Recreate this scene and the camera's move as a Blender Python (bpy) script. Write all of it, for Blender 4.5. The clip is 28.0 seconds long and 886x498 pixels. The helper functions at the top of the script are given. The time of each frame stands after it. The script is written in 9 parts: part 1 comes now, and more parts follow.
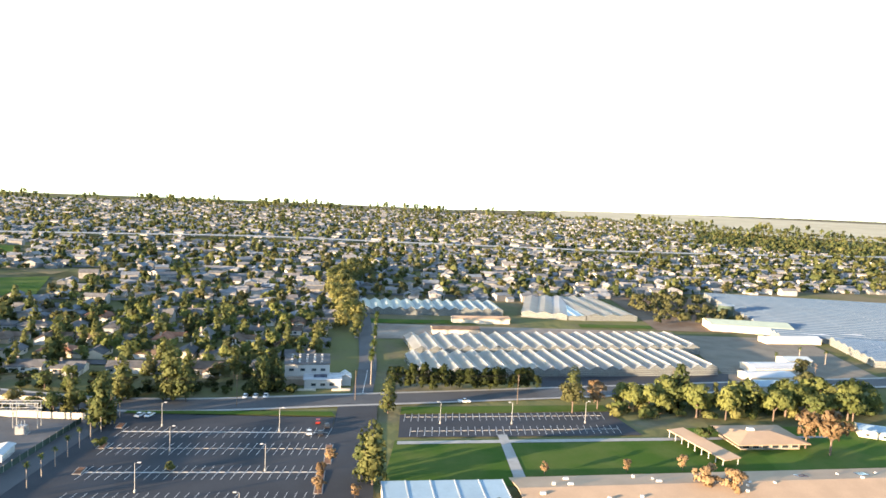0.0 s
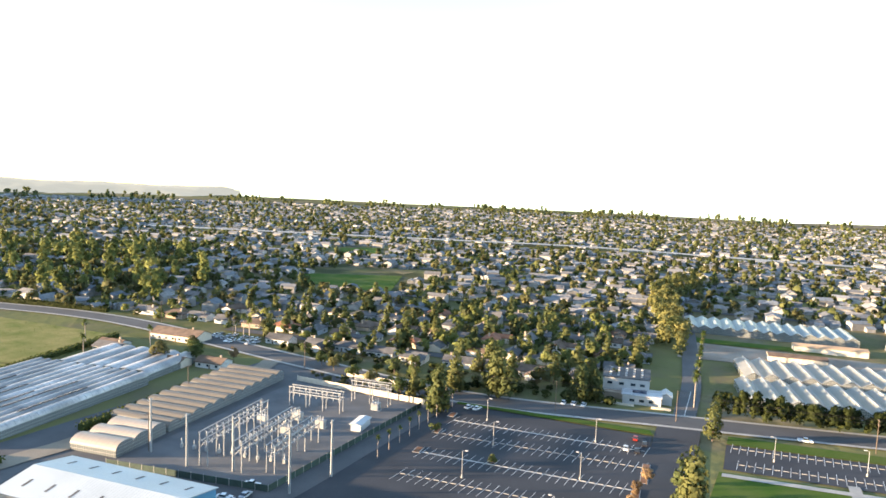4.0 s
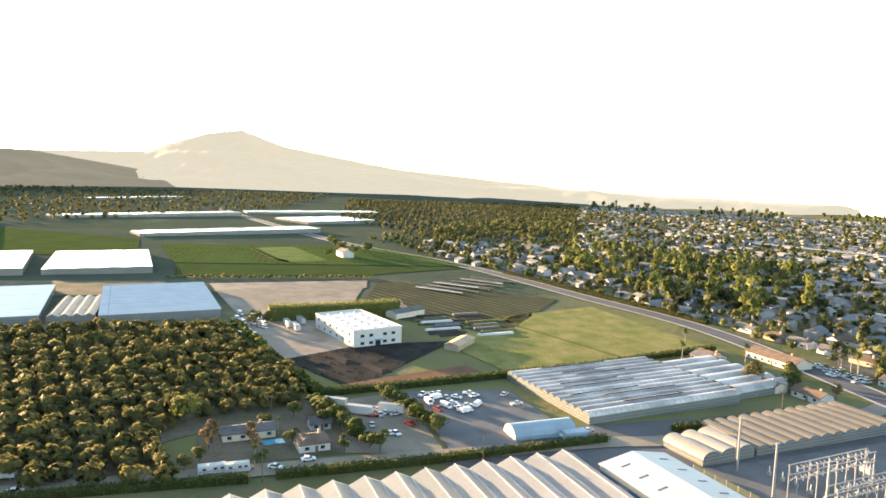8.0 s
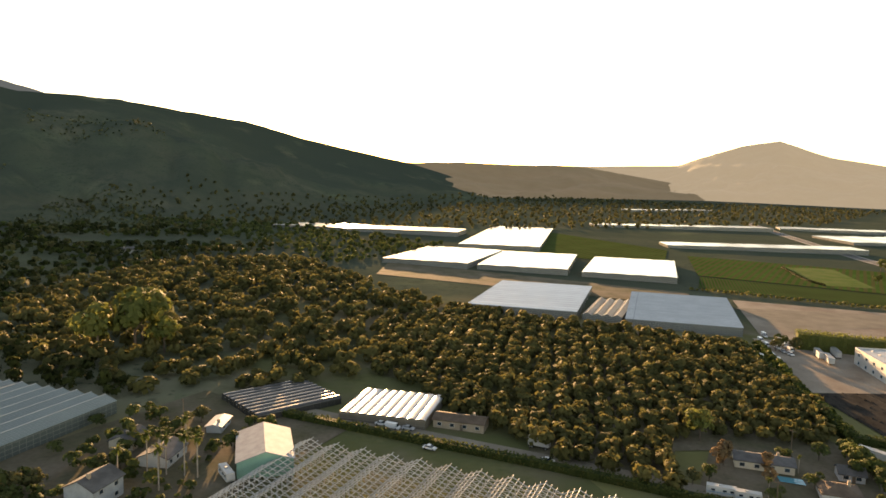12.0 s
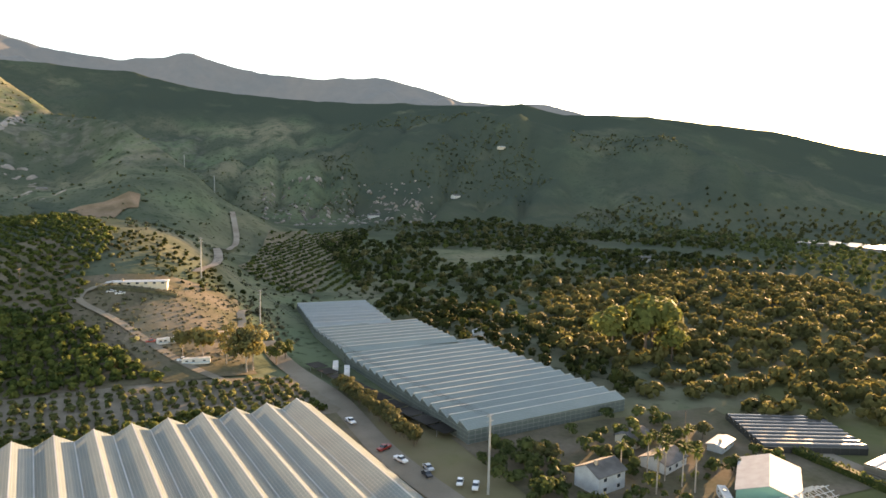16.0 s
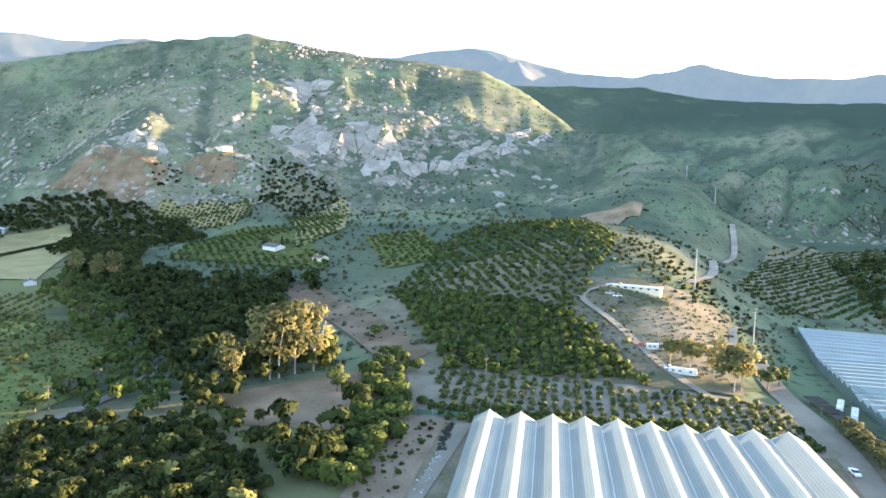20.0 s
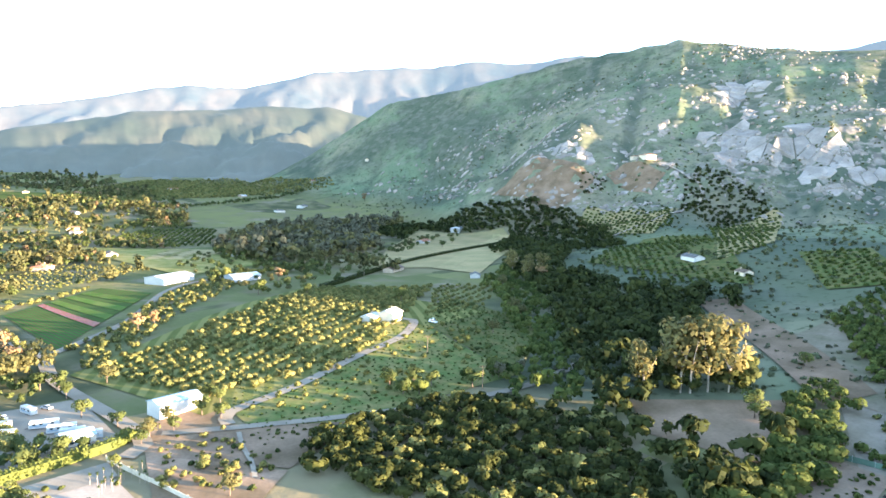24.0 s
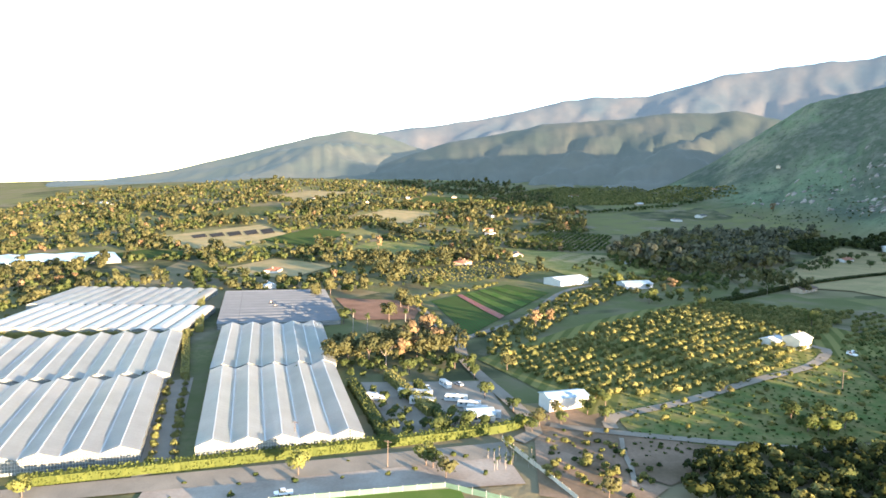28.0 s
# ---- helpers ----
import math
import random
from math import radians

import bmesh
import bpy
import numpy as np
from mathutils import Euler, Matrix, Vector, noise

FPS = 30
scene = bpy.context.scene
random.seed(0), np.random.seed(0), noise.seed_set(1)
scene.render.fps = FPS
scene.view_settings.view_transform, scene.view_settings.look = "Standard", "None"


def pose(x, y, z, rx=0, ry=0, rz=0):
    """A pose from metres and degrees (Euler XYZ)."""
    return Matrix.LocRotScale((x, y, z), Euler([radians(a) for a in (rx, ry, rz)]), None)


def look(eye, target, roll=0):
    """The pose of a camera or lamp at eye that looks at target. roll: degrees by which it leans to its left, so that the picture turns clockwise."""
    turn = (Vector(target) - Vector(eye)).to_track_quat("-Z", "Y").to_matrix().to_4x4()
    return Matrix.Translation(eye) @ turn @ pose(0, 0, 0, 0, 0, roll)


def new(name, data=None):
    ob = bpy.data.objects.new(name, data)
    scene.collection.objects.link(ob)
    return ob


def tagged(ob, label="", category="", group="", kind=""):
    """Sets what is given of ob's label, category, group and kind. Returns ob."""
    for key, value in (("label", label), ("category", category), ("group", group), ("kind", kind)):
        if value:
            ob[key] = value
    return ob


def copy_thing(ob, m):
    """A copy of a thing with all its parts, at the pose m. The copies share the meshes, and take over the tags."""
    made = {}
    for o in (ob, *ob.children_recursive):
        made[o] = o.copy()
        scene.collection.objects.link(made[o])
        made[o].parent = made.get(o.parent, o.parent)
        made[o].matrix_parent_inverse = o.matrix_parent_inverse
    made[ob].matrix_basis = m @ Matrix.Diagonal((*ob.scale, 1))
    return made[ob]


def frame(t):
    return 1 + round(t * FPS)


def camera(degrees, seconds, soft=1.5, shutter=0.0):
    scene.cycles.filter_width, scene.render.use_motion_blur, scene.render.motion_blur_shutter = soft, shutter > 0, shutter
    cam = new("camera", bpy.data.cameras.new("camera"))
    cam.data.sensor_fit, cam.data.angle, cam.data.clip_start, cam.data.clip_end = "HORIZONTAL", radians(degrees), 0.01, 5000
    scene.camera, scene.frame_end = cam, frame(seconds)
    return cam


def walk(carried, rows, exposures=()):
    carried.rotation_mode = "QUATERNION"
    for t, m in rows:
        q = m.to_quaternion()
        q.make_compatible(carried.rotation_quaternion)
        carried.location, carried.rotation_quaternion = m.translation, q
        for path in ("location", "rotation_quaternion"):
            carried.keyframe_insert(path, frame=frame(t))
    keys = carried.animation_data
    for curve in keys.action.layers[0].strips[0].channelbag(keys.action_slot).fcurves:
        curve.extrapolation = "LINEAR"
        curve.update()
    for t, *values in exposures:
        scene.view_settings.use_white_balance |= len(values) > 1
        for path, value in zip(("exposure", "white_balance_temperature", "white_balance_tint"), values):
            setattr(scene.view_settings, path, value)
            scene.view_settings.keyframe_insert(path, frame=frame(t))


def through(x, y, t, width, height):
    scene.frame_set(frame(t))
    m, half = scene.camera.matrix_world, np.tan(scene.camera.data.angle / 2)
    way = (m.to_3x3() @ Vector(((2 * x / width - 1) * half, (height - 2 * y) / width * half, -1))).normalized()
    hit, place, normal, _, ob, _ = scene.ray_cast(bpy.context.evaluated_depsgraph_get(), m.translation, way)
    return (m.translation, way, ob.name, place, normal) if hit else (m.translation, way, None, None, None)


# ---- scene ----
cam = camera(65.44, 28.0, soft=1.6)
EYE = 90.0
# seconds, yaw, pitch, roll of a camera that hovers and turns
TURNS = [
    (0, 0.27, -5.72, -2.66),
    (0.5, 0.53, -5.72, -2.66),
    (1, 1.85, -5.74, -2.69),
    (1.5, 3.76, -5.75, -2.66),
    (2, 7.19, -5.82, -2.6),
    (2.5, 12.12, -5.86, -2.53),
    (4.5, 31.45, -5.92, -1.92),
    (5, 36.42, -5.95, -1.83),
    (5.5, 42.34, -5.99, -1.76),
    (6, 49.12, -6.01, -1.68),
    (6.5, 58.52, -6.03, -1.6),
    (7, 67.47, -6.05, -1.56),
    (7.5, 69.81, -6.06, -1.6),
    (8, 74.24, -6.07, -1.6),
    (8.5, 79.99, -6.07, -1.61),
    (9, 85.89, -6.07, -1.55),
    (9.5, 91.02, -6.09, -1.44),
    (10, 95.64, -6.08, -1.4),
    (10.5, 100.07, -6.08, -1.45),
    (11, 104.74, -6.06, -1.4),
    (11.5, 110.13, -6.06, -1.35),
    (12, 116.18, -6.03, -1.27),
    (12.5, 122.43, -6, -1.12),
    (13, 127.84, -5.97, -1.01),
    (13.5, 133.17, -5.96, -1.14),
    (15.5, 152.6, -5.83, -1.1),
    (16, 157.29, -5.83, -1.06),
    (16.5, 162.34, -5.8, -1.1),
    (17, 167.54, -5.8, -1.14),
    (17.5, 172.29, -5.8, -1.15),
    (18, 176.72, -5.8, -1.25),
    (18.5, 181.45, -5.79, -1.35),
    (19, 186.64, -5.8, -1.41),
    (19.5, 191.87, -5.83, -1.43),
    (20, 197.08, -5.85, -1.46),
    (20.5, 201.88, -5.88, -1.45),
    (21, 206.23, -5.91, -1.49),
    (21.5, 210.5, -5.93, -1.41),
    (22, 214.88, -5.95, -1.38),
    (22.5, 219.3, -5.97, -1.37),
    (24.5, 234.63, -6.07, -1.41),
    (25, 238.47, -6.09, -1.39),
    (25.5, 242.95, -6.09, -1.36),
    (26, 247.44, -6.11, -1.43),
    (26.5, 251.79, -6.12, -1.39),
    (27, 256.16, -6.12, -1.35),
    (27.5, 260.24, -6.15, -1.33),
    (28, 263.03, -6.17, -1.36),
]
EXPOSURES = [(0.0, 2.5, 6500, 10), (6.0, 2.6, 6800, 11), (8.5, 2.75, 8000, 13), (9.5, 2.5, 8600, 15), (10.0, 2.25, 9000, 16), (11.0, 1.9, 9800, 19), (13.5, 1.75, 11000, 22), (16.0, 2.5, 9000, 21), (17.0, 3.1, 9200, 27), (19.0, 3.35, 7100, 13), (22.0, 3.68, 6300, 11), (26.0, 3.38, 6300, 11), (28.0, 2.95, 6400, 11)]
walk(cam, [(t, pose(0, 0, EYE, 90 + pitch, roll, yaw)) for t, yaw, pitch, roll in TURNS], EXPOSURES)

# world and sun
SUN_AZ, SUN_EL = 124.0, 6.1
world = bpy.data.worlds.new("sky")
scene.world = world
world.use_nodes = True
wn = world.node_tree
sky = wn.nodes.new("ShaderNodeTexSky")
sky.sky_type, sky.sun_disc = "NISHITA", False
sky.sun_elevation, sky.sun_rotation = radians(SUN_EL), radians(-SUN_AZ)
sky.air_density, sky.dust_density, sky.altitude = 0.75, 0.2, 100
wn.links.new(sky.outputs[0], wn.nodes["Background"].inputs[0])
wn.nodes["Background"].inputs[1].default_value = 0.15
sun = new("sun", bpy.data.lights.new("sun", "SUN"))
sun.data.energy, sun.data.angle, sun.data.color = 5.0, radians(0.6), (1.0, 0.74, 0.47)
sun.matrix_basis = look((0, 0, 0), (math.sin(radians(SUN_AZ)) * math.cos(radians(SUN_EL)), -math.cos(radians(SUN_AZ)) * math.cos(radians(SUN_EL)), -math.sin(radians(SUN_EL))))

# Crest lines of the hills: azimuth (degrees, anticlockwise from +y), distance of the crest, its height, distance of the foot.
MAIN_HILL = ((171, 850, 25, 560), (175, 880, 60, 540), (178, 950, 106, 530), (182, 1080, 165, 520), (186.5, 1250, 184, 540), (191, 1400, 269, 560), (194, 1450, 309, 580), (201, 1450, 325, 620),
             (207, 1480, 354, 680), (212.7, 1520, 383, 720), (220.3, 1600, 363, 820), (228.8, 1700, 314, 980), (235.6, 1850, 278, 1150), (242, 1950, 134, 1300), (247, 2000, 40, 1400))
SUNWARD_RIDGE = ((95, 3300, 60, 2700), (105, 3200, 150, 2400), (115, 2900, 156, 2000), (121, 2750, 140, 1900))
WEST_RANGE = ((112, 2700, 50, 1800), (119, 2600, 140, 1600), (127, 2450, 208, 1400), (132, 2300, 250, 1250), (136, 2200, 268, 1050), (141, 2100, 285, 950), (147.6, 2100, 288, 900),
              (151, 2100, 318, 900), (158, 2150, 312, 900), (167, 2200, 325, 950), (176, 2300, 352, 1000), (181, 2400, 410, 1100), (196, 2500, 424, 1500), (204, 2500, 300, 1800))
FAR_RANGE = ((140, 4300, 380, 3300), (149, 4300, 563, 3000), (156, 4300, 570, 2900), (163, 4300, 700, 2900), (172, 4300, 705, 2900), (177, 4300, 786, 2900), (182, 4300, 735, 2900), (187, 4300, 760, 2900), (195, 4300, 864, 2900),
             (203.5, 4300, 833, 2900), (207, 4300, 864, 2900), (222, 4300, 806, 2900), (229, 4300, 790, 2900), (235, 4300, 770, 2900), (242, 4300, 671, 2900), (247, 4300, 590, 3000), (251, 4300, 580, 3000), (258, 4300, 470, 3200), (268, 4300, 360, 3300), (278, 4400, 120, 3600))
EAST_RIDGE = ((226, 2900, 180, 2200), (231, 2900, 270, 2100), (236.7, 2900, 318, 1950), (240.5, 2900, 359, 1900), (244.6, 2900, 354, 1900), (249, 2900, 328, 1900), (255, 2900, 303, 2000), (262.4, 2900, 227, 2150), (266, 2900, 170, 2300), (272, 2900, 40, 2500))
EAST_HILL = ((260, 3500, 120, 2800), (265, 3500, 218, 2700), (268, 3500, 280, 2600), (270.7, 3500, 304, 2550), (273.4, 3500, 273, 2550), (278, 3500, 188, 2600), (284.5, 3500, 84, 2700), (290, 3500, 10, 2900))
ISLAND_HILL = ((46, 3000, 8, 2500), (57, 3100, 20, 2500), (64, 3300, 42, 2500), (72, 3600, 84, 2600), (78, 3700, 122, 2700), (87, 3700, 219, 2700), (90.4, 3700, 297, 2700), (93, 3700, 271, 2700), (97.5, 3700, 175, 2700), (106, 3700, 160, 2900), (114, 3700, 60, 3000))
KNOLLS = ((0, 240.5, 396, 9, 68), (-45, 186, 520, 38, 95), (-45, 182.5, 400, 16, 70), (0, 208, 680, 24, 110), (0, 198, 640, 20, 90), (0, 172, 640, 20, 120), (0, 206, 330, 5, 60))
SEA_LEVEL = -28.0


def plain(x, y):
    """The plain falls gently to the sea, and rises up the valley to the east."""
    s = 0.015 * y + 0.006 * x
    r, az = np.hypot(x, y), np.degrees(np.arctan2(-x, y)) % 360
    up = 0.05 * np.clip(np.asarray(r) - 850, 0, 1600) * np.clip((az - 228) / 18, 0, 1) * np.clip((297 - az) / 20, 0, 1)
    return np.where(s > 0, -26.0 * np.tanh(s / 26.0), -s) + up


def wrinkles(x, y):
    """Gullies and spurs, from a few rounds of folded waves."""
    z = 0.0
    for k, (c, s) in enumerate(((0.94, 0.34), (0.26, 0.97), (0.77, -0.64), (-0.5, 0.87), (0.99, -0.1), (0.6, 0.8), (0.1, 0.99), (0.85, 0.5))):
        w = 410.0 / 1.75 ** k
        u, v = (x * c + y * s) / w, (y * c - x * s) / w
        z = z + (1.0 - 2.0 * np.abs(np.sin(u + 1.3 * np.sin(v * 0.9 + k)))) * w * 0.1
    return z


def spurs(az, r, step):
    """Rounded spurs and V-shaped gullies that run down a slope, about step degrees apart."""
    bend = 0.9 * np.sin(r / 210.0) + 0.5 * np.sin(r / 83.0 + az * 0.7) + r / (90.0 * step) * np.sin(az / (2.3 * step))
    a = np.abs(np.sin(np.pi * (az / step) + 0.8 * np.sin(az * 0.37) + bend)) - 0.6
    b = np.abs(np.sin(np.pi * (az / (step * 0.43)) + 1.1 * np.sin(az * 0.9 + r / 160.0) - bend)) - 0.6
    c = np.abs(np.sin(np.pi * (az / (step * 0.17)) + 1.4 * np.sin(r / 60.0) + a)) - 0.6
    uneven = 0.55 + 0.45 * np.sin(az * 1.31 + r / 240.0) * np.sin(az * 0.53 - r / 330.0 + 1.0)
    return (a + 0.45 * b) * uneven + 0.14 * c


# spacing of the gullies in degrees and their depth in metres, for each hill
SPURS = {MAIN_HILL: (7.4, 9.0), WEST_RANGE: (5.6, 26.0), SUNWARD_RIDGE: (5.0, 22.0), FAR_RANGE: (5.6, 36.0), EAST_RIDGE: (5.2, 40.0), EAST_HILL: (4.2, 34.0), ISLAND_HILL: (4.4, 24.0)}


def hill(r, az, line):
    a, d, h, f = np.array(line, float).T
    inside = np.clip((az - a[0] + 3) / 3, 0, 1) * np.clip((a[-1] + 3 - az) / 3, 0, 1)
    d, h, f = np.interp(az, a, d), np.interp(az, a, h), np.interp(az, a, f)
    s = np.clip((r - f) / (d - f), 0, 1)
    back = np.clip((r - d) / (0.9 * d), 0, 1)
    return s ** 1.25 * (1 - 0.75 * back * back * (3 - 2 * back)) * inside, h


# the ranges far behind the valley, which stand as its backdrop
DISTANT = (SUNWARD_RIDGE, FAR_RANGE, EAST_RIDGE, EAST_HILL, ISLAND_HILL)


def slope_of(x, y, r, az, base, line):
    """Height of one range, and how far up its slope a place lies."""
    s, h = hill(r, az, line)
    bump = np.clip(s * 5, 0, 1) * (1 - 0.85 * np.clip(s, 0, 1) ** 3)
    k = 1.0 if line is MAIN_HILL else 1.6
    step, deep = SPURS[line]
    fold = 0.3 + h / 900.0 if line is MAIN_HILL else 0.6 + h / 480.0 if line is FAR_RANGE else 0.3 + h / 1100.0
    return base + (h - base) * s + wrinkles(x / k, y / k) * k ** 0.8 * bump * fold + spurs(az, r, step) * deep * bump * np.clip(h / 250.0, 0.2, 1.3), s


def land(x, y, ranges=(MAIN_HILL, WEST_RANGE) + DISTANT):
    """Height of the ground at x, y (numbers or arrays)."""
    x, y = np.asarray(x, float), np.asarray(y, float)
    r, az = np.hypot(x, y), np.degrees(np.arctan2(-x, y)) % 360
    base = plain(x, y)
    z = base
    for line in ranges:
        z = np.maximum(z, slope_of(x, y, r, az, base, line)[0])
    for _, a, d, h, w in KNOLLS:
        cx, cy = -d * math.sin(radians(a)), d * math.cos(radians(a))
        z = z + h * np.exp(-((x - cx) ** 2 + (y - cy) ** 2) / (2 * w * w)) * (1 if a > 190 else 1 / (1 + np.exp(-(x + 46) / 14.0)))
    coast = np.interp(az, (0, 30, 46, 60, 290, 310, 330, 345, 360), (2700, 2800, 3100, 9000, 9000, 5200, 4300, 3400, 2700))
    return np.where(r > coast, np.maximum(base - (r - coast) * 0.12, SEA_LEVEL - 20), z)


# ---------- materials ----------
def material(name, base, rough=0.8, vary=0.25, scale=0.3, fine=4.0, bump=0.2, metal=0.0, tint=None, island=False, spec=0.3):
    """Base colour with variation at two scales, random per object or island, and fine relief."""
    m = bpy.data.materials.new(name)
    m.use_nodes = True
    nt, n = m.node_tree, m.node_tree.nodes
    p = n["Principled BSDF"]
    p.inputs["Roughness"].default_value, p.inputs["Metallic"].default_value = rough, metal
    p.inputs["Specular IOR Level"].default_value = spec
    geo = n.new("ShaderNodeNewGeometry")
    big, small = n.new("ShaderNodeTexNoise"), n.new("ShaderNodeTexNoise")
    for tex, s in ((big, scale), (small, fine)):
        nt.links.new(geo.outputs["Position"], tex.inputs["Vector"])
        tex.inputs["Scale"].default_value, tex.inputs["Detail"].default_value = s, 5.0
    mix = n.new("ShaderNodeMix")
    mix.data_type = "RGBA"
    other = tint or tuple(c * (1 - vary) for c in base)
    mix.inputs["A"].default_value, mix.inputs["B"].default_value = (*base, 1), (*other, 1)
    ramp = n.new("ShaderNodeMapRange")
    ramp.inputs[1].default_value, ramp.inputs[2].default_value = 0.35, 0.65
    nt.links.new(big.outputs["Fac"], ramp.inputs[0])
    nt.links.new(ramp.outputs[0], mix.inputs["Factor"])
    value = n.new("ShaderNodeHueSaturation")
    mth = n.new("ShaderNodeMath")
    mth.operation = "MULTIPLY_ADD"
    nt.links.new(small.outputs["Fac"], mth.inputs[0])
    mth.inputs[1].default_value, mth.inputs[2].default_value = vary * 1.6, 1 - vary * 0.8
    rnd = n.new("ShaderNodeObjectInfo").outputs["Random"] if not island else geo.outputs["Random Per Island"]
    mr = n.new("ShaderNodeMath")
    mr.operation = "MULTIPLY_ADD"
    nt.links.new(rnd, mr.inputs[0])
    mr.inputs[1].default_value, mr.inputs[2].default_value = vary, 1 - vary / 2
    mm = n.new("ShaderNodeMath")
    mm.operation = "MULTIPLY"
    nt.links.new(mth.outputs[0], mm.inputs[0])
    nt.links.new(mr.outputs[0], mm.inputs[1])
    nt.links.new(mm.outputs[0], value.inputs["Value"])
    nt.links.new(mix.outputs["Result"], value.inputs["Color"])
    nt.links.new(value.outputs["Color"], p.inputs["Base Color"])
    if bump:
        b = n.new("ShaderNodeBump")
        b.inputs["Strength"].default_value, b.inputs["Distance"].default_value = bump, 0.1
        nt.links.new(small.outputs["Fac"], b.inputs["Height"])
        nt.links.new(b.outputs["Normal"], p.inputs["Normal"])
    return m


def foliage(name, dark, light, glow=0.3):
    """Leaves: colour from tree to tree (tone, object) and leaf to leaf, and some light through them."""
    m = bpy.data.materials.new(name)
    m.use_nodes = True
    nt, n = m.node_tree, m.node_tree.nodes
    p = n["Principled BSDF"]
    p.inputs["Roughness"].default_value, p.inputs["Specular IOR Level"].default_value = 0.75, 0.08
    geo, info, tone = n.new("ShaderNodeNewGeometry"), n.new("ShaderNodeObjectInfo"), n.new("ShaderNodeAttribute")
    tone.attribute_name = "tone"
    a, b = n.new("ShaderNodeMath"), n.new("ShaderNodeMath")
    a.operation, b.operation = "ADD", "MULTIPLY_ADD"
    nt.links.new(info.outputs["Random"], a.inputs[0])
    nt.links.new(tone.outputs["Fac"], a.inputs[1])
    fr = n.new("ShaderNodeMath")
    fr.operation = "FRACT"
    nt.links.new(a.outputs[0], fr.inputs[0])
    nt.links.new(geo.outputs["Random Per Island"], b.inputs[0])
    b.inputs[1].default_value = 0.35
    h = n.new("ShaderNodeMath")
    h.operation = "MULTIPLY"
    nt.links.new(fr.outputs[0], h.inputs[0])
    h.inputs[1].default_value = 0.65
    nt.links.new(h.outputs[0], b.inputs[2])
    mix = n.new("ShaderNodeMix")
    mix.data_type = "RGBA"
    mix.inputs["A"].default_value, mix.inputs["B"].default_value = (*dark, 1), (*light, 1)
    nt.links.new(b.outputs[0], mix.inputs["Factor"])
    nt.links.new(mix.outputs["Result"], p.inputs["Base Color"])
    tr, ms = n.new("ShaderNodeBsdfTranslucent"), n.new("ShaderNodeMixShader")
    nt.links.new(mix.outputs["Result"], tr.inputs["Color"])
    ms.inputs[0].default_value = glow
    nt.links.new(p.outputs[0], ms.inputs[1])
    nt.links.new(tr.outputs[0], ms.inputs[2])
    nt.links.new(ms.outputs[0], n["Material Output"].inputs["Surface"])
    return m


def glazing(name, base, bar, wide, high, rough=0.25, line=0.05, vary=0.12, through=0.0):
    """Glass or film in a grid of bars; the grid follows the panel's own metres."""
    m = material(name, base, rough, vary, 0.08, 1.3, 0.03, spec=0.5)
    nt, n = m.node_tree, m.node_tree.nodes
    p = n["Principled BSDF"]
    uv, brick = n.new("ShaderNodeUVMap"), n.new("ShaderNodeTexBrick")
    brick.offset, brick.squash = 0.0, 1.0
    for k, v in (("Scale", 1.0), ("Mortar Size", line), ("Mortar Smooth", 0.3), ("Brick Width", wide), ("Row Height", high)):
        brick.inputs[k].default_value = v
    nt.links.new(uv.outputs[0], brick.inputs["Vector"])
    old = p.inputs["Base Color"].links[0].from_socket
    mix = n.new("ShaderNodeMix")
    mix.data_type = "RGBA"
    mix.inputs["B"].default_value = (*bar, 1)
    nt.links.new(brick.outputs["Fac"], mix.inputs["Factor"])
    nt.links.new(old, mix.inputs["A"])
    nt.links.new(mix.outputs["Result"], p.inputs["Base Color"])
    if through:
        tr, ms = n.new("ShaderNodeBsdfTranslucent"), n.new("ShaderNodeMixShader")
        nt.links.new(mix.outputs["Result"], tr.inputs["Color"])
        ms.inputs[0].default_value = through
        nt.links.new(p.outputs[0], ms.inputs[1])
        nt.links.new(tr.outputs[0], ms.inputs[2])
        nt.links.new(ms.outputs[0], n["Material Output"].inputs["Surface"])
    return m


def let_light_through(m, share):
    """Thin film: part of the light goes straight on."""
    nt, n = m.node_tree, m.node_tree.nodes
    out = n["Material Output"].inputs["Surface"]
    old = out.links[0].from_socket
    clear, ms = n.new("ShaderNodeBsdfTransparent"), n.new("ShaderNodeMixShader")
    ms.inputs[0].default_value = share
    nt.links.new(old, ms.inputs[1])
    nt.links.new(clear.outputs[0], ms.inputs[2])
    nt.links.new(ms.outputs[0], out)
    return m


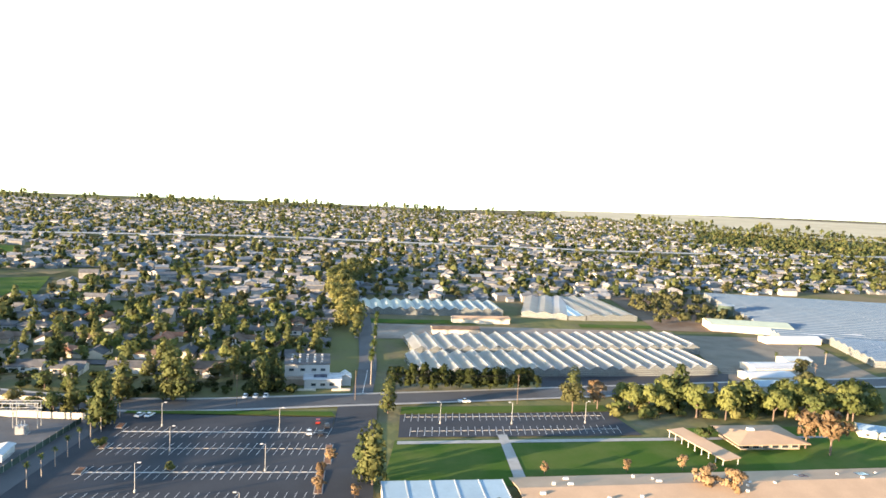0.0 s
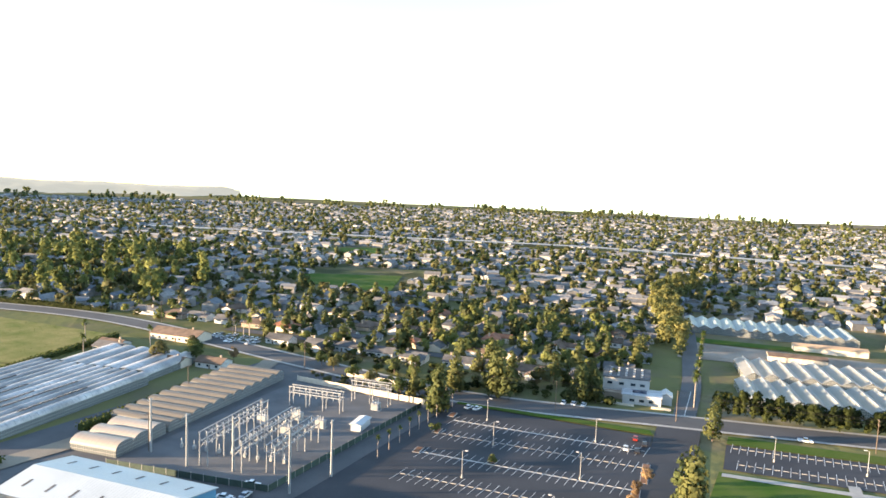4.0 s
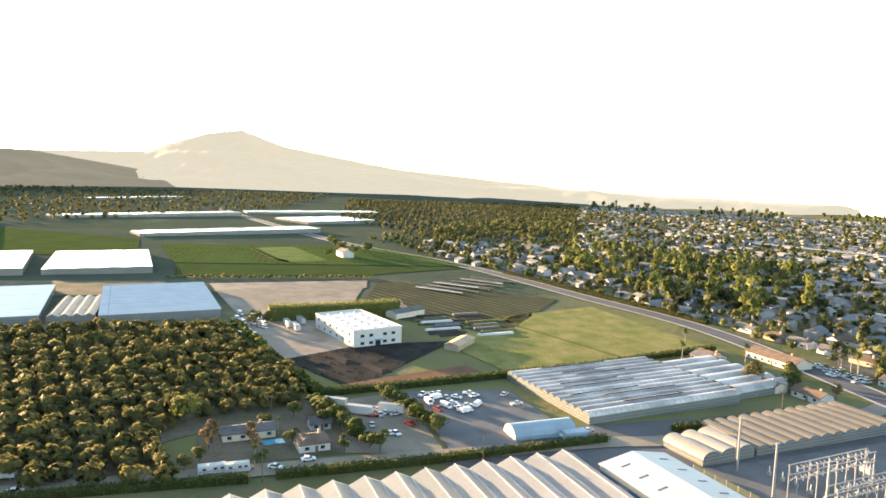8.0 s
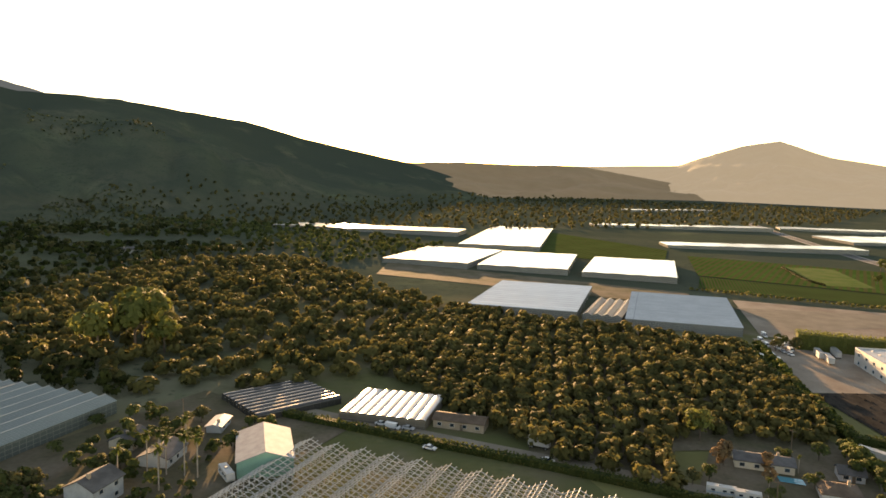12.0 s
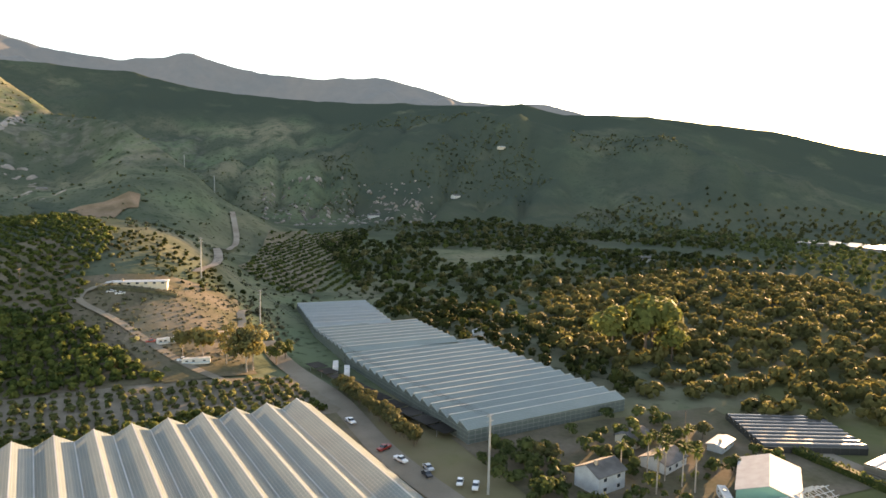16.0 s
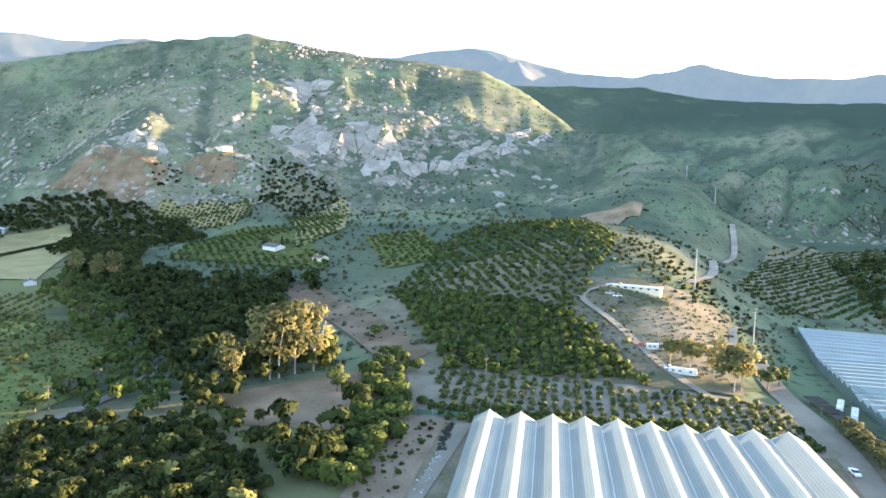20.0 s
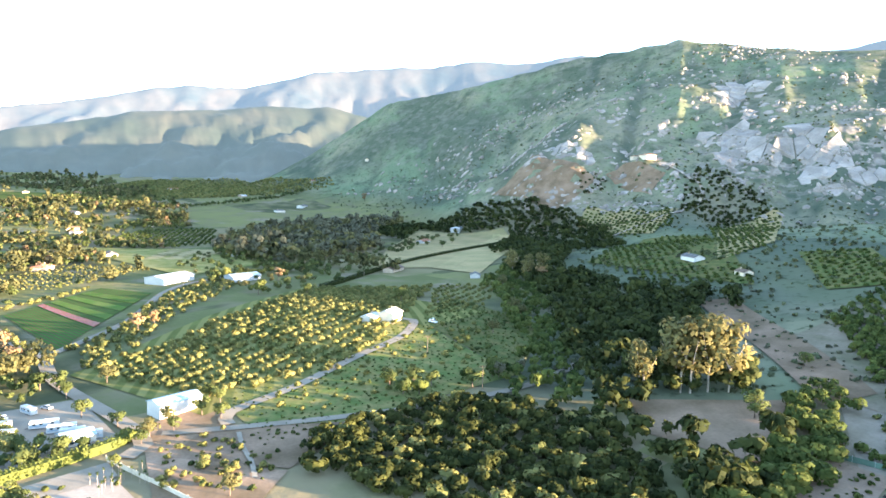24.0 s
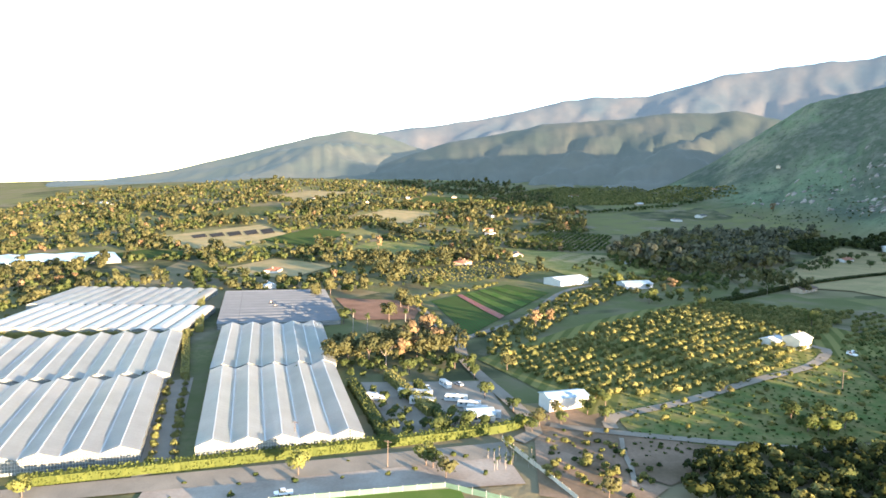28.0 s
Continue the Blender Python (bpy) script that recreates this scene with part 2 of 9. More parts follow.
def rows_material(name, soil, crop, pitch, turn, share=0.5, rough=0.9):
    """A tilled field: crop rows in world metres, at the angle turn."""
    m = material(name, crop, rough, 0.3, 0.05, 1.5, 0.4, spec=0.0)
    nt, n = m.node_tree, m.node_tree.nodes
    p = n["Principled BSDF"]
    geo, mp, wave = n.new("ShaderNodeNewGeometry"), n.new("ShaderNodeMapping"), n.new("ShaderNodeTexWave")
    mp.inputs["Rotation"].default_value = (0, 0, radians(turn))
    wave.inputs["Scale"].default_value, wave.inputs["Distortion"].default_value, wave.inputs["Detail Scale"].default_value = 0.314 / pitch, 0.6, 0.4
    nt.links.new(geo.outputs["Position"], mp.inputs["Vector"])
    nt.links.new(mp.outputs[0], wave.inputs["Vector"])
    rr = n.new("ShaderNodeMapRange")
    rr.inputs[1].default_value, rr.inputs[2].default_value = share - 0.15, share + 0.15
    nt.links.new(wave.outputs["Fac"], rr.inputs[0])
    old = p.inputs["Base Color"].links[0].from_socket
    mix = n.new("ShaderNodeMix")
    mix.data_type = "RGBA"
    mix.inputs["B"].default_value = (*soil, 1)
    nt.links.new(rr.outputs[0], mix.inputs["Factor"])
    nt.links.new(old, mix.inputs["A"])
    nt.links.new(mix.outputs["Result"], p.inputs["Base Color"])
    return m


def ground_material():
    """Land cover: dry grass and soil on the plain; green slopes, dark scrub and bare rock on the hills; haze tint far
    off.
    """
    m = bpy.data.materials.new("land_cover")
    m.use_nodes = True
    nt, n = m.node_tree, m.node_tree.nodes
    p = n["Principled BSDF"]
    p.inputs["Roughness"].default_value, p.inputs["Specular IOR Level"].default_value = 1.0, 0.0
    geo, cov = n.new("ShaderNodeNewGeometry"), n.new("ShaderNodeVertexColor")
    cov.layer_name = "cover"
    sep = n.new("ShaderNodeSeparateColor")
    nt.links.new(cov.outputs[0], sep.inputs[0])

    def noise_of(scale, low, high, detail=6.0):
        t, r = n.new("ShaderNodeTexNoise"), n.new("ShaderNodeMapRange")
        t.inputs["Scale"].default_value, t.inputs["Detail"].default_value = scale, detail
        r.inputs[1].default_value, r.inputs[2].default_value = low, high
        nt.links.new(geo.outputs["Position"], t.inputs["Vector"])
        nt.links.new(t.outputs["Fac"], r.inputs[0])
        return r.outputs[0]

    def blend(fac, a, b):
        x = n.new("ShaderNodeMix")
        x.data_type = "RGBA"
        for s, v in (("A", a), ("B", b)):
            if isinstance(v, tuple):
                x.inputs[s].default_value = (*v, 1)
            else:
                nt.links.new(v, x.inputs[s])
        nt.links.new(fac, x.inputs["Factor"])
        return x.outputs["Result"]

    def times(a, b):
        x = n.new("ShaderNodeMath")
        x.operation = "MULTIPLY"
        nt.links.new(a, x.inputs[0])
        nt.links.new(b, x.inputs[1])
        return x.outputs[0]
    soil = blend(noise_of(0.15, 0.35, 0.65), (0.16, 0.135, 0.09), (0.23, 0.195, 0.14))
    turf = blend(noise_of(0.4, 0.3, 0.7), (0.12, 0.125, 0.058), (0.175, 0.165, 0.08))
    turf = blend(noise_of(0.05, 0.42, 0.6), turf, (0.16, 0.14, 0.085))
    cell, warp = n.new("ShaderNodeTexVoronoi"), n.new("ShaderNodeSeparateColor")
    cell.distance = "CHEBYCHEV"
    cell.inputs["Scale"].default_value, cell.inputs["Randomness"].default_value = 0.0062, 0.7
    nt.links.new(geo.outputs["Position"], cell.inputs["Vector"])
    nt.links.new(cell.outputs["Color"], warp.inputs[0])

    def stepped(sock, low, high):
        r = n.new("ShaderNodeMapRange")
        r.inputs[1].default_value, r.inputs[2].default_value = low, high
        nt.links.new(sock, r.inputs[0])
        return r.outputs[0]
    parcel = blend(stepped(warp.outputs[0], 0.3, 0.32), (0.115, 0.122, 0.055), (0.17, 0.165, 0.072))
    parcel = blend(stepped(warp.outputs[1], 0.7, 0.72), parcel, (0.2, 0.165, 0.1))
    parcel = blend(stepped(warp.outputs[2], 0.8, 0.82), parcel, (0.07, 0.075, 0.042))
    turf = blend(noise_of(0.03, 0.35, 0.6), turf, parcel)
    flat = blend(noise_of(0.018, 0.3, 0.42), soil, turf)
    slope = blend(noise_of(0.007, 0.38, 0.6), (0.13, 0.165, 0.1), (0.2, 0.187, 0.128))
    slope = blend(noise_of(0.0055, 0.44, 0.56, 12.0), slope, (0.09, 0.105, 0.075))
    slope = blend(noise_of(0.035, 0.5, 0.7, 10.0), slope, (0.07, 0.088, 0.06))
    slope = blend(noise_of(0.2, 0.56, 0.72, 4.0), slope, (0.035, 0.05, 0.03))
    # Blue-grey sage scrub that also carries painted haze far off.
    hazy_sage = blend(noise_of(0.004, 0.4, 0.6, 10.0), (0.045, 0.062, 0.065), (0.11, 0.105, 0.095))
    two = n.new("ShaderNodeVertexColor")
    two.layer_name = "scrub"
    slope = blend(times(two.outputs[0], noise_of(0.01, 0.15, 0.42, 10.0)), slope, (0.055, 0.072, 0.056))
    slope = blend(cov.outputs["Alpha"], slope, hazy_sage)
    base = blend(sep.outputs["Red"], flat, slope)
    stone = blend(noise_of(0.09, 0.4, 0.6), (0.26, 0.23, 0.2), (0.14, 0.125, 0.11))
    base = blend(times(sep.outputs["Green"], noise_of(0.05, 0.5, 0.56, 8.0)), base, stone)
    base = blend(sep.outputs["Blue"], base, soil)
    nt.links.new(base, p.inputs["Base Color"])
    b = n.new("ShaderNodeBump")
    b.inputs["Strength"].default_value, b.inputs["Distance"].default_value = 0.4, 1.5
    nt.links.new(noise_of(0.12, 0.0, 1.0, 8.0), b.inputs["Height"])
    nt.links.new(b.outputs["Normal"], p.inputs["Normal"])
    return m


LAND = ground_material()
ASPHALT = material("asphalt", (0.043, 0.044, 0.05), 0.85, 0.25, 0.06, 2.0, 0.1)
ROAD = material("road_asphalt", (0.1, 0.098, 0.1), 0.85, 0.2, 0.08, 2.0, 0.1)
LANE = material("farm_lane", (0.26, 0.222, 0.175), 0.9, 0.2, 0.1, 2.0, 0.2, spec=0.02)
CONCRETE = material("concrete", (0.36, 0.34, 0.31), 0.85, 0.15, 0.3, 3.0, 0.1)
GRAVEL = material("gravel", (0.15, 0.149, 0.15), 0.95, 0.2, 0.12, 5.0, 0.4, spec=0.02)
DIRT = material("dirt", (0.24, 0.18, 0.13), 0.95, 0.3, 0.06, 1.0, 0.5, tint=(0.17, 0.12, 0.085), spec=0.02)
PALE_DIRT = material("pale_dirt", (0.33, 0.28, 0.23), 0.95, 0.25, 0.06, 1.0, 0.5, tint=(0.24, 0.19, 0.15), spec=0.02)
RED_DIRT = material("red_dirt", (0.23, 0.13, 0.085), 0.95, 0.3, 0.06, 1.0, 0.5, spec=0.02)
BLACK_SOIL = material("dark_compost", (0.055, 0.05, 0.045), 0.95, 0.4, 0.1, 1.0, 0.8, spec=0.02)
LAWN = material("lawn", (0.06, 0.11, 0.02), 0.9, 0.3, 0.07, 3.0, 0.4, tint=(0.1, 0.13, 0.035), spec=0.02)
MEADOW = material("meadow", (0.13, 0.14, 0.042), 0.95, 0.4, 0.07, 1.2, 0.6, tint=(0.23, 0.195, 0.078), spec=0.02)
PINK_DIRT = material("pinkish_soil", (0.27, 0.185, 0.128), 0.95, 0.4, 0.05, 0.8, 0.6, tint=(0.15, 0.108, 0.068), spec=0.02)
BRUSH_DIRT = material("brushy_soil", (0.18, 0.146, 0.108), 0.95, 0.4, 0.07, 0.6, 0.7, tint=(0.11, 0.1, 0.062), spec=0.02)
ORCHARD_SOIL = material("orchard_soil", (0.25, 0.208, 0.165), 0.95, 0.35, 0.1, 0.8, 0.6, tint=(0.17, 0.145, 0.105), spec=0.02)
ROUGH = material("rough_grass", (0.078, 0.108, 0.034), 0.95, 0.5, 0.14, 0.5, 0.7, tint=(0.16, 0.14, 0.058), spec=0.02)
PASTURE = material("pasture", (0.33, 0.25, 0.13), 0.95, 0.3, 0.04, 1.0, 0.5, tint=(0.24, 0.205, 0.1), spec=0.02)
WHITE = material("white_paint", (0.52, 0.51, 0.49), 0.6, 0.12, 0.3, 2.0, 0.03)
LINE = material("line_paint", (0.62, 0.62, 0.6), 0.7, 0.3, 0.5, 4.0, 0.0)
CREAM = material("cream_stucco", (0.62, 0.54, 0.43), 0.85, 0.15, 0.4, 3.0, 0.1)
TAN = material("tan_wall", (0.42, 0.33, 0.25), 0.85, 0.18, 0.4, 3.0, 0.1)
BLUE = material("blue_metal", (0.1, 0.27, 0.42), 0.5, 0.12, 0.2, 2.0, 0.05)
MINT = material("mint_metal", (0.2, 0.4, 0.32), 0.5, 0.12, 0.2, 2.0, 0.05)
FENCE_GREEN = material("green_windscreen", (0.1, 0.17, 0.13), 0.8, 0.2, 0.2, 2.0, 0.1)
PALE_GREEN = material("pale_green_roof", (0.34, 0.39, 0.31), 0.6, 0.12, 0.2, 2.0, 0.05)
GREY_WALL = material("grey_wall", (0.38, 0.4, 0.42), 0.8, 0.2, 0.4, 3.0, 0.1)
TAN_ROOF = material("tan_roof", (0.46, 0.32, 0.21), 0.9, 0.15, 0.1, 2.0, 0.2)
WHITE_ROOF = material("white_roof", (0.48, 0.485, 0.49), 0.55, 0.1, 0.1, 1.0, 0.05)
BLUE_ROOF = material("blue_grey_roof", (0.28, 0.37, 0.43), 0.45, 0.12, 0.15, 1.0, 0.05)
GREY_ROOF = material("grey_shingle", (0.13, 0.125, 0.125), 0.9, 0.35, 0.3, 2.5, 0.3)
BROWN_ROOF = material("brown_shingle", (0.16, 0.11, 0.08), 0.9, 0.35, 0.3, 2.5, 0.3)
RED_ROOF = material("red_tile", (0.32, 0.14, 0.08), 0.85, 0.3, 0.3, 2.5, 0.3)
GLASS = material("window_glass", (0.03, 0.04, 0.05), 0.08, 0.2, 0.3, 2.0, 0.0, spec=0.8)
STEEL = material("galvanised_steel", (0.37, 0.37, 0.365), 0.5, 0.15, 0.5, 3.0, 0.05, metal=0.3)
WOOD = material("weathered_pole", (0.16, 0.12, 0.09), 0.9, 0.25, 0.5, 5.0, 0.3)
DARK = material("dark_rubber", (0.03, 0.03, 0.032), 0.85, 0.2, 0.5, 4.0, 0.1)
RUST = material("rusty_red", (0.28, 0.07, 0.04), 0.7, 0.3, 0.6, 3.0, 0.2)
SLAT = material("dark_green_slats", (0.05, 0.075, 0.06), 0.8, 0.2, 0.5, 3.0, 0.2)
ROCK = material("pale_sandstone", (0.3, 0.255, 0.225), 0.9, 0.35, 0.06, 0.4, 1.0, tint=(0.15, 0.13, 0.11), island=True)
SLAB_ROCK = material("sandstone_slab", (0.3, 0.265, 0.24), 0.9, 0.3, 0.05, 0.35, 0.8, tint=(0.2, 0.175, 0.155))
BARK = material("bark", (0.15, 0.11, 0.085), 0.95, 0.3, 0.6, 5.0, 0.4)
PALE_BARK = material("pale_bark", (0.36, 0.3, 0.25), 0.9, 0.25, 0.5, 4.0, 0.3)
WATER = material("sea_water", (0.16, 0.2, 0.22), 0.08, 0.1, 0.002, 0.02, 0.05, spec=0.5)
POOL = material("pool_water", (0.03, 0.3, 0.38), 0.1, 0.05, 0.1, 1.0, 0.05, spec=0.5)
SOLAR = material("solar_panel", (0.03, 0.05, 0.1), 0.15, 0.1, 0.5, 2.0, 0.0, spec=0.6)
CAR_PAINT = [material("car_paint_" + k, c, 0.3, 0.05, 0.5, 2.0, 0.0, spec=0.5) for k, c in (("white", (0.75, 0.75, 0.75)), ("silver", (0.45, 0.46, 0.48)), ("black", (0.03, 0.03, 0.035)), ("red", (0.3, 0.03, 0.02)), ("blue", (0.05, 0.1, 0.22)))]
FILM = let_light_through(glazing("white_film_roof", (0.85, 0.86, 0.87), (0.66, 0.67, 0.675), 3.0, 60.0, 0.4, 0.06, through=0.7), 0.25)
PALE_GLASS = let_light_through(glazing("pale_glass_roof", (0.4, 0.475, 0.475), (0.58, 0.62, 0.62), 1.5, 0.9, 0.35, 0.07, through=0.45), 0.3)
FILM_GREY = glazing("grey_glass_roof", (0.4, 0.46, 0.47), (0.54, 0.56, 0.56), 1.5, 0.9, 0.3, 0.07, through=0.5)
GREEN_GLASS = glazing("weathered_glass_roof", (0.24, 0.3, 0.285), (0.34, 0.38, 0.36), 1.2, 0.9, 0.3, 0.05, through=0.3)
GREEN_SIDE = glazing("weathered_glass_wall", (0.1, 0.12, 0.11), (0.26, 0.27, 0.25), 2.4, 1.4, 0.35, 0.07)
STRIPED_FILM = glazing("ridged_film_roof", (0.21, 0.215, 0.22), (0.1, 0.105, 0.11), 60.0, 2.3, 0.35, 0.16, through=0.3)
SHINY_STRIPES = glazing("shiny_ridged_roof", (0.52, 0.53, 0.53), (0.24, 0.25, 0.26), 60.0, 2.3, 0.18, 0.16)
FAR_FILM = glazing("far_film_roof", (0.56, 0.56, 0.55), (0.42, 0.43, 0.44), 3.0, 60.0, 0.16, 0.06)
WORN_FILM = glazing("worn_film_roof", (0.6, 0.57, 0.55), (0.34, 0.33, 0.34), 3.0, 60.0, 0.45, 0.12, vary=0.5, through=0.2)
BLUE_GLASS = glazing("blue_glass_roof", (0.075, 0.115, 0.165), (0.27, 0.3, 0.33), 40.0, 1.9, 0.25, 0.2)
GABLE_GLASS = glazing("gable_panes", (0.14, 0.15, 0.145), (0.36, 0.36, 0.345), 0.9, 1.1, 0.25, 0.07)
BLACK_FILM = glazing("black_plastic_film", (0.05, 0.048, 0.046), (0.07, 0.068, 0.066), 3.0, 60.0, 0.22, 0.08)
SILVER_FILM = glazing("silver_film_roof", (0.27, 0.3, 0.33), (0.17, 0.19, 0.21), 1.2, 60.0, 0.25, 0.06)
BEIGE_FILM = glazing("dusty_film_roof", (0.5, 0.43, 0.36), (0.36, 0.31, 0.26), 2.0, 40.0, 0.45, 0.06, through=0.25)
SHADE_NET = glazing("shade_net", (0.14, 0.12, 0.095), (0.2, 0.175, 0.14), 40.0, 1.6, 0.6, 0.1)
RIBBED = glazing("ribbed_metal_roof", (0.42, 0.45, 0.46), (0.3, 0.33, 0.35), 1.0, 80.0, 0.4, 0.06)
L_OAK = foliage("oak_leaves", (0.016, 0.024, 0.009), (0.064, 0.074, 0.022), 0.35)
L_AVO = foliage("orchard_leaves", (0.035, 0.06, 0.018), (0.125, 0.145, 0.04), 0.4)
L_BRONZE = foliage("bronze_tipped_avocado_leaves", (0.055, 0.062, 0.025), (0.19, 0.165, 0.062), 0.42)
L_GARDEN = foliage("garden_leaves", (0.042, 0.06, 0.021), (0.125, 0.145, 0.05), 0.38)
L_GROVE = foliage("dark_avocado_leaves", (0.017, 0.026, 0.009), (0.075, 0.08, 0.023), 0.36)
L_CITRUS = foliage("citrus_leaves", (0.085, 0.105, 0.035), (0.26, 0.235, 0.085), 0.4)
L_WILLOW = foliage("spring_leaves", (0.09, 0.11, 0.034), (0.23, 0.24, 0.078), 0.42)
L_PINE = foliage("pine_needles", (0.05, 0.072, 0.03), (0.165, 0.165, 0.06), 0.36)
L_EUC = foliage("eucalyptus_leaves", (0.055, 0.064, 0.03), (0.165, 0.152, 0.064), 0.4)
L_GOLD = foliage("golden_eucalyptus_leaves", (0.085, 0.083, 0.035), (0.235, 0.205, 0.082), 0.4)
L_DRY = foliage("russet_twigs", (0.14, 0.092, 0.05), (0.31, 0.21, 0.115), 0.25)
L_GREY = foliage("grey_leaves", (0.07, 0.073, 0.048), (0.16, 0.155, 0.1), 0.3)
L_SCRUB = foliage("chaparral_leaves", (0.075, 0.092, 0.05), (0.15, 0.16, 0.085), 0.3)
L_HEDGE = foliage("hedge_leaves", (0.03, 0.05, 0.016), (0.115, 0.125, 0.04), 0.35)


# ---------- mesh tools ----------
class Geo:
    """Gathers points and faces, then makes one mesh."""

    def __init__(self):
        self.v, self.f, self.uv = [], [], []

    def face(self, pts, uv=None):
        k = len(self.v)
        self.v += [tuple(p) for p in pts]
        self.f.append(tuple(range(k, k + len(pts))))
        self.uv.append(uv or [(0.0, 0.0)] * len(pts))
        return self

    def prism(self, ring, low, high):
        """A ring of x, y points (anticlockwise) raised from low to high."""
        n = len(ring)
        self.face([(x, y, high) for x, y in ring])
        self.face([(x, y, low) for x, y in reversed(ring)])
        for i in range(n):
            (a, b), (c, d) = ring[i], ring[(i + 1) % n]
            w = math.hypot(c - a, d - b)
            self.face([(a, b, low), (c, d, low), (c, d, high), (a, b, high)], [(0, 0), (w, 0), (w, high - low), (0, high - low)])
        return self

    def box(self, x, y, z, sx, sy, sz, turn=0.0):
        """A box on its base centre x, y, z."""
        c, s = math.cos(radians(turn)), math.sin(radians(turn))
        ring = [(x + c * a * sx / 2 - s * b * sy / 2, y + s * a * sx / 2 + c * b * sy / 2) for a, b in ((-1, -1), (1, -1), (1, 1), (-1, 1))]
        return self.prism(ring, z, z + sz)

    def tube(self, a, b, r0, r1, n=7):
        a, b = Vector(a), Vector(b)
        q = (b - a).to_track_quat("Z", "Y")
        ra = [a + q @ Vector((r0 * math.cos(6.2832 * i / n), r0 * math.sin(6.2832 * i / n), 0)) for i in range(n)]
        rb = [b + q @ Vector((r1 * math.cos(6.2832 * i / n), r1 * math.sin(6.2832 * i / n), 0)) for i in range(n)]
        for i in range(n):
            j = (i + 1) % n
            self.face((ra[i], ra[j], rb[j], rb[i]))
        return self.face(list(reversed(ra))).face(rb)

    def slab(self, quad, thick, uv=None):
        """A sloping panel: four points of its top, with thickness below."""
        low = [(x, y, z - thick) for x, y, z in quad]
        self.face(quad, uv)
        self.face(list(reversed(low)))
        for i in range(4):
            j = (i + 1) % 4
            self.face((low[i], low[j], quad[j], quad[i]))
        return self

    def mesh(self, name, mat, smooth=False):
        me = bpy.data.meshes.new(name)
        me.from_pydata(self.v, [], self.f)
        me.materials.append(mat)
        layer = me.uv_layers.new(name="UVMap")
        layer.data.foreach_set("uv", np.array([c for u in self.uv for p in u for c in p], np.float32))
        if smooth:
            me.polygons.foreach_set("use_smooth", [True] * len(me.polygons))
        return me


def part(name, shape, mat, parent, label=""):
    """One mesh object under a thing or a part; shape: a Geo or a ready mesh."""
    ob = new(name, shape.mesh(name, mat) if isinstance(shape, Geo) else shape)
    ob.parent = parent
    return tagged(ob, label)


def thing(name, x, y, turn=0.0, label="", category="", group="", z=None, kind=""):
    """An empty at the base of a thing, standing on the ground."""
    ob = new(name)
    ob.empty_display_size = 0.5
    ob.matrix_basis = pose(x, y, float(land(x, y)) if z is None else z, 0, 0, turn)
    return tagged(ob, label, category, group, kind)


def quads_mesh(name, verts, mat, tone=None, normals=None):
    """A quick mesh of loose quads: verts (n * 4, 3), with rounded shading normals if given."""
    verts = np.ascontiguousarray(verts, np.float32).reshape(-1, 3)
    n = len(verts)
    me = bpy.data.meshes.new(name)
    me.vertices.add(n)
    me.vertices.foreach_set("co", verts.ravel())
    me.loops.add(n)
    me.loops.foreach_set("vertex_index", np.arange(n, dtype=np.int32))
    me.polygons.add(n // 4)
    me.polygons.foreach_set("loop_start", np.arange(0, n, 4, dtype=np.int32))
    me.materials.append(mat)
    if tone is not None:
        me.attributes.new("tone", "FLOAT", "POINT").data.foreach_set("value", np.ascontiguousarray(tone, np.float32))
    if normals is not None:
        me.attributes.new("custom_normal", "FLOAT_VECTOR", "POINT").data.foreach_set("vector", np.ascontiguousarray(normals, np.float32).ravel())
    me.update(calc_edges=True)
    return me


def rounded(q, middle):
    """Normals of crown quads (..., 4, 3), between the face's own and the crown's round form."""
    face = np.cross(q[..., 1, :] - q[..., 0, :], q[..., 2, :] - q[..., 0, :])
    face /= np.linalg.norm(face, axis=-1)[..., None] + 1e-9
    out = q - np.array(middle)
    out = out / (np.linalg.norm(out, axis=-1)[..., None] + 1e-9)
    n = 0.62 * out + 0.38 * face[..., None, :]
    n = np.where((n * face[..., None, :]).sum(-1)[..., None] < 0.05, face[..., None, :], n)
    return n / (np.linalg.norm(n, axis=-1)[..., None] + 1e-9)


def leaves(rng, centres, radii, n, size, flat=0.8, shell=0.7):
    """n leaf clumps (quads) over lobes given by centres and radii."""
    centres, radii = np.array(centres, float), np.array(radii, float)
    pick = rng.choice(len(radii), n, p=radii ** 2 / (radii ** 2).sum())
    d = rng.normal(size=(n, 3))
    d /= np.linalg.norm(d, axis=1)[:, None]
    d[:, 2] = np.where(d[:, 2] < -0.45, -d[:, 2], d[:, 2])
    r = radii[pick] * (shell + (1 - shell) * rng.random(n) ** 0.5)
    c = centres[pick] + d * r[:, None] * np.array((1, 1, flat))
    t = d + rng.normal(size=(n, 3)) * 0.32
    t /= np.linalg.norm(t, axis=1)[:, None]
    u = np.cross(t, rng.normal(size=(n, 3)))
    u /= np.linalg.norm(u, axis=1)[:, None]
    w = np.cross(t, u)
    s = size * (0.7 + 0.8 * rng.random((n, 1)))
    u, w = u * s, w * s * 0.75
    return np.stack([c - u - w * 0.4, c + u * 0.3 - w, c + u + w * 0.3, c - u * 0.2 + w], 1)


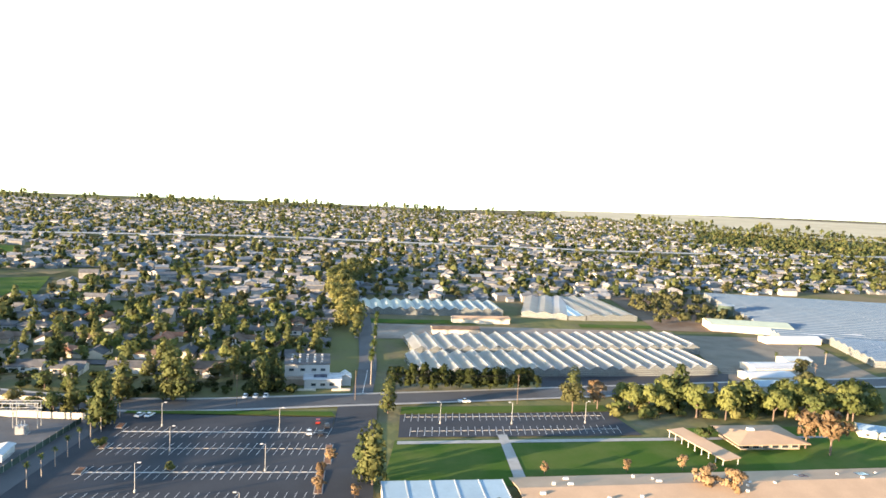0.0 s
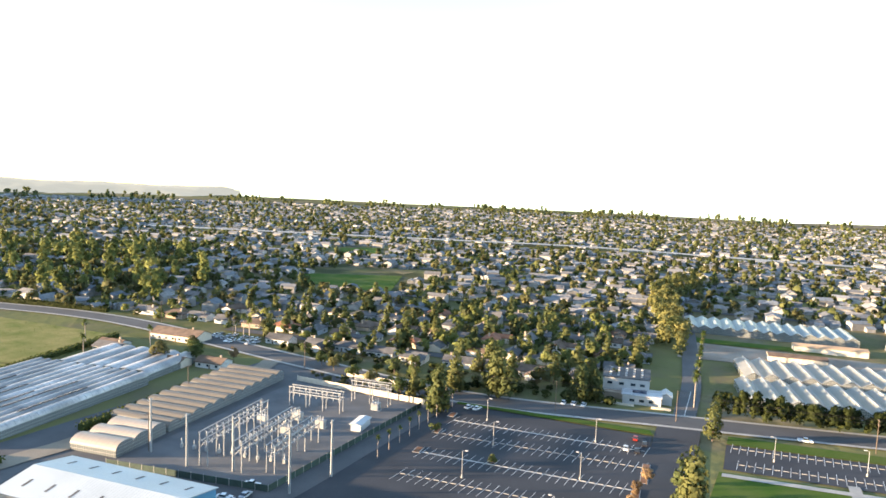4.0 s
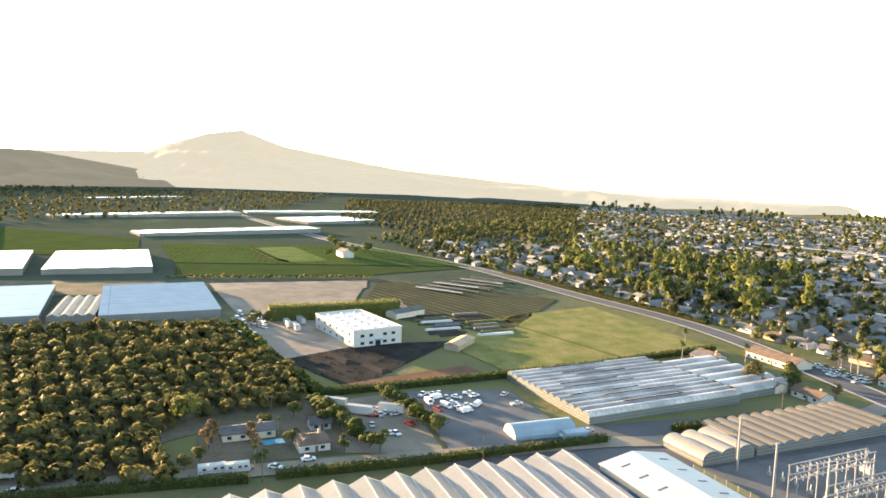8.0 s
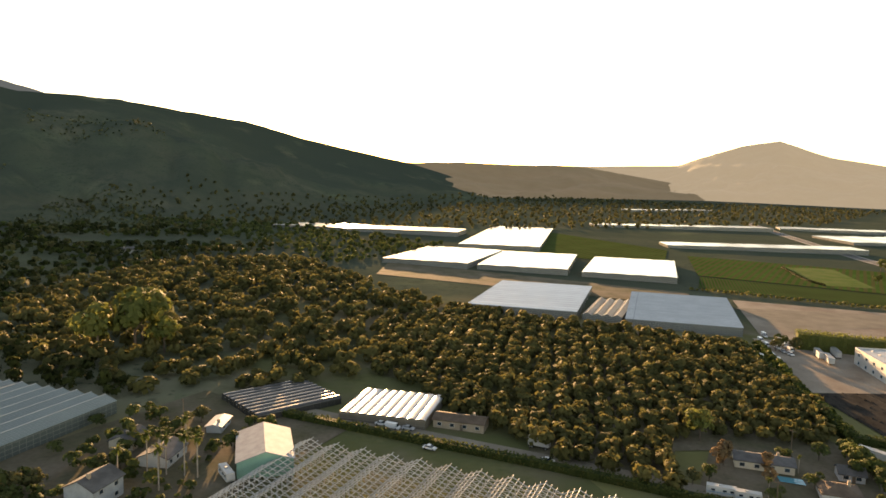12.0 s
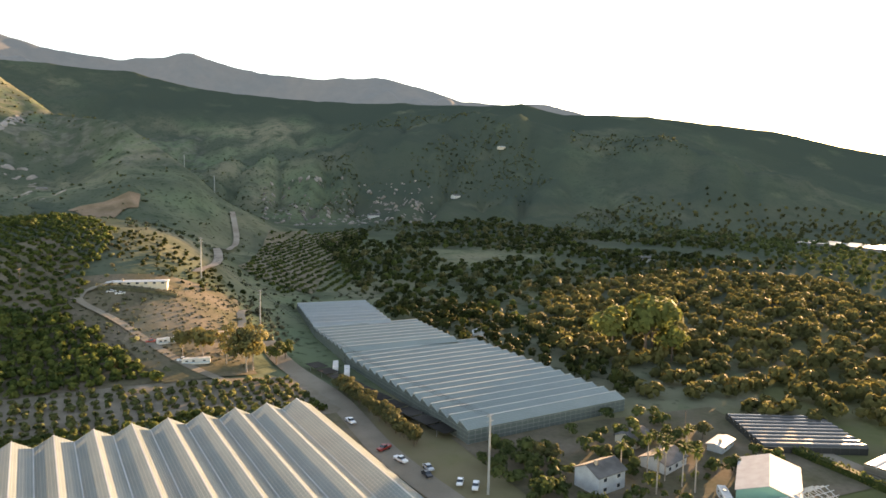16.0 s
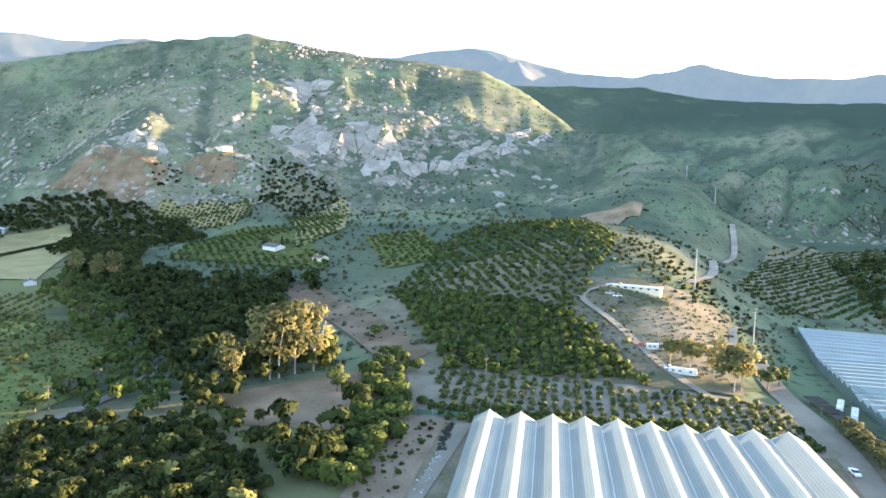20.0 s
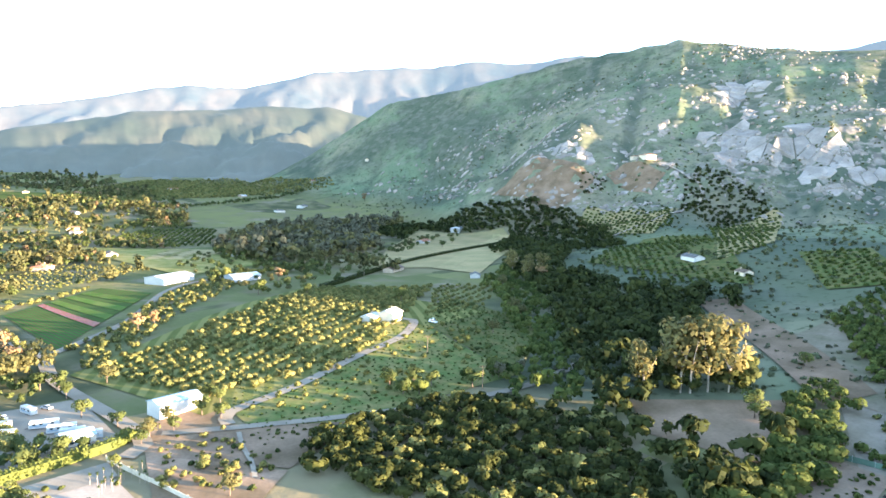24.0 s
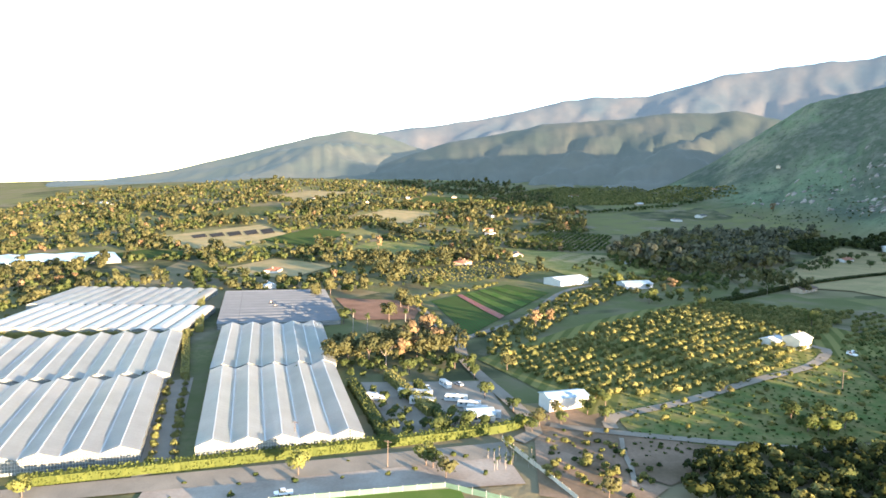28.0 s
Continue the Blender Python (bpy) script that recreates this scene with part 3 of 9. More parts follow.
def lobes(rng, n, spread, low, high, r0, r1):
    """Random lobes of a crown: centres within spread, between low and high."""
    a = rng.random(n) * 6.2832
    d = spread * np.sqrt(rng.random(n))
    h = low + (high - low) * rng.random(n)
    k = 1 - 0.45 * np.abs((h - (low + high) / 2) / (high - low + 1e-6)) * 2
    return np.stack([d * k * np.cos(a), d * k * np.sin(a), h], 1), r0 + (r1 - r0) * rng.random(n)


def crown_quads(kind, seed, n):
    """Crown of a tree of unit height 1 (trunk included)."""
    rng = np.random.default_rng(seed)
    if kind == "oak":
        c, r = lobes(rng, 11, 0.36, 0.4, 0.8, 0.15, 0.23)
        return leaves(rng, c, r, n, 1.05 / math.sqrt(n))
    if kind == "bush":
        c, r = lobes(rng, 8, 0.38, 0.3, 0.66, 0.2, 0.3)
        return leaves(rng, c, r, n, 1.35 / math.sqrt(n))
    if kind == "tall":
        c, r = lobes(rng, 14, 0.17, 0.34, 0.9, 0.09, 0.15)
        return leaves(rng, c, r, n, 0.7 / math.sqrt(n), 1.1)
    if kind == "euc":
        c, r = lobes(rng, 16, 0.3, 0.34, 0.9, 0.08, 0.17)
        return leaves(rng, c, r, n, 0.7 / math.sqrt(n), 1.25, 0.35)
    if kind == "cypress":
        h = np.linspace(0.12, 0.95, 10)
        c = np.stack([rng.normal(size=10) * 0.012, rng.normal(size=10) * 0.012, h], 1)
        return leaves(rng, c, 0.11 * (1.05 - h) ** 0.5 + 0.02, n, 0.42 / math.sqrt(n), 1.3)
    if kind == "spire":
        h = np.repeat(np.linspace(0.14, 0.94, 11), 3)
        a = rng.random(33) * 6.2832
        d = 0.17 * (1.1 - h) * rng.random(33) ** 0.5 + 0.02
        return leaves(rng, np.stack([d * np.cos(a), d * np.sin(a), h], 1), 0.05 + 0.13 * (1.05 - h) * rng.uniform(0.7, 1.2, 33), n, 0.85 / math.sqrt(n), 0.8)
    if kind == "pine":
        h = np.repeat(np.linspace(0.3, 0.93, 8), 3)
        a = rng.random(24) * 6.2832
        d = 0.3 * (1.12 - h) * rng.random(24) ** 0.5 + 0.03
        return leaves(rng, np.stack([d * np.cos(a), d * np.sin(a), h], 1), 0.08 + 0.16 * (1.05 - h), n, 0.95 / math.sqrt(n), 0.6, 0.3)
    c, r = lobes(rng, 18, 0.34, 0.36, 0.86, 0.08, 0.16)
    return leaves(rng, c, r, n, 0.95 / math.sqrt(n), 0.9, 0.25)


def palm_quads(seed):
    """Fan of drooping fronds at the top of a unit palm, with a skirt of dead ones."""
    rng = np.random.default_rng(seed)
    out = []
    for k in range(34):
        a, e = rng.random() * 6.2832, rng.uniform(-0.9, 1.1)
        p = np.array((0, 0, 0.93))
        length = 0.2 * rng.uniform(0.7, 1.1)
        side = np.array((-math.sin(a), math.cos(a), 0)) * 0.018
        for j in range(3):
            q = p + length / 3 * np.array((math.cos(a) * math.cos(e), math.sin(a) * math.cos(e), math.sin(e)))
            w0, w1 = (1.0, 1.3, 0.9, 0.15)[j], (1.0, 1.3, 0.9, 0.15)[j + 1]
            out.append([p - side * w0, p + side * w0, q + side * w1, q - side * w1])
            p, e = q, e - 0.55
    return np.array(out)


def trunk_geo(h, r, forks, seed, lean=0.0):
    """A tapered trunk with limbs, for a tree of height h."""
    rng = random.Random(seed)
    g = Geo().tube((0, 0, -0.6), (lean, 0, h), r, r * 0.65)
    for k in range(forks):
        a = 6.2832 * k / max(forks, 1) + rng.random()
        top = h * rng.uniform(1.5, 2.0)
        d = h * rng.uniform(0.35, 0.7)
        g.tube((lean, 0, h * rng.uniform(0.75, 0.98)), (lean + d * math.cos(a), d * math.sin(a), top), r * 0.5, r * 0.15, 5)
    return g


TREE_KINDS = {
    # kind: (crown, leaf material, usual height, trunk share, trunk radius, limbs, words)
    "oak": ("oak", L_GARDEN, 10, 0.36, 0.035, 4, "broad dark green oak with a dense rounded crown"),
    "avocado": ("bush", L_AVO, 6, 0.3, 0.03, 3, "dense green orchard tree with a low rounded crown"),
    "citrus": ("bush", L_CITRUS, 4, 0.28, 0.03, 3, "small rounded yellow-green citrus tree"),
    "willow": ("oak", L_WILLOW, 9, 0.36, 0.03, 4, "bright yellow-green leafy tree in fresh spring leaf"),
    "tall": ("tall", L_WILLOW, 17, 0.34, 0.016, 3, "tall narrow yellow-green tree in spring leaf"),
    "pine": ("pine", L_PINE, 14, 0.4, 0.02, 3, "tall ragged olive-green pine with a bare lower trunk"),
    "conifer": ("spire", L_PINE, 15, 0.3, 0.022, 2, "tall olive-green conifer with a ragged tapering crown"),
    "euc": ("euc", L_EUC, 18, 0.4, 0.018, 4, "tall eucalyptus with hanging golden-green foliage"),
    "cypress": ("cypress", L_OAK, 12, 0.2, 0.015, 0, "slim dark green columnar cypress"),
    "russet": ("dry", L_DRY, 10, 0.36, 0.028, 5, "broad tree with thin russet foliage"),
    "grey": ("dry", L_GREY, 12, 0.4, 0.02, 5, "bare grey winter tree with fine twigs"),
    "golden": ("oak", L_EUC, 12, 0.36, 0.03, 4, "broad golden-olive tree with a full rounded crown"),
    "gold_euc": ("euc", L_GOLD, 18, 0.4, 0.018, 4, "tall eucalyptus with bright golden hanging foliage"),
    "full_euc": ("oak", L_GOLD, 18, 0.34, 0.022, 4, "broad old eucalyptus with dense golden-green foliage"),
    "palm": ("palm", L_AVO, 14, 0.9, 0.02, 0, "tall fan palm with a slim bare trunk"),
}
TREES = {}


def tree(kind, x, y, h, group="", variant=None):
    """A tree of its own: trunk and crown, the meshes shared among trees of a kind."""
    v = variant if variant is not None else random.randrange(3)
    crown, mat, _, share, r, forks, words = TREE_KINDS[kind]
    if (kind, v) not in TREES:
        q = palm_quads(v + 5) if kind == "palm" else crown_quads(crown, 31 * v + len(kind), 580)
        TREES[kind, v] = (trunk_geo(share, r, forks, v).mesh("trunk", PALE_BARK if kind in ("euc", "gold_euc", "full_euc", "palm") else BARK), quads_mesh("crown", q, mat, None, None if kind == "palm" else rounded(q, (0, 0, 0.55))))
    ob = new(("palm" if kind == "palm" else "cypress" if kind == "cypress" else "pine" if kind in ("pine", "conifer") else "tree"))
    ob.matrix_basis = pose(x, y, float(land(x, y)), 0, 0, random.uniform(0, 360)) @ Matrix.Diagonal((h * random.uniform(0.9, 1.1), h * random.uniform(0.9, 1.1), h, 1))
    tagged(ob, words, "tree", group)
    for nm, me in zip(("trunk", "crown"), TREES[kind, v]):
        part(nm, me, None, ob)
    return ob


def grove(name, kind, pts, heights, n, label, mat=None, category="trees"):
    """Many trees, too many to count, in one mesh: crowns over short stems."""
    pts, heights = np.asarray(pts, float).reshape(-1, 2), np.asarray(heights, float)
    if not len(pts):
        return None
    crown, leaf = TREE_KINDS[kind][0], mat or TREE_KINDS[kind][1]
    units = [crown_quads(crown, 77 + k, n) for k in range(6)]
    rng = np.random.default_rng(len(pts) + n)
    ang, z = rng.random(len(pts)) * 6.2832, land(pts[:, 0], pts[:, 1])
    out, tone, turned = [], [], []
    norms = [rounded(q, (0, 0, 0.5)).reshape(-1, 3) for q in units]
    for k in range(6):
        i = np.arange(k, len(pts), 6)
        if not len(i):
            continue
        u = units[k].reshape(1, -1, 3) * heights[i][:, None, None] * (0.85 + 0.3 * rng.random((len(i), 1, 3)))
        c, s = np.cos(ang[i])[:, None], np.sin(ang[i])[:, None]
        q = np.stack([u[..., 0] * c - u[..., 1] * s + pts[i, 0][:, None], u[..., 0] * s + u[..., 1] * c + pts[i, 1][:, None], u[..., 2] + z[i][:, None] - 0.12 * heights[i][:, None]], -1)
        out.append(q.reshape(-1, 3))
        tone.append(np.repeat(rng.random(len(i)), u.shape[1]))
        m = norms[k][None]
        turned.append(np.stack([m[..., 0] * c - m[..., 1] * s, m[..., 0] * s + m[..., 1] * c, m[..., 2] + 0 * c], -1).reshape(-1, 3))
    ob = new(name, quads_mesh(name, np.concatenate(out), leaf, np.concatenate(tone), np.concatenate(turned)))
    return tagged(ob, label, category, kind="stuff")


def inside(pts, poly):
    """Which points lie in a polygon."""
    pts, poly = np.asarray(pts, float), np.asarray(poly, float)
    x, y, hit = pts[:, 0], pts[:, 1], np.zeros(len(pts), bool)
    for (x0, y0), (x1, y1) in zip(poly, np.roll(poly, -1, 0)):
        cross = (y0 > y) != (y1 > y)
        hit ^= cross & (x < (x1 - x0) * (y - y0) / (y1 - y0 + 1e-9) + x0)
    return hit


def scatter(poly, gap, seed, jitter=0.8):
    """Points spread over a polygon, about gap apart."""
    rng = np.random.default_rng(seed)
    poly = np.asarray(poly, float)
    (x0, y0), (x1, y1) = poly.min(0), poly.max(0)
    gx, gy = np.meshgrid(np.arange(x0, x1, gap), np.arange(y0, y1, gap))
    p = np.stack([gx.ravel(), gy.ravel()], 1) + (rng.random((gx.size, 2)) - 0.5) * gap * jitter
    return p[inside(p, poly)]


def rows_of(poly, along, gap, turn, seed, jitter=0.25):
    """Orchard points: rows gap apart, trees along apart, rows running at the angle turn."""
    rng = np.random.default_rng(seed)
    poly = np.asarray(poly, float)
    mid = poly.mean(0)
    c, s = math.cos(radians(turn)), math.sin(radians(turn))
    size = np.ptp(poly, axis=0).max()
    gu, gv = np.meshgrid(np.arange(-size, size, along), np.arange(-size, size, gap))
    u, v = gu.ravel() + (rng.random(gu.size) - 0.5) * along * jitter, gv.ravel() + (rng.random(gu.size) - 0.5) * gap * jitter
    p = np.stack([mid[0] + u * c - v * s, mid[1] + u * s + v * c], 1)
    return p[inside(p, poly)]


def sheet(name, quad, mat, label, lift=0.25, category="ground", step=14.0):
    """A four-sided piece of ground draped over the land."""
    a, b, c, d = [np.array(p, float) for p in quad]
    nu = max(1, int(max(np.hypot(*(b - a)), np.hypot(*(c - d))) / step))
    nv = max(1, int(max(np.hypot(*(d - a)), np.hypot(*(c - b))) / step))
    u, v = np.meshgrid(np.linspace(0, 1, nu + 1), np.linspace(0, 1, nv + 1))
    u, v = u[..., None], v[..., None]
    p = (a * (1 - u) + b * u) * (1 - v) + (d * (1 - u) + c * u) * v
    z = land(p[..., 0], p[..., 1]) + lift
    verts = np.concatenate([p, z[..., None]], -1).reshape(-1, 3)
    faces = [(j * (nu + 1) + i, j * (nu + 1) + i + 1, (j + 1) * (nu + 1) + i + 1, (j + 1) * (nu + 1) + i) for j in range(nv) for i in range(nu)]
    me = bpy.data.meshes.new(name)
    me.from_pydata([tuple(q) for q in verts], [], faces)
    me.materials.append(mat)
    if me.polygons[0].normal.z < 0:
        me.flip_normals()
    return tagged(new(name, me), label, category, kind="structure")


def smooth_line(pts, step=6.0):
    """A line through the points, rounded at its bends, with a point every step metres."""
    pts = [np.array(p, float) for p in pts]
    full = [2 * pts[0] - pts[1]] + pts + [2 * pts[-1] - pts[-2]]
    out = []
    for a, b, c, d in zip(full, full[1:], full[2:], full[3:]):
        n = max(1, int(np.hypot(*(c - b)) / step))
        for k in range(n):
            t = k / n
            out.append(0.5 * (2 * b + (c - a) * t + (2 * a - 5 * b + 4 * c - d) * t * t + (3 * b - a - 3 * c + d) * t ** 3))
    return np.array(out + [pts[-1]])


def ribbon(line, width, lift, offset=0.0):
    """Geo of a strip along a line, draped over the land."""
    t = np.gradient(line, axis=0)
    t /= np.linalg.norm(t, axis=1)[:, None] + 1e-9
    nrm = np.stack([-t[:, 1], t[:, 0]], 1)
    l, r = line + nrm * (offset + width / 2), line + nrm * (offset - width / 2)
    zl, zr, zc = land(l[:, 0], l[:, 1]), land(r[:, 0], r[:, 1]), land(line[:, 0], line[:, 1])
    z = np.maximum(np.maximum(zl, zr), zc) + lift
    g = Geo()
    for i in range(len(line) - 1):
        g.face([(*r[i], z[i]), (*r[i + 1], z[i + 1]), (*l[i + 1], z[i + 1]), (*l[i], z[i])])
    return g


def road(name, pts, width, mat, label, lift=0.35, marks=False, kerbs=False, category="road"):
    line = smooth_line(pts)
    ob = tagged(new(name, ribbon(line, width, lift).mesh(name, mat)), label, category, kind="structure")
    if marks:
        part("centre_line", ribbon(line, 0.3, lift + 0.03), LINE, ob, "pale painted centre line")
    if kerbs:
        for side in (-1, 1):
            g = ribbon(line, 0.4, lift + 0.15, side * (width / 2 + 0.2))
            part("kerb", g, CONCRETE, ob, "grey concrete kerb")
            part("pavement", ribbon(line, 1.6, lift + 0.13, side * (width / 2 + 1.2)), CONCRETE, ob)
    return ob


def hedge(pts, h, w, label="clipped green hedge", seed=3, mat=None):
    """A clipped hedge: leafy skin over a dark core, along a line."""
    line = smooth_line(pts, 1.6)
    rng = np.random.default_rng(seed)
    n = int(len(line) * 16 * (h + w) / 5)
    k = rng.integers(0, len(line), n)
    t = np.gradient(line, axis=0)
    t /= np.linalg.norm(t, axis=1)[:, None]
    nrm = np.stack([-t[:, 1], t[:, 0]], 1)
    side = rng.random(n) * (2 * h + w)
    off = np.where(side < h, -w / 2, np.where(side > h + w, w / 2, side - h - w / 2))
    up = np.where(side < h, side, np.where(side > h + w, 2 * h + w - side, h)) * (0.93 + 0.14 * rng.random(n))
    p = line[k] + nrm[k] * off[:, None] + t[k] * ((rng.random((n, 1)) - 0.5) * 1.8)
    c = np.concatenate([p, (land(p[:, 0], p[:, 1]) + up)[:, None]], 1)
    a, b = rng.normal(size=(n, 3)), rng.normal(size=(n, 3))
    a /= np.linalg.norm(a, axis=1)[:, None]
    b -= a * (a * b).sum(1)[:, None]
    b /= np.linalg.norm(b, axis=1)[:, None]
    a, b = a * 0.42, b * 0.36
    ob = new("hedge", quads_mesh("hedge", np.stack([c - a, c - b, c + a, c + b], 1), mat or L_HEDGE))
    core = Geo()
    for i in range(len(line) - 1):
        x, y = (line[i] + line[i + 1]) / 2
        d = line[i + 1] - line[i]
        core.box(x, y, float(land(x, y)) - 0.3, np.hypot(*d) * 1.05, w * 0.86, h * 0.93, math.degrees(math.atan2(d[1], d[0])))
    part("twig_core", core, mat or L_HEDGE, ob)
    return tagged(ob, label, "hedge")


# ---------- buildings ----------
def roof_pair(w, d, z, rise, over, thick=0.25, ridge_x=True):
    """Two slabs of a gable roof over w x d, its ridge along x (or y)."""
    if not ridge_x:
        out = []
        for g in roof_pair(d, w, z, rise, over, thick):
            g.v = [(-b, a, c) for a, b, c in g.v]
            out.append(g)
        return out
    a, b = w / 2 + over, d / 2 + over
    low = z - rise * over / (d / 2)
    length = math.hypot(b, rise)
    uv = [(0, 0), (2 * a, 0), (2 * a, length), (0, length)]
    return [Geo().slab([(-a, -b, low), (a, -b, low), (a, 0, z + rise), (-a, 0, z + rise)], thick, uv),
            Geo().slab([(a, b, low), (-a, b, low), (-a, 0, z + rise), (a, 0, z + rise)], thick, uv)]


def hip_roof(w, d, z, rise, over):
    a, b = w / 2 + over, d / 2 + over
    r = max(a - b, 0.3)
    g = Geo()
    p, q = (-r, 0, z + rise), (r, 0, z + rise)
    c = [(-a, -b, z), (a, -b, z), (a, b, z), (-a, b, z)]
    g.face([c[0], c[1], q, p]).face([c[2], c[3], p, q]).face([c[1], c[2], q]).face([c[3], c[0], p])
    low = [(x, y, z - 0.25) for x, y, _ in c]
    for i in range(4):
        g.face([low[i], low[(i + 1) % 4], c[(i + 1) % 4], c[i]])
    return g.face(list(reversed(low)))


def gable_walls(w, d, h, rise, ridge_x=True, sink=0.8):
    """Walls of a box house with gables up to the ridge."""
    a, b = w / 2, d / 2
    g = Geo().prism([(-a, -b), (a, -b), (a, b), (-a, b)], -sink, h)
    if ridge_x:
        for x in (-a, a):
            g.face([(x, -b, h), (x, b, h), (x, 0, h + rise)])
    else:
        for y in (-b, b):
            g.face([(-a, y, h), (a, y, h), (0, y, h + rise)])
    return g


def window_part(parent, x, y, z, w, h, turn, frame_mat=WHITE):
    """A framed window on a wall; turn gives the way the wall faces."""
    c, s = math.cos(radians(turn)), math.sin(radians(turn))

    def put(u, v, z0, su, sz, out):
        return (x + c * v - s * u, y + s * v + c * u, z0, out, su, sz, turn)
    g = Geo()
    for u, z0, su, sz in ((0, z, w + 0.2, 0.1), (0, z + h - 0.1, w + 0.2, 0.1), (-w / 2, z, 0.1, h), (w / 2, z, 0.1, h)):
        g.box(*put(u, 0.05, z0, su, sz, 0.14))
    win = part("window", g, frame_mat, parent)
    part("pane", Geo().box(*put(0, 0.03, z + 0.05, w, h - 0.1, 0.06)), GLASS, win)
    return win


def wall_box(parent, name, x, y, z, w, h, turn, mat, out=0.12, label=""):
    """A flat part on a wall that faces turn, centred at x, y."""
    return part(name, Geo().box(x, y, z, out, w, h, turn), mat, parent, label)


HOUSES = {}


def house_model(k, wall, roof, words, w=15.0, d=9.0, h=2.9, rise=2.0, hip=False, wing=True):
    """A single-storey house with a garage wing, kept as a model to be copied."""
    ob = thing("house", 0, 0, 0, words, "house", "", 0.0)
    part("wall", gable_walls(w, d, h, 0.0 if hip else rise), wall, ob)
    if hip:
        part("roof", hip_roof(w, d, h, rise, 0.6), roof, ob)
    else:
        for g in roof_pair(w, d, h, rise, 0.5):
            part("roof", g, roof, ob)
    if wing:
        g = gable_walls(6.4, 6.0, h, 1.5, False)
        g.v = [(a + w / 2 - 3.6, b - d / 2 - 2.6, c) for a, b, c in g.v]
        part("garage_wall", g, wall, ob)
        for g in roof_pair(6.4, 8.0, h, 1.5, 0.4, 0.25, False):
            g.v = [(a + w / 2 - 3.6, b - d / 2 - 1.7, c) for a, b, c in g.v]
            part("garage_roof", g, roof, ob)
        wall_box(ob, "garage_door", w / 2 - 3.6, -d / 2 - 5.62, 0.0, 4.8, 2.2, -90, WHITE, label="pale panelled garage door")
    for x in (-w * 0.36, -w * 0.02):
        window_part(ob, x, -d / 2, 0.95, 1.8, 1.2, -90)
    window_part(ob, -w * 0.25, d / 2, 0.95, 1.8, 1.2, 90)
    wall_box(ob, "door", -w * 0.19, -d / 2 - 0.02, 0.0, 1.0, 2.05, -90, WOOD)
    part("chimney", Geo().box(-w * 0.3, 1.2, h * 0.6, 0.9, 0.9, rise + 2.2), TAN, ob)
    HOUSES[k] = ob
    return ob


def greenhouse(p0, p1, depth, spans, eave, rise, roof_mat, label, end_mat=None, curved=False, frame_only=False, group="", side=1, gutters=True, sink=2.0, saw=False):
    """A multi-span greenhouse. The spans stand side by side from p0 to p1; the ridges run depth metres to the left of that line (side -1: right)."""
    p0, p1 = np.array(p0, float), np.array(p1, float)
    wide = np.hypot(*(p1 - p0))
    turn = math.degrees(math.atan2(*(p1 - p0)[::-1]))
    c = (p0 + p1) / 2
    ob = thing("greenhouse", p0[0], p0[1], turn, label, "greenhouse", group, float(np.mean([land(*p0), land(*p1), land(*c)])))
    s = wide / spans
    y0, y1 = (0, depth) if side > 0 else (-depth, 0)
    end_mat = end_mat or GABLE_GLASS
    near = math.hypot(*c) < 400
    for i in range(spans):
        a, m, b = i * s, (i + 0.5) * s, (i + 1) * s
        if saw:
            m = a + s * 0.78
        if frame_only:
            g = Geo()
            y = y0
            while y <= y1 + 0.1:
                for q in (a, b):
                    g.box(q, y, -sink, 0.22, 0.22, eave + sink)
                g.tube((a, y, eave), (m, y, eave + rise), 0.13, 0.13, 4).tube((b, y, eave), (m, y, eave + rise), 0.13, 0.13, 4).tube((a, y, eave), (b, y, eave), 0.1, 0.1, 4)
                g.tube((a + s * 0.25, y, eave), (a + s * 0.25, y, eave + rise * 0.5), 0.08, 0.08, 4).tube((b - s * 0.25, y, eave), (b - s * 0.25, y, eave + rise * 0.5), 0.08, 0.08, 4)
                y += 2.4
            for q in (0.0, 0.17, 0.33, 0.5, 0.67, 0.83):
                z = eave + rise * (1 - abs(q - 0.5) * 2)
                g.tube((a + q * s, y0, z), (a + q * s, y1, z), 0.12, 0.12, 4)
            part("roof_frame", g, WHITE, ob, "bare steel roof frame without cover")
            continue
        if curved:
            g, n = Geo(), 9
            arc = [(a + s * (0.5 - 0.5 * math.cos(math.pi * k / n)), eave + rise * math.sin(math.pi * k / n)) for k in range(n + 1)]
            for k in range(n):
                (xa, za), (xb, zb) = arc[k], arc[k + 1]
                g.face([(xa, y0, za), (xb, y0, zb), (xb, y1, zb), (xa, y1, za)][::-1], [(y1 - y0, k), (y1 - y0, k + 1), (0, k + 1), (0, k)])
            part("roof_sheet", g, roof_mat, ob)
            for y in (y0 + 0.02, y1 - 0.02):
                part("end_wall", Geo().face([(a, y, -sink), (b, y, -sink)] + [(x, y, z) for x, z in reversed(arc)], [(0, 0), (s, 0)] + [(x - a, z + sink) for x, z in reversed(arc)]), end_mat, ob)
        else:
            top, over = eave + rise, 0.25
            for (xa, za, xb, zb) in ((a, eave, m, top), (b, eave, m, top)):
                l = math.hypot(xb - xa, rise)
                quad = [(xa, y0 - over, za), (xa, y1 + over, za), (xb, y1 + over, zb), (xb, y0 - over, zb)]
                uv = [(0, 0), (y1 - y0, 0), (y1 - y0, l), (0, l)]
                if xa < xb:
                    quad, uv = quad[::-1], uv[::-1]
                part("roof_panel", Geo().face(quad, uv) if roof_mat in (FILM, PALE_GLASS) else Geo().slab(quad, 0.1, uv), roof_mat, ob)
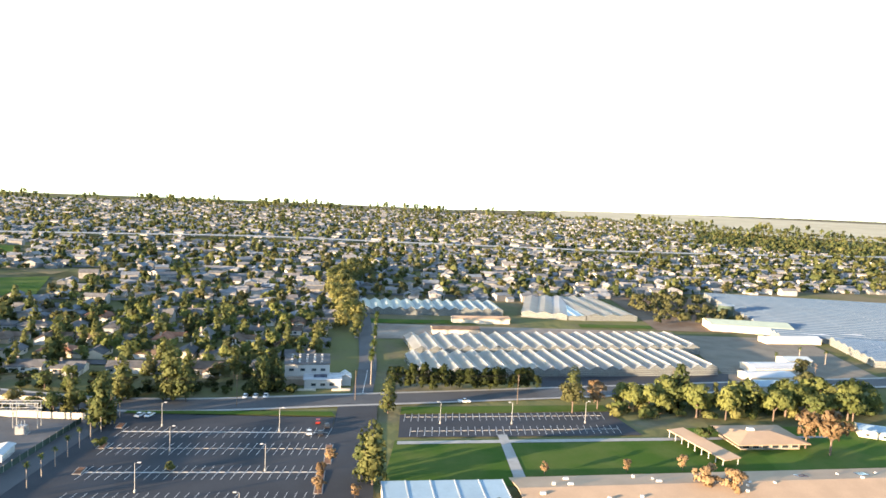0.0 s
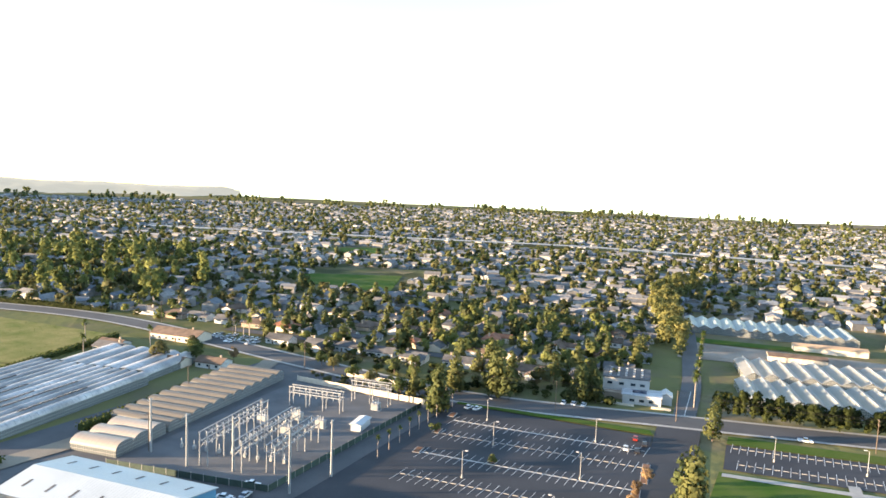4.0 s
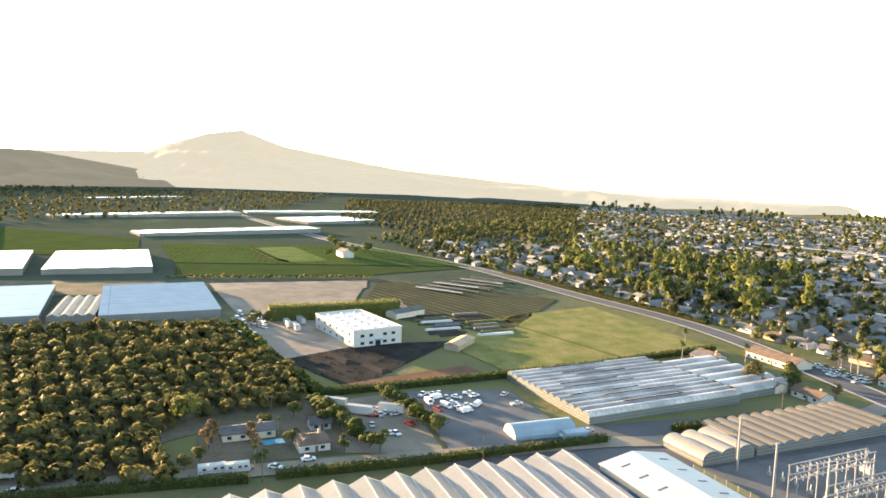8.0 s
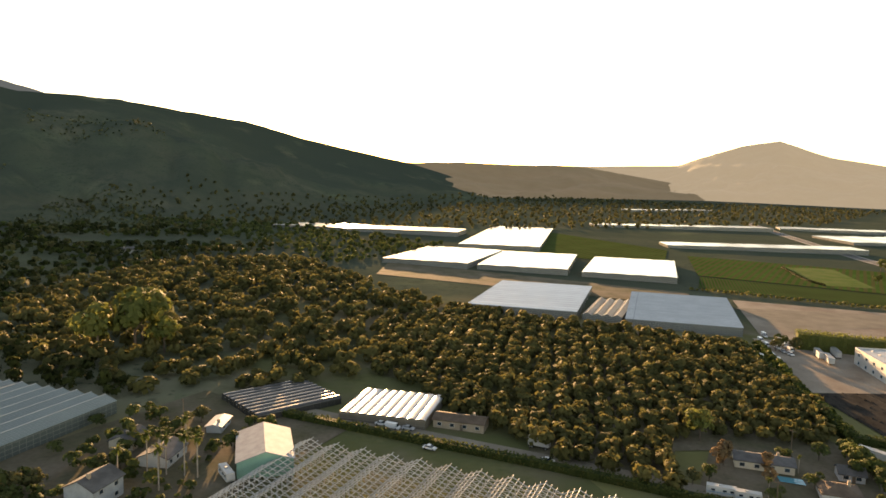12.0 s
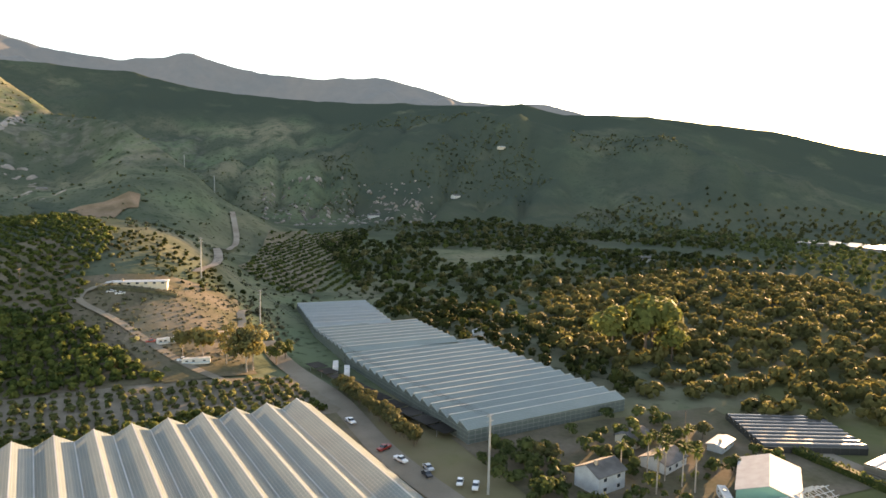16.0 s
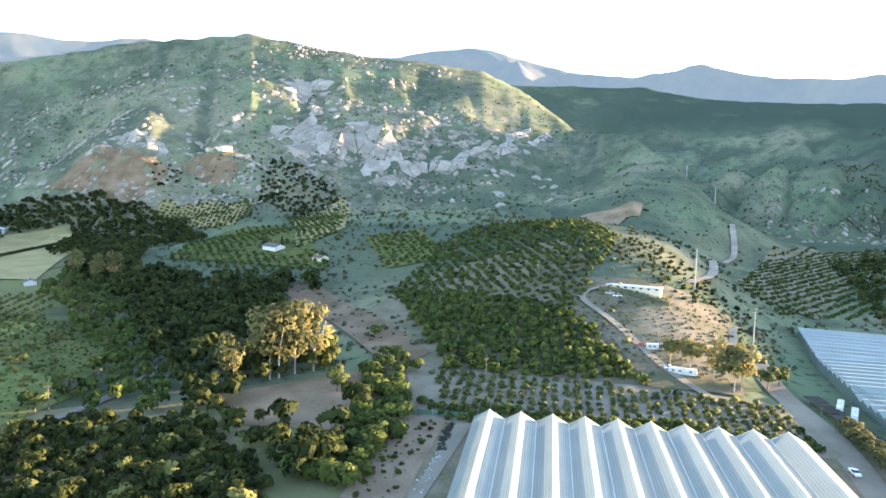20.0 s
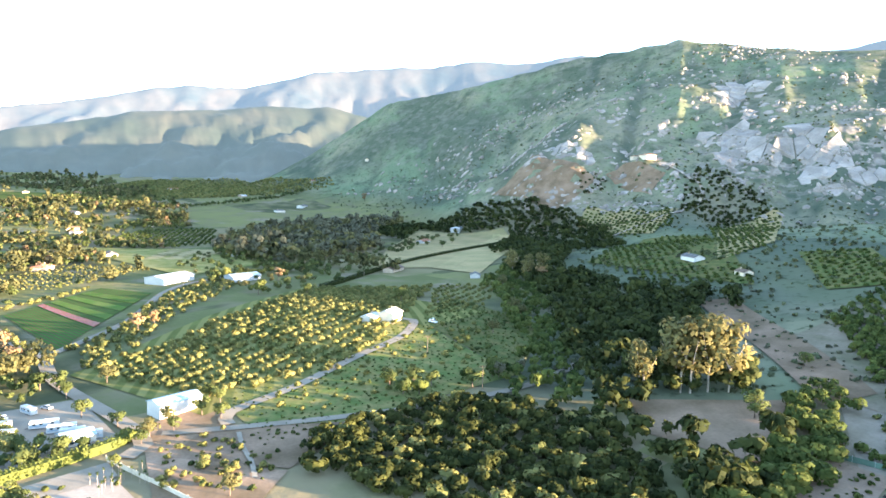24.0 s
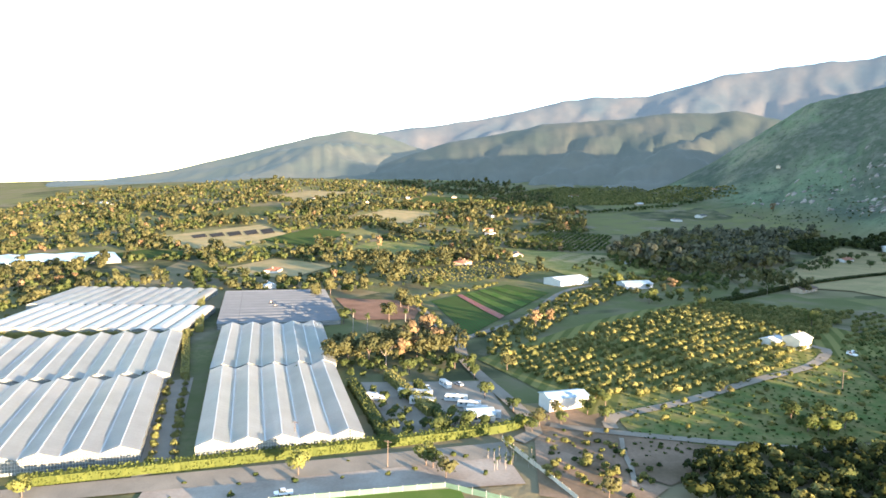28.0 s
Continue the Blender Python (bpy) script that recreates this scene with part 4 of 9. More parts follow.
            if near:
                part("ridge_cap", Geo().box(m, (y0 + y1) / 2, top - 0.03, 0.35, y1 - y0 + 0.6, 0.14), WHITE, ob)
            for y in (y0, y1):
                part("end_wall", Geo().face([(a, y, -sink), (b, y, -sink), (b, y, eave), (m, y, top - 0.12), (a, y, eave)], [(0, 0), (s, 0), (s, eave + sink), (m - a, top + sink), (0, eave + sink)]), end_mat, ob)
        if near and gutters and i:
            part("gutter", Geo().box(a, (y0 + y1) / 2, eave - 0.12, 0.4, y1 - y0, 0.2), WHITE, ob)
    if not frame_only:
        for x in (0.03, wide - 0.03):
            part("side_wall", Geo().face([(x, y0, -sink), (x, y1, -sink), (x, y1, eave), (x, y0, eave)], [(0, 0), (depth, 0), (depth, eave + sink), (0, eave + sink)]), end_mat, ob)
    return ob


def shed(x, y, turn, w, d, h, rise, wall, roof, label, name="shed", category="shed", door=True, windows=0, ridge_x=True):
    """A plain gabled building with door, trim and windows."""
    ob = thing(name, x, y, turn, label, category)
    part("wall", gable_walls(w, d, h, rise, ridge_x, 1.5), wall, ob)
    for g in roof_pair(w, d, h, rise, 0.4, 0.2, ridge_x):
        part("roof", g, roof, ob)
    if door:
        wall_box(ob, "door", 0.0, -d / 2 - 0.03, 0.0, min(3.6, w * 0.3), min(3.4, h * 0.8), -90, WHITE, label="wide pale sliding door")
    for k in range(windows):
        window_part(ob, -w / 2 + w * (k + 0.5) / windows, -d / 2, 1.0, 1.4, 1.1, -90)
        window_part(ob, -w / 2 + w * (k + 0.5) / windows, d / 2, 1.0, 1.4, 1.1, 90)
    return ob


# ---------- vehicles ----------
CARS = {}


def wheel(parent, x, y, r, wide=0.22):
    t = part("tyre", Geo().tube((x, y - wide / 2, r), (x, y + wide / 2, r), r, r, 12), DARK, parent)
    part("rim", Geo().tube((x, y - wide / 2 - 0.01, r), (x, y + wide / 2 + 0.01, r), r * 0.55, r * 0.55, 8), STEEL, t)


def side_profile(outline, half, taper=1.0):
    """A body from its side outline (x, z), half wide at the bottom, tapering upwards."""
    g = Geo()
    zs = [z for _, z in outline]
    lo, hi = min(zs), max(zs)

    def wide(z):
        return half * (1 - (1 - taper) * ((z - lo) / (hi - lo)) ** 2)
    g.face([(x, -wide(z), z) for x, z in outline])
    g.face([(x, wide(z), z) for x, z in reversed(outline)])
    for (xa, za), (xb, zb) in zip(outline, outline[1:] + outline[:1]):
        g.face([(xb, -wide(zb), zb), (xa, -wide(za), za), (xa, wide(za), za), (xb, wide(zb), zb)])
    return g


def car_model(style, k):
    """A parked car, pickup or van with glass, lamps and wheels."""
    word = ("white", "silver", "black", "red", "blue")[k]
    ob = thing("car" if style == "car" else style, 0, 0, 0, "parked %s %s" % (word, {"car": "saloon car", "pickup": "pickup truck", "van": "panel van"}[style]), "car" if style == "car" else style, "", 0.0)
    if style == "car":
        body = [(-2.2, 0.35), (2.2, 0.35), (2.25, 0.75), (1.2, 0.95), (-1.7, 1.0), (-2.25, 0.9)]
        cab = [(-1.65, 0.98), (1.15, 0.95), (0.45, 1.45), (-1.0, 1.47)]
    elif style == "pickup":
        body = [(-2.6, 0.45), (2.6, 0.45), (2.65, 1.0), (1.4, 1.15), (-2.6, 1.15)]
        cab = [(-0.7, 1.13), (1.35, 1.13), (0.85, 1.8), (-0.5, 1.82)]
    else:
        body = [(-2.6, 0.4), (2.6, 0.4), (2.65, 1.0), (2.1, 1.2), (1.5, 2.1), (-2.6, 2.2)]
        cab = [(1.45, 1.2), (2.12, 1.21), (1.6, 2.0), (1.2, 2.0)]
    part("body", side_profile(body, 0.9, 0.94), CAR_PAINT[k], ob)
    part("cabin_glass", side_profile(cab, 0.86 if style != "van" else 0.92, 0.8), GLASS, ob)
    if style != "van":
        part("roof", side_profile([(cab[3][0] + 0.05, cab[3][1] - 0.02), (cab[2][0] - 0.05, cab[2][1] - 0.02), (cab[2][0] - 0.1, cab[2][1] + 0.05), (cab[3][0] + 0.1, cab[3][1] + 0.05)], 0.7), CAR_PAINT[k], ob)
    for x in (-1.4, 1.4):
        for y in (-0.82, 0.82):
            part("wheel", Geo().tube((x, y - 0.11, 0.33), (x, y + 0.11, 0.33), 0.33, 0.33, 10), DARK, ob)
    CARS[style, k] = ob


def place(model, x, y, turn, group="", lift=0.3, size=1.0, label=""):
    ob = copy_thing(model, pose(x, y, float(land(x, y)) + lift, 0, 0, turn) @ Matrix.Diagonal((size, size, size, 1)))
    if group:
        ob["group"] = group
    if label:
        ob["label"] = label
    return ob


def caravan(x, y, turn, length=8.0, label="white travel trailer with a blue stripe", group="parked caravans"):
    ob = thing("caravan", x, y, turn, label, "caravan", group)
    h = length / 2
    part("body", side_profile([(-h, 0.6), (h, 0.6), (h + 0.3, 1.2), (h - 0.1, 3.0), (-h, 3.1)], 1.2, 0.97), WHITE, ob)
    part("stripe", Geo().box(0, 0, 1.35, length * 0.96, 2.44, 0.18), BLUE, ob, "blue painted stripe")
    for s in (-1, 1):
        for q in (-0.28, 0.1, 0.34):
            part("window", Geo().box(q * length, s * 1.2, 1.75, 1.0, 0.06, 0.6), GLASS, ob)
        wheel(ob, -0.6, s * 1.1, 0.36)
        wheel(ob, 0.3, s * 1.1, 0.36)
    part("air_conditioner", Geo().box(-0.5, 0, 3.02, 1.0, 0.8, 0.3), WHITE, ob)
    part("drawbar", Geo().box(h + 0.8, 0, 0.5, 1.4, 0.2, 0.12), DARK, ob)
    return ob


def container(x, y, turn, length=12.0, mat=None, label="white box trailer parked on dirt", name="truck_trailer"):
    ob = thing(name, x, y, turn, label, "trailer", "parked trailers")
    part("box", Geo().box(0, 0, 1.0, length, 2.5, 2.7), mat or WHITE, ob)
    part("top_rail", Geo().box(0, 0, 3.7, length + 0.1, 2.6, 0.12), STEEL, ob)
    part("door", Geo().box(-length / 2, 0, 1.1, 0.1, 2.3, 2.5), STEEL, ob)
    for q in (-0.4, -0.3, 0.35):
        for s in (-1, 1):
            wheel(ob, q * length, s * 1.05, 0.5, 0.3)
    return ob


# ---------- poles ----------
def lamp_post_model():
    ob = thing("street_lamp", 0, 0, 0, "tall grey parking lot lamp post with a single head", "lamp", "parking lot lamps", 0.0)
    part("base", Geo().tube((0, 0, 0), (0, 0, 0.8), 0.35, 0.3, 10), CONCRETE, ob)
    part("pole", Geo().tube((0, 0, 0.8), (0, 0, 8.6), 0.13, 0.09, 8), STEEL, ob)
    part("arm", Geo().tube((0, 0, 8.5), (1.0, 0, 8.8), 0.05, 0.05, 6), STEEL, ob)
    part("head", Geo().box(1.2, 0, 8.7, 0.9, 0.45, 0.22), WHITE, ob)
    return ob


def utility_pole(x, y, turn, h=12.0, arms=2, mat=None, label="weathered wooden utility pole with crossarms", r=0.17):
    ob = thing("utility_pole", x, y, turn, label, "utility pole", "utility poles")
    part("pole", Geo().tube((0, 0, -1), (0, 0, h), r, r * 0.65, 8), mat or WOOD, ob)
    for k in range(arms):
        z = h - 0.6 - 1.6 * k
        arm = part("crossarm", Geo().box(0, 0, z, 2.6, 0.14, 0.16), WOOD if not mat else STEEL, ob)
        for q in (-1.15, -0.6, 0.6, 1.15):
            part("insulator", Geo().tube((q, 0, z + 0.16), (q, 0, z + 0.42), 0.07, 0.05, 6), DARK if not mat else WHITE, arm)
    return ob


def wire(a, b, sag, label="overhead power wire between poles"):
    """A sagging wire between two points."""
    cu = bpy.data.curves.new("power_wire", "CURVE")
    cu.dimensions, cu.bevel_depth, cu.bevel_resolution = "3D", 0.035, 0
    sp = cu.splines.new("POLY")
    n = 9
    sp.points.add(n - 1)
    for k in range(n):
        t = k / (n - 1)
        p = Vector(a).lerp(Vector(b), t)
        sp.points[k].co = (p.x, p.y, p.z - 4 * sag * t * (1 - t), 1)
    cu.materials.append(DARK)
    return tagged(new("power_wire", cu), label, "wire", "power wires")


# ---------- the land and the sea ----------
def build_land():
    az = np.radians(np.concatenate([np.arange(0, 128, 1.0), np.arange(128, 176, 0.5), np.arange(176, 246, 0.34), np.arange(246, 292, 0.5), np.arange(292, 360, 1.0)]))
    r = np.concatenate([[0.0], 30 * 1.017 ** np.arange(254), 30 * 1.017 ** 253 * 1.0075 ** np.arange(1, 120)])
    r = r[r < 4950]
    A, R = np.meshgrid(az, r)
    X, Y = -R * np.sin(A), R * np.cos(A)
    Z = land(X, Y, (MAIN_HILL, WEST_RANGE))
    verts = np.stack([X, Y, Z], -1).reshape(-1, 3)
    n, m = len(r), len(az)
    i, j = np.meshgrid(np.arange(n - 1), np.arange(m), indexing="ij")
    k = (j + 1) % m
    faces = np.stack([i * m + j, (i + 1) * m + j, (i + 1) * m + k, i * m + k], -1).reshape(-1, 4)
    me = bpy.data.meshes.new("ground")
    me.from_pydata(verts.tolist(), [], faces.tolist())
    me.polygons.foreach_set("use_smooth", np.ones(len(me.polygons), bool))
    if me.polygons[len(me.polygons) // 2].normal.z < 0:
        me.flip_normals()
    deg = np.degrees(A)
    high = np.clip((Z - plain(X, Y) - 6) / 25, 0, 1)
    wild = np.clip((deg - 130) / 8, 0, 1) * np.clip((228 - deg) / 8, 0, 1) * np.clip((R - 240) / 40, 0, 1)
    west = np.clip((deg - 58) / 8, 0, 1) * np.clip((150 - deg) / 8, 0, 1) * np.clip((R - 430) / 60, 0, 1)
    high = np.maximum(high, np.maximum(0.85 * wild, 0.9 * west))
    cliff = np.exp(-((deg - 201) / 8.5) ** 2) * np.exp(-((Z - 130 + 2.0 * (deg - 201)) / 45) ** 2)
    rocky = np.clip(0.25 * high * (Z > 100) * (deg > 176) * (deg < 245) + 1.6 * cliff, 0, 1) * (R < 1900)
    bare = np.clip(np.exp(-((deg - 222) / 6) ** 2) * np.exp(-((R - 960) / 120) ** 2) + np.exp(-((deg - 209) / 3) ** 2) * np.exp(-((R - 900) / 70) ** 2), 0, 1) * 0.8
    bare = np.maximum(bare, 0.85 * np.clip((R - 2000) / 250, 0, 1) * ((deg > 314) | (deg < 14)))
    # Where haze is painted into the base colour, growing with distance.
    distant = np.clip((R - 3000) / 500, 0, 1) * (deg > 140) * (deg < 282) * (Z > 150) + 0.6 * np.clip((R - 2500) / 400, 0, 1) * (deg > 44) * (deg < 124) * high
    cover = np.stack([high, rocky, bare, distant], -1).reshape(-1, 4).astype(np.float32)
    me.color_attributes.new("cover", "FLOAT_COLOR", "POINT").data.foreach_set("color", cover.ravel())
    brush = np.clip((R - 1900) / 200, 0, 1) * np.clip(np.clip((deg - 214) / 10, 0, 1) + np.clip((206 - deg) / 26, 0, 1), 0, 1) + np.clip((deg - 140) / 8, 0, 1) * np.clip((170 - deg) / 6, 0, 1) * np.clip((R - 750) / 150, 0, 1) * 0.9
    brush = np.maximum(brush, 0.8 * west)
    for line in (MAIN_HILL, WEST_RANGE):
        s, h = hill(R, deg, line)
        on = (s > 0.02) & (plain(X, Y) + (h - plain(X, Y)) * s > Z - 90)
        brush = np.maximum(brush, 0.6 * on * np.clip((-0.12 - spurs(deg, R, SPURS[line][0])) / 0.25, 0, 1))
    brush = np.repeat(np.clip(brush, 0, 1).ravel()[:, None], 4, 1).astype(np.float32)
    me.color_attributes.new("scrub", "FLOAT_COLOR", "POINT").data.foreach_set("color", brush.ravel())
    me.materials.append(LAND)
    tagged(new("ground", me), "valley floor rising to green rocky hills", "ground", kind="structure")
    g = Geo()
    for k in range(48):
        a, b = radians(-80 + k * 160 / 48), radians(-80 + (k + 1) * 160 / 48)
        q = [(-d * math.sin(t), d * math.cos(t), SEA_LEVEL) for d, t in ((2500, a), (4990, a), (4990, b), (2500, b))]
        g.face(q[::-1])
    tagged(new("water", g.mesh("water", WATER)), "pale calm sea beyond the town", "sea", kind="structure")


def haze_glow_slopes(name, green, dry, glow):
    """Scrub and dry grass on far slopes, with haze painted on as emission."""
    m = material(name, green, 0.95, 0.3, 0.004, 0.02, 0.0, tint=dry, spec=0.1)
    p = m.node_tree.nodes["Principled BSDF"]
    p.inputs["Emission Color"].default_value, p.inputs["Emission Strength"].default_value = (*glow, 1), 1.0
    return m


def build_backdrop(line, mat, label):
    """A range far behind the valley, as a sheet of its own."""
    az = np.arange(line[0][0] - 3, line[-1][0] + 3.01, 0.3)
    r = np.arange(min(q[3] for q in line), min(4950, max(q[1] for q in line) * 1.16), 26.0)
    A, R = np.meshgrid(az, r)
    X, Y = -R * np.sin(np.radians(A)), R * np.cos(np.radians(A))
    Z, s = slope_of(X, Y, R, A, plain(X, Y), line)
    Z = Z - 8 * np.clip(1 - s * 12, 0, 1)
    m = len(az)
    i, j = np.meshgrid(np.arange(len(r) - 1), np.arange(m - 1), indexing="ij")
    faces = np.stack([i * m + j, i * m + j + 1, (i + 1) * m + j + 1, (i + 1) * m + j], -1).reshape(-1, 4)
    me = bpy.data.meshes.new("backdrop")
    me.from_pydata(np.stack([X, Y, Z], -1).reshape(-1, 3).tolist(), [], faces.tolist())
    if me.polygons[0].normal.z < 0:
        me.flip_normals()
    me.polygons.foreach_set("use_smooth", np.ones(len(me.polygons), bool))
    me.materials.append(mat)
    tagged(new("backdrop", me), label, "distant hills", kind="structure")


build_land()
# Each range's emission paints the haze of distance over it.
build_backdrop(FAR_RANGE, haze_glow_slopes("far_mountain_haze_glow", (0.03, 0.04, 0.044), (0.068, 0.06, 0.053), (0.022, 0.031, 0.041)), "mountain range at the horizon with pale blue haze glow")
build_backdrop(EAST_RIDGE, haze_glow_slopes("ridge_scrub_haze_glow", (0.024, 0.034, 0.028), (0.05, 0.05, 0.04), (0.012, 0.0175, 0.0205)), "wooded ridge behind the valley with blue-green haze glow")
build_backdrop(EAST_HILL, haze_glow_slopes("hill_scrub_haze_glow", (0.028, 0.038, 0.03), (0.055, 0.055, 0.042), (0.021, 0.027, 0.03)), "hill at the end of the valley with pale haze glow")
# Stronger emission on these two paints bright haze on the sunward side.
build_backdrop(ISLAND_HILL, haze_glow_slopes("lone_hill_haze_glow", (0.07, 0.08, 0.07), (0.1, 0.095, 0.08), (0.1, 0.095, 0.08)), "lone hill beyond the plain with painted haze glow")
build_backdrop(SUNWARD_RIDGE, haze_glow_slopes("sunward_haze_glow", (0.06, 0.07, 0.05), (0.09, 0.085, 0.06), (0.034, 0.029, 0.022)), "ridge under the low sun with painted haze glow")

# ---------- roads, lots and fields ----------
MAIN_ROAD = [(-1500, -60), (-1180, 20), (-855, 112), (-656, 205), (-480, 250), (-360, 277), (-205, 266), (-118, 261), (-31, 283), (59, 309), (160, 338), (330, 385), (620, 470)]
road("road", MAIN_ROAD, 13.0, ROAD, "two-lane grey asphalt road along the town's edge", marks=True, kerbs=True)
road("road", [(-32, 292), (-36, 348), (-50, 450), (-66, 571), (-62, 733), (-40, 900)], 9.0, ROAD, "quiet asphalt street past the greenhouses", marks=True)
road("road", [(-32, 277), (-28, 225), (-21, 150)], 16.0, ASPHALT, "asphalt drive between the two parking lots")
sheet("parking_lot", [(-121, 130), (-29, 150), (-39, 259), (-117, 251)], ASPHALT, "empty dark asphalt parking lot with painted stalls", 0.3, "parking lot")
sheet("parking_lot", [(-13, 241), (80, 257), (73, 284), (-14, 266)], ASPHALT, "small asphalt parking lot beside the lawn", 0.3, "parking lot")
sheet("dark_yard", [(48, 309), (144, 333), (156, 362), (53, 341)], ASPHALT, "dark sealed yard before the greenhouses", 0.3, "yard")
sheet("lawn", [(-15, 200), (118, 215), (120, 262), (-14, 238)], LAWN, "mown green school lawn", 0.28, "lawn")
sheet("lawn", [(120, 215), (210, 235), (215, 290), (100, 268)], LAWN, "mown green lawn under trees", 0.26, "lawn")
sheet("verge", [(-117, 251.5), (-39, 260), (-41, 265), (-117, 254.5)], LAWN, "narrow grass verge along the road", 0.5, "grass verge")
sheet("verge", [(-14, 267), (73, 285), (73, 293), (-14, 276)], LAWN, "narrow grass verge along the road", 0.34, "grass verge")
for q in ([(-13, 234), (92, 253), (92, 256), (-13, 237)], [(26, 208), (30, 208), (27, 250), (23.5, 249)], [(92, 253), (160, 266), (160, 268), (92, 256)]):
    sheet("footpath", q, CONCRETE, "pale concrete footpath across the lawn", 0.42, "footpath")
sheet("utility_yard", [(-180, 136), (-127, 148), (-127, 240), (-190, 240)], GRAVEL, "grey gravel yard of the electric substation", 0.3, "gravel yard")
road("lane", [(-122, 120), (-121, 160), (-121, 220), (-120, 256)], 6.0, ROAD, "worn service lane beside the fence")
road("lane", [(-196, -160), (-203, -20), (-205, 60), (-206, 118), (-204, 150), (-214, 235), (-222, 262)], 9.0, LANE, "dusty grey farm lane between greenhouses")
sheet("service_yard", [(-124, 112), (-222, 108), (-224, 262), (-124, 254)], ROAD, "worn grey hardstanding between greenhouses", 0.16, "yard")
sheet("service_yard", [(-124, 60), (-206, 60), (-222, 108), (-124, 112)], ROAD, "worn grey hardstanding between greenhouses", 0.14, "yard")
sheet("house_yard", [(-207, -16), (-262, -16), (-268, 30), (-212, 32)], BRUSH_DIRT, "shaded trodden earth round the bungalows", 0.26, "yard")
sheet("meadow", [(-297, 191), (-409, 150), (-440, 238), (-322, 251)], MEADOW, "green weedy meadow with tyre tracks", 0.3, "meadow")
sheet("meadow", [(-285, 118), (-350, 100), (-409, 148), (-300, 188)], MEADOW, "patchy green field beside sheds", 0.27, "meadow")
sheet("compost_yard", [(-276, 42), (-325, 16), (-350, 60), (-352, 108)], BLACK_SOIL, "dark compost and soil yard", 0.3, "yard")
sheet("dirt_yard", [(-270, 40), (-283, 38), (-305, 100), (-284, 106)], RED_DIRT, "bare reddish dirt beside the hedge", 0.36, "yard")
sheet("dirt_yard", [(-325, 16), (-421, -10), (-428, 40), (-345, 62)], PALE_DIRT, "pale dirt lorry yard", 0.26, "yard")
sheet("dirt_yard", [(-430, -6), (-545, -28), (-560, 96), (-428, 60)], PALE_DIRT, "wide pale packed-earth yard", 0.3, "yard")
sheet("car_yard", [(-206, 62), (-212, 30), (-262, 34), (-270, 60)], LANE, "dusty storage yard with old vehicles", 0.3, "yard")
sheet("car_yard", [(-206, 64), (-270, 62), (-266, 106), (-215, 112)], GRAVEL, "pale gravel yard with parked boats and cars", 0.32, "yard")
sheet("tilled_field", [(-500, -50), (-488, -300), (-560, -330), (-556, -60)], BRUSH_DIRT, "dark brown tilled field", 0.3, "field")
CROPS = rows_material("crop_rows", (0.075, 0.075, 0.035), (0.05, 0.105, 0.028), 2.6, 82)
CROPS_2 = rows_material("far_crop_rows", (0.085, 0.085, 0.035), (0.055, 0.105, 0.028), 6.0, 95)
sheet("crop_field", [(-585, -56), (-588, 100), (-640, 215), (-655, -62)], CROPS, "green crop rows in a flat field", 0.4, "field")
sheet("crop_field", [(-660, -64), (-645, 212), (-810, 150), (-815, -92)], CROPS_2, "green crop rows in a flat field", 0.5, "field")
sheet("crop_field", [(-725, -330), (-700, -100), (-860, -120), (-1000, -330)], CROPS_2, "olive-green field behind greenhouses", 0.5, "field")
NURSERY = rows_material("nursery_rows", (0.06, 0.055, 0.05), (0.13, 0.13, 0.06), 7.0, 66)
sheet("nursery_bed", [(-430, 66), (-560, 106), (-470, 225), (-362, 140)], NURSERY, "nursery beds with dark plant rows", 0.3, "field")
random.seed(8)
for k in range(24):
    words, m, h = random.choice((("long low bed of dark potted plants", BLACK_SOIL, 0.7), ("long low bed of dark potted plants", BLACK_SOIL, 0.9), ("long bench of green nursery plants", ROUGH, 1.0), ("low white hoop tunnel in the nursery", WHITE, 1.3), ("long grey shade cover over nursery plants", GREY_ROOF, 1.5)))
    ob = thing("plant_bench", -364 - 5.0 * (k % 12) + random.uniform(-1, 1), 112 + 26 * (k // 12) + random.uniform(-4, 4), 98, words, "plant bench", "nursery beds")
    l = random.uniform(14, 24)
    part("bed", side_profile([(-l / 2, 0.0), (l / 2, 0.0), (l / 2 - 0.4, h), (-l / 2 + 0.4, h)], 1.5, 0.75), m, ob)
    part("edging", Geo().box(0, 0, -0.3, l + 0.6, 3.4, 0.5), WOOD, ob)
sheet("dirt_field", [(-70, -165), (-60, -262), (60, -236), (72, -165)], BRUSH_DIRT, "brown dirt apron round the greenhouse", 0.22, "yard")
sheet("young_orchard_ground", [(100, -274), (-57, -284), (-66, -240), (74, -223)], ORCHARD_SOIL, "grey-brown soil of a young orchard", 0.34, "field")
sheet("bare_ground", [(156, -222), (113, -262), (96, -206), (131, -200)], PINK_DIRT, "pale bare clearing among trees", 0.3, "clearing")
sheet("bare_ground", [(234, -402), (222, -422), (92, -288), (102, -264)], PINK_DIRT, "pale bare slope beside the orchard", 0.8, "clearing", 8)
sheet("dirt_field", [(61, -165), (66, -226), (84, -226), (78, -165)], DIRT, "brown strip of bare soil beside the greenhouse", 0.35, "yard")
road("lane", [(-75, -150), (-66, -200), (-63, -255), (-52, -300), (-48, -330)], 9.0, LANE, "pale farm road beside the greenhouses")
road("lane", [(-27, -275), (-10, -297), (14, -335), (34, -362), (20, -378)], 4.0, LANE, "narrow lane up the knoll", 0.9)
road("lane", [(-4, -316), (-36, -340), (-42, -372), (-58, -392)], 4.0, LANE, "narrow lane up the knoll", 0.9)
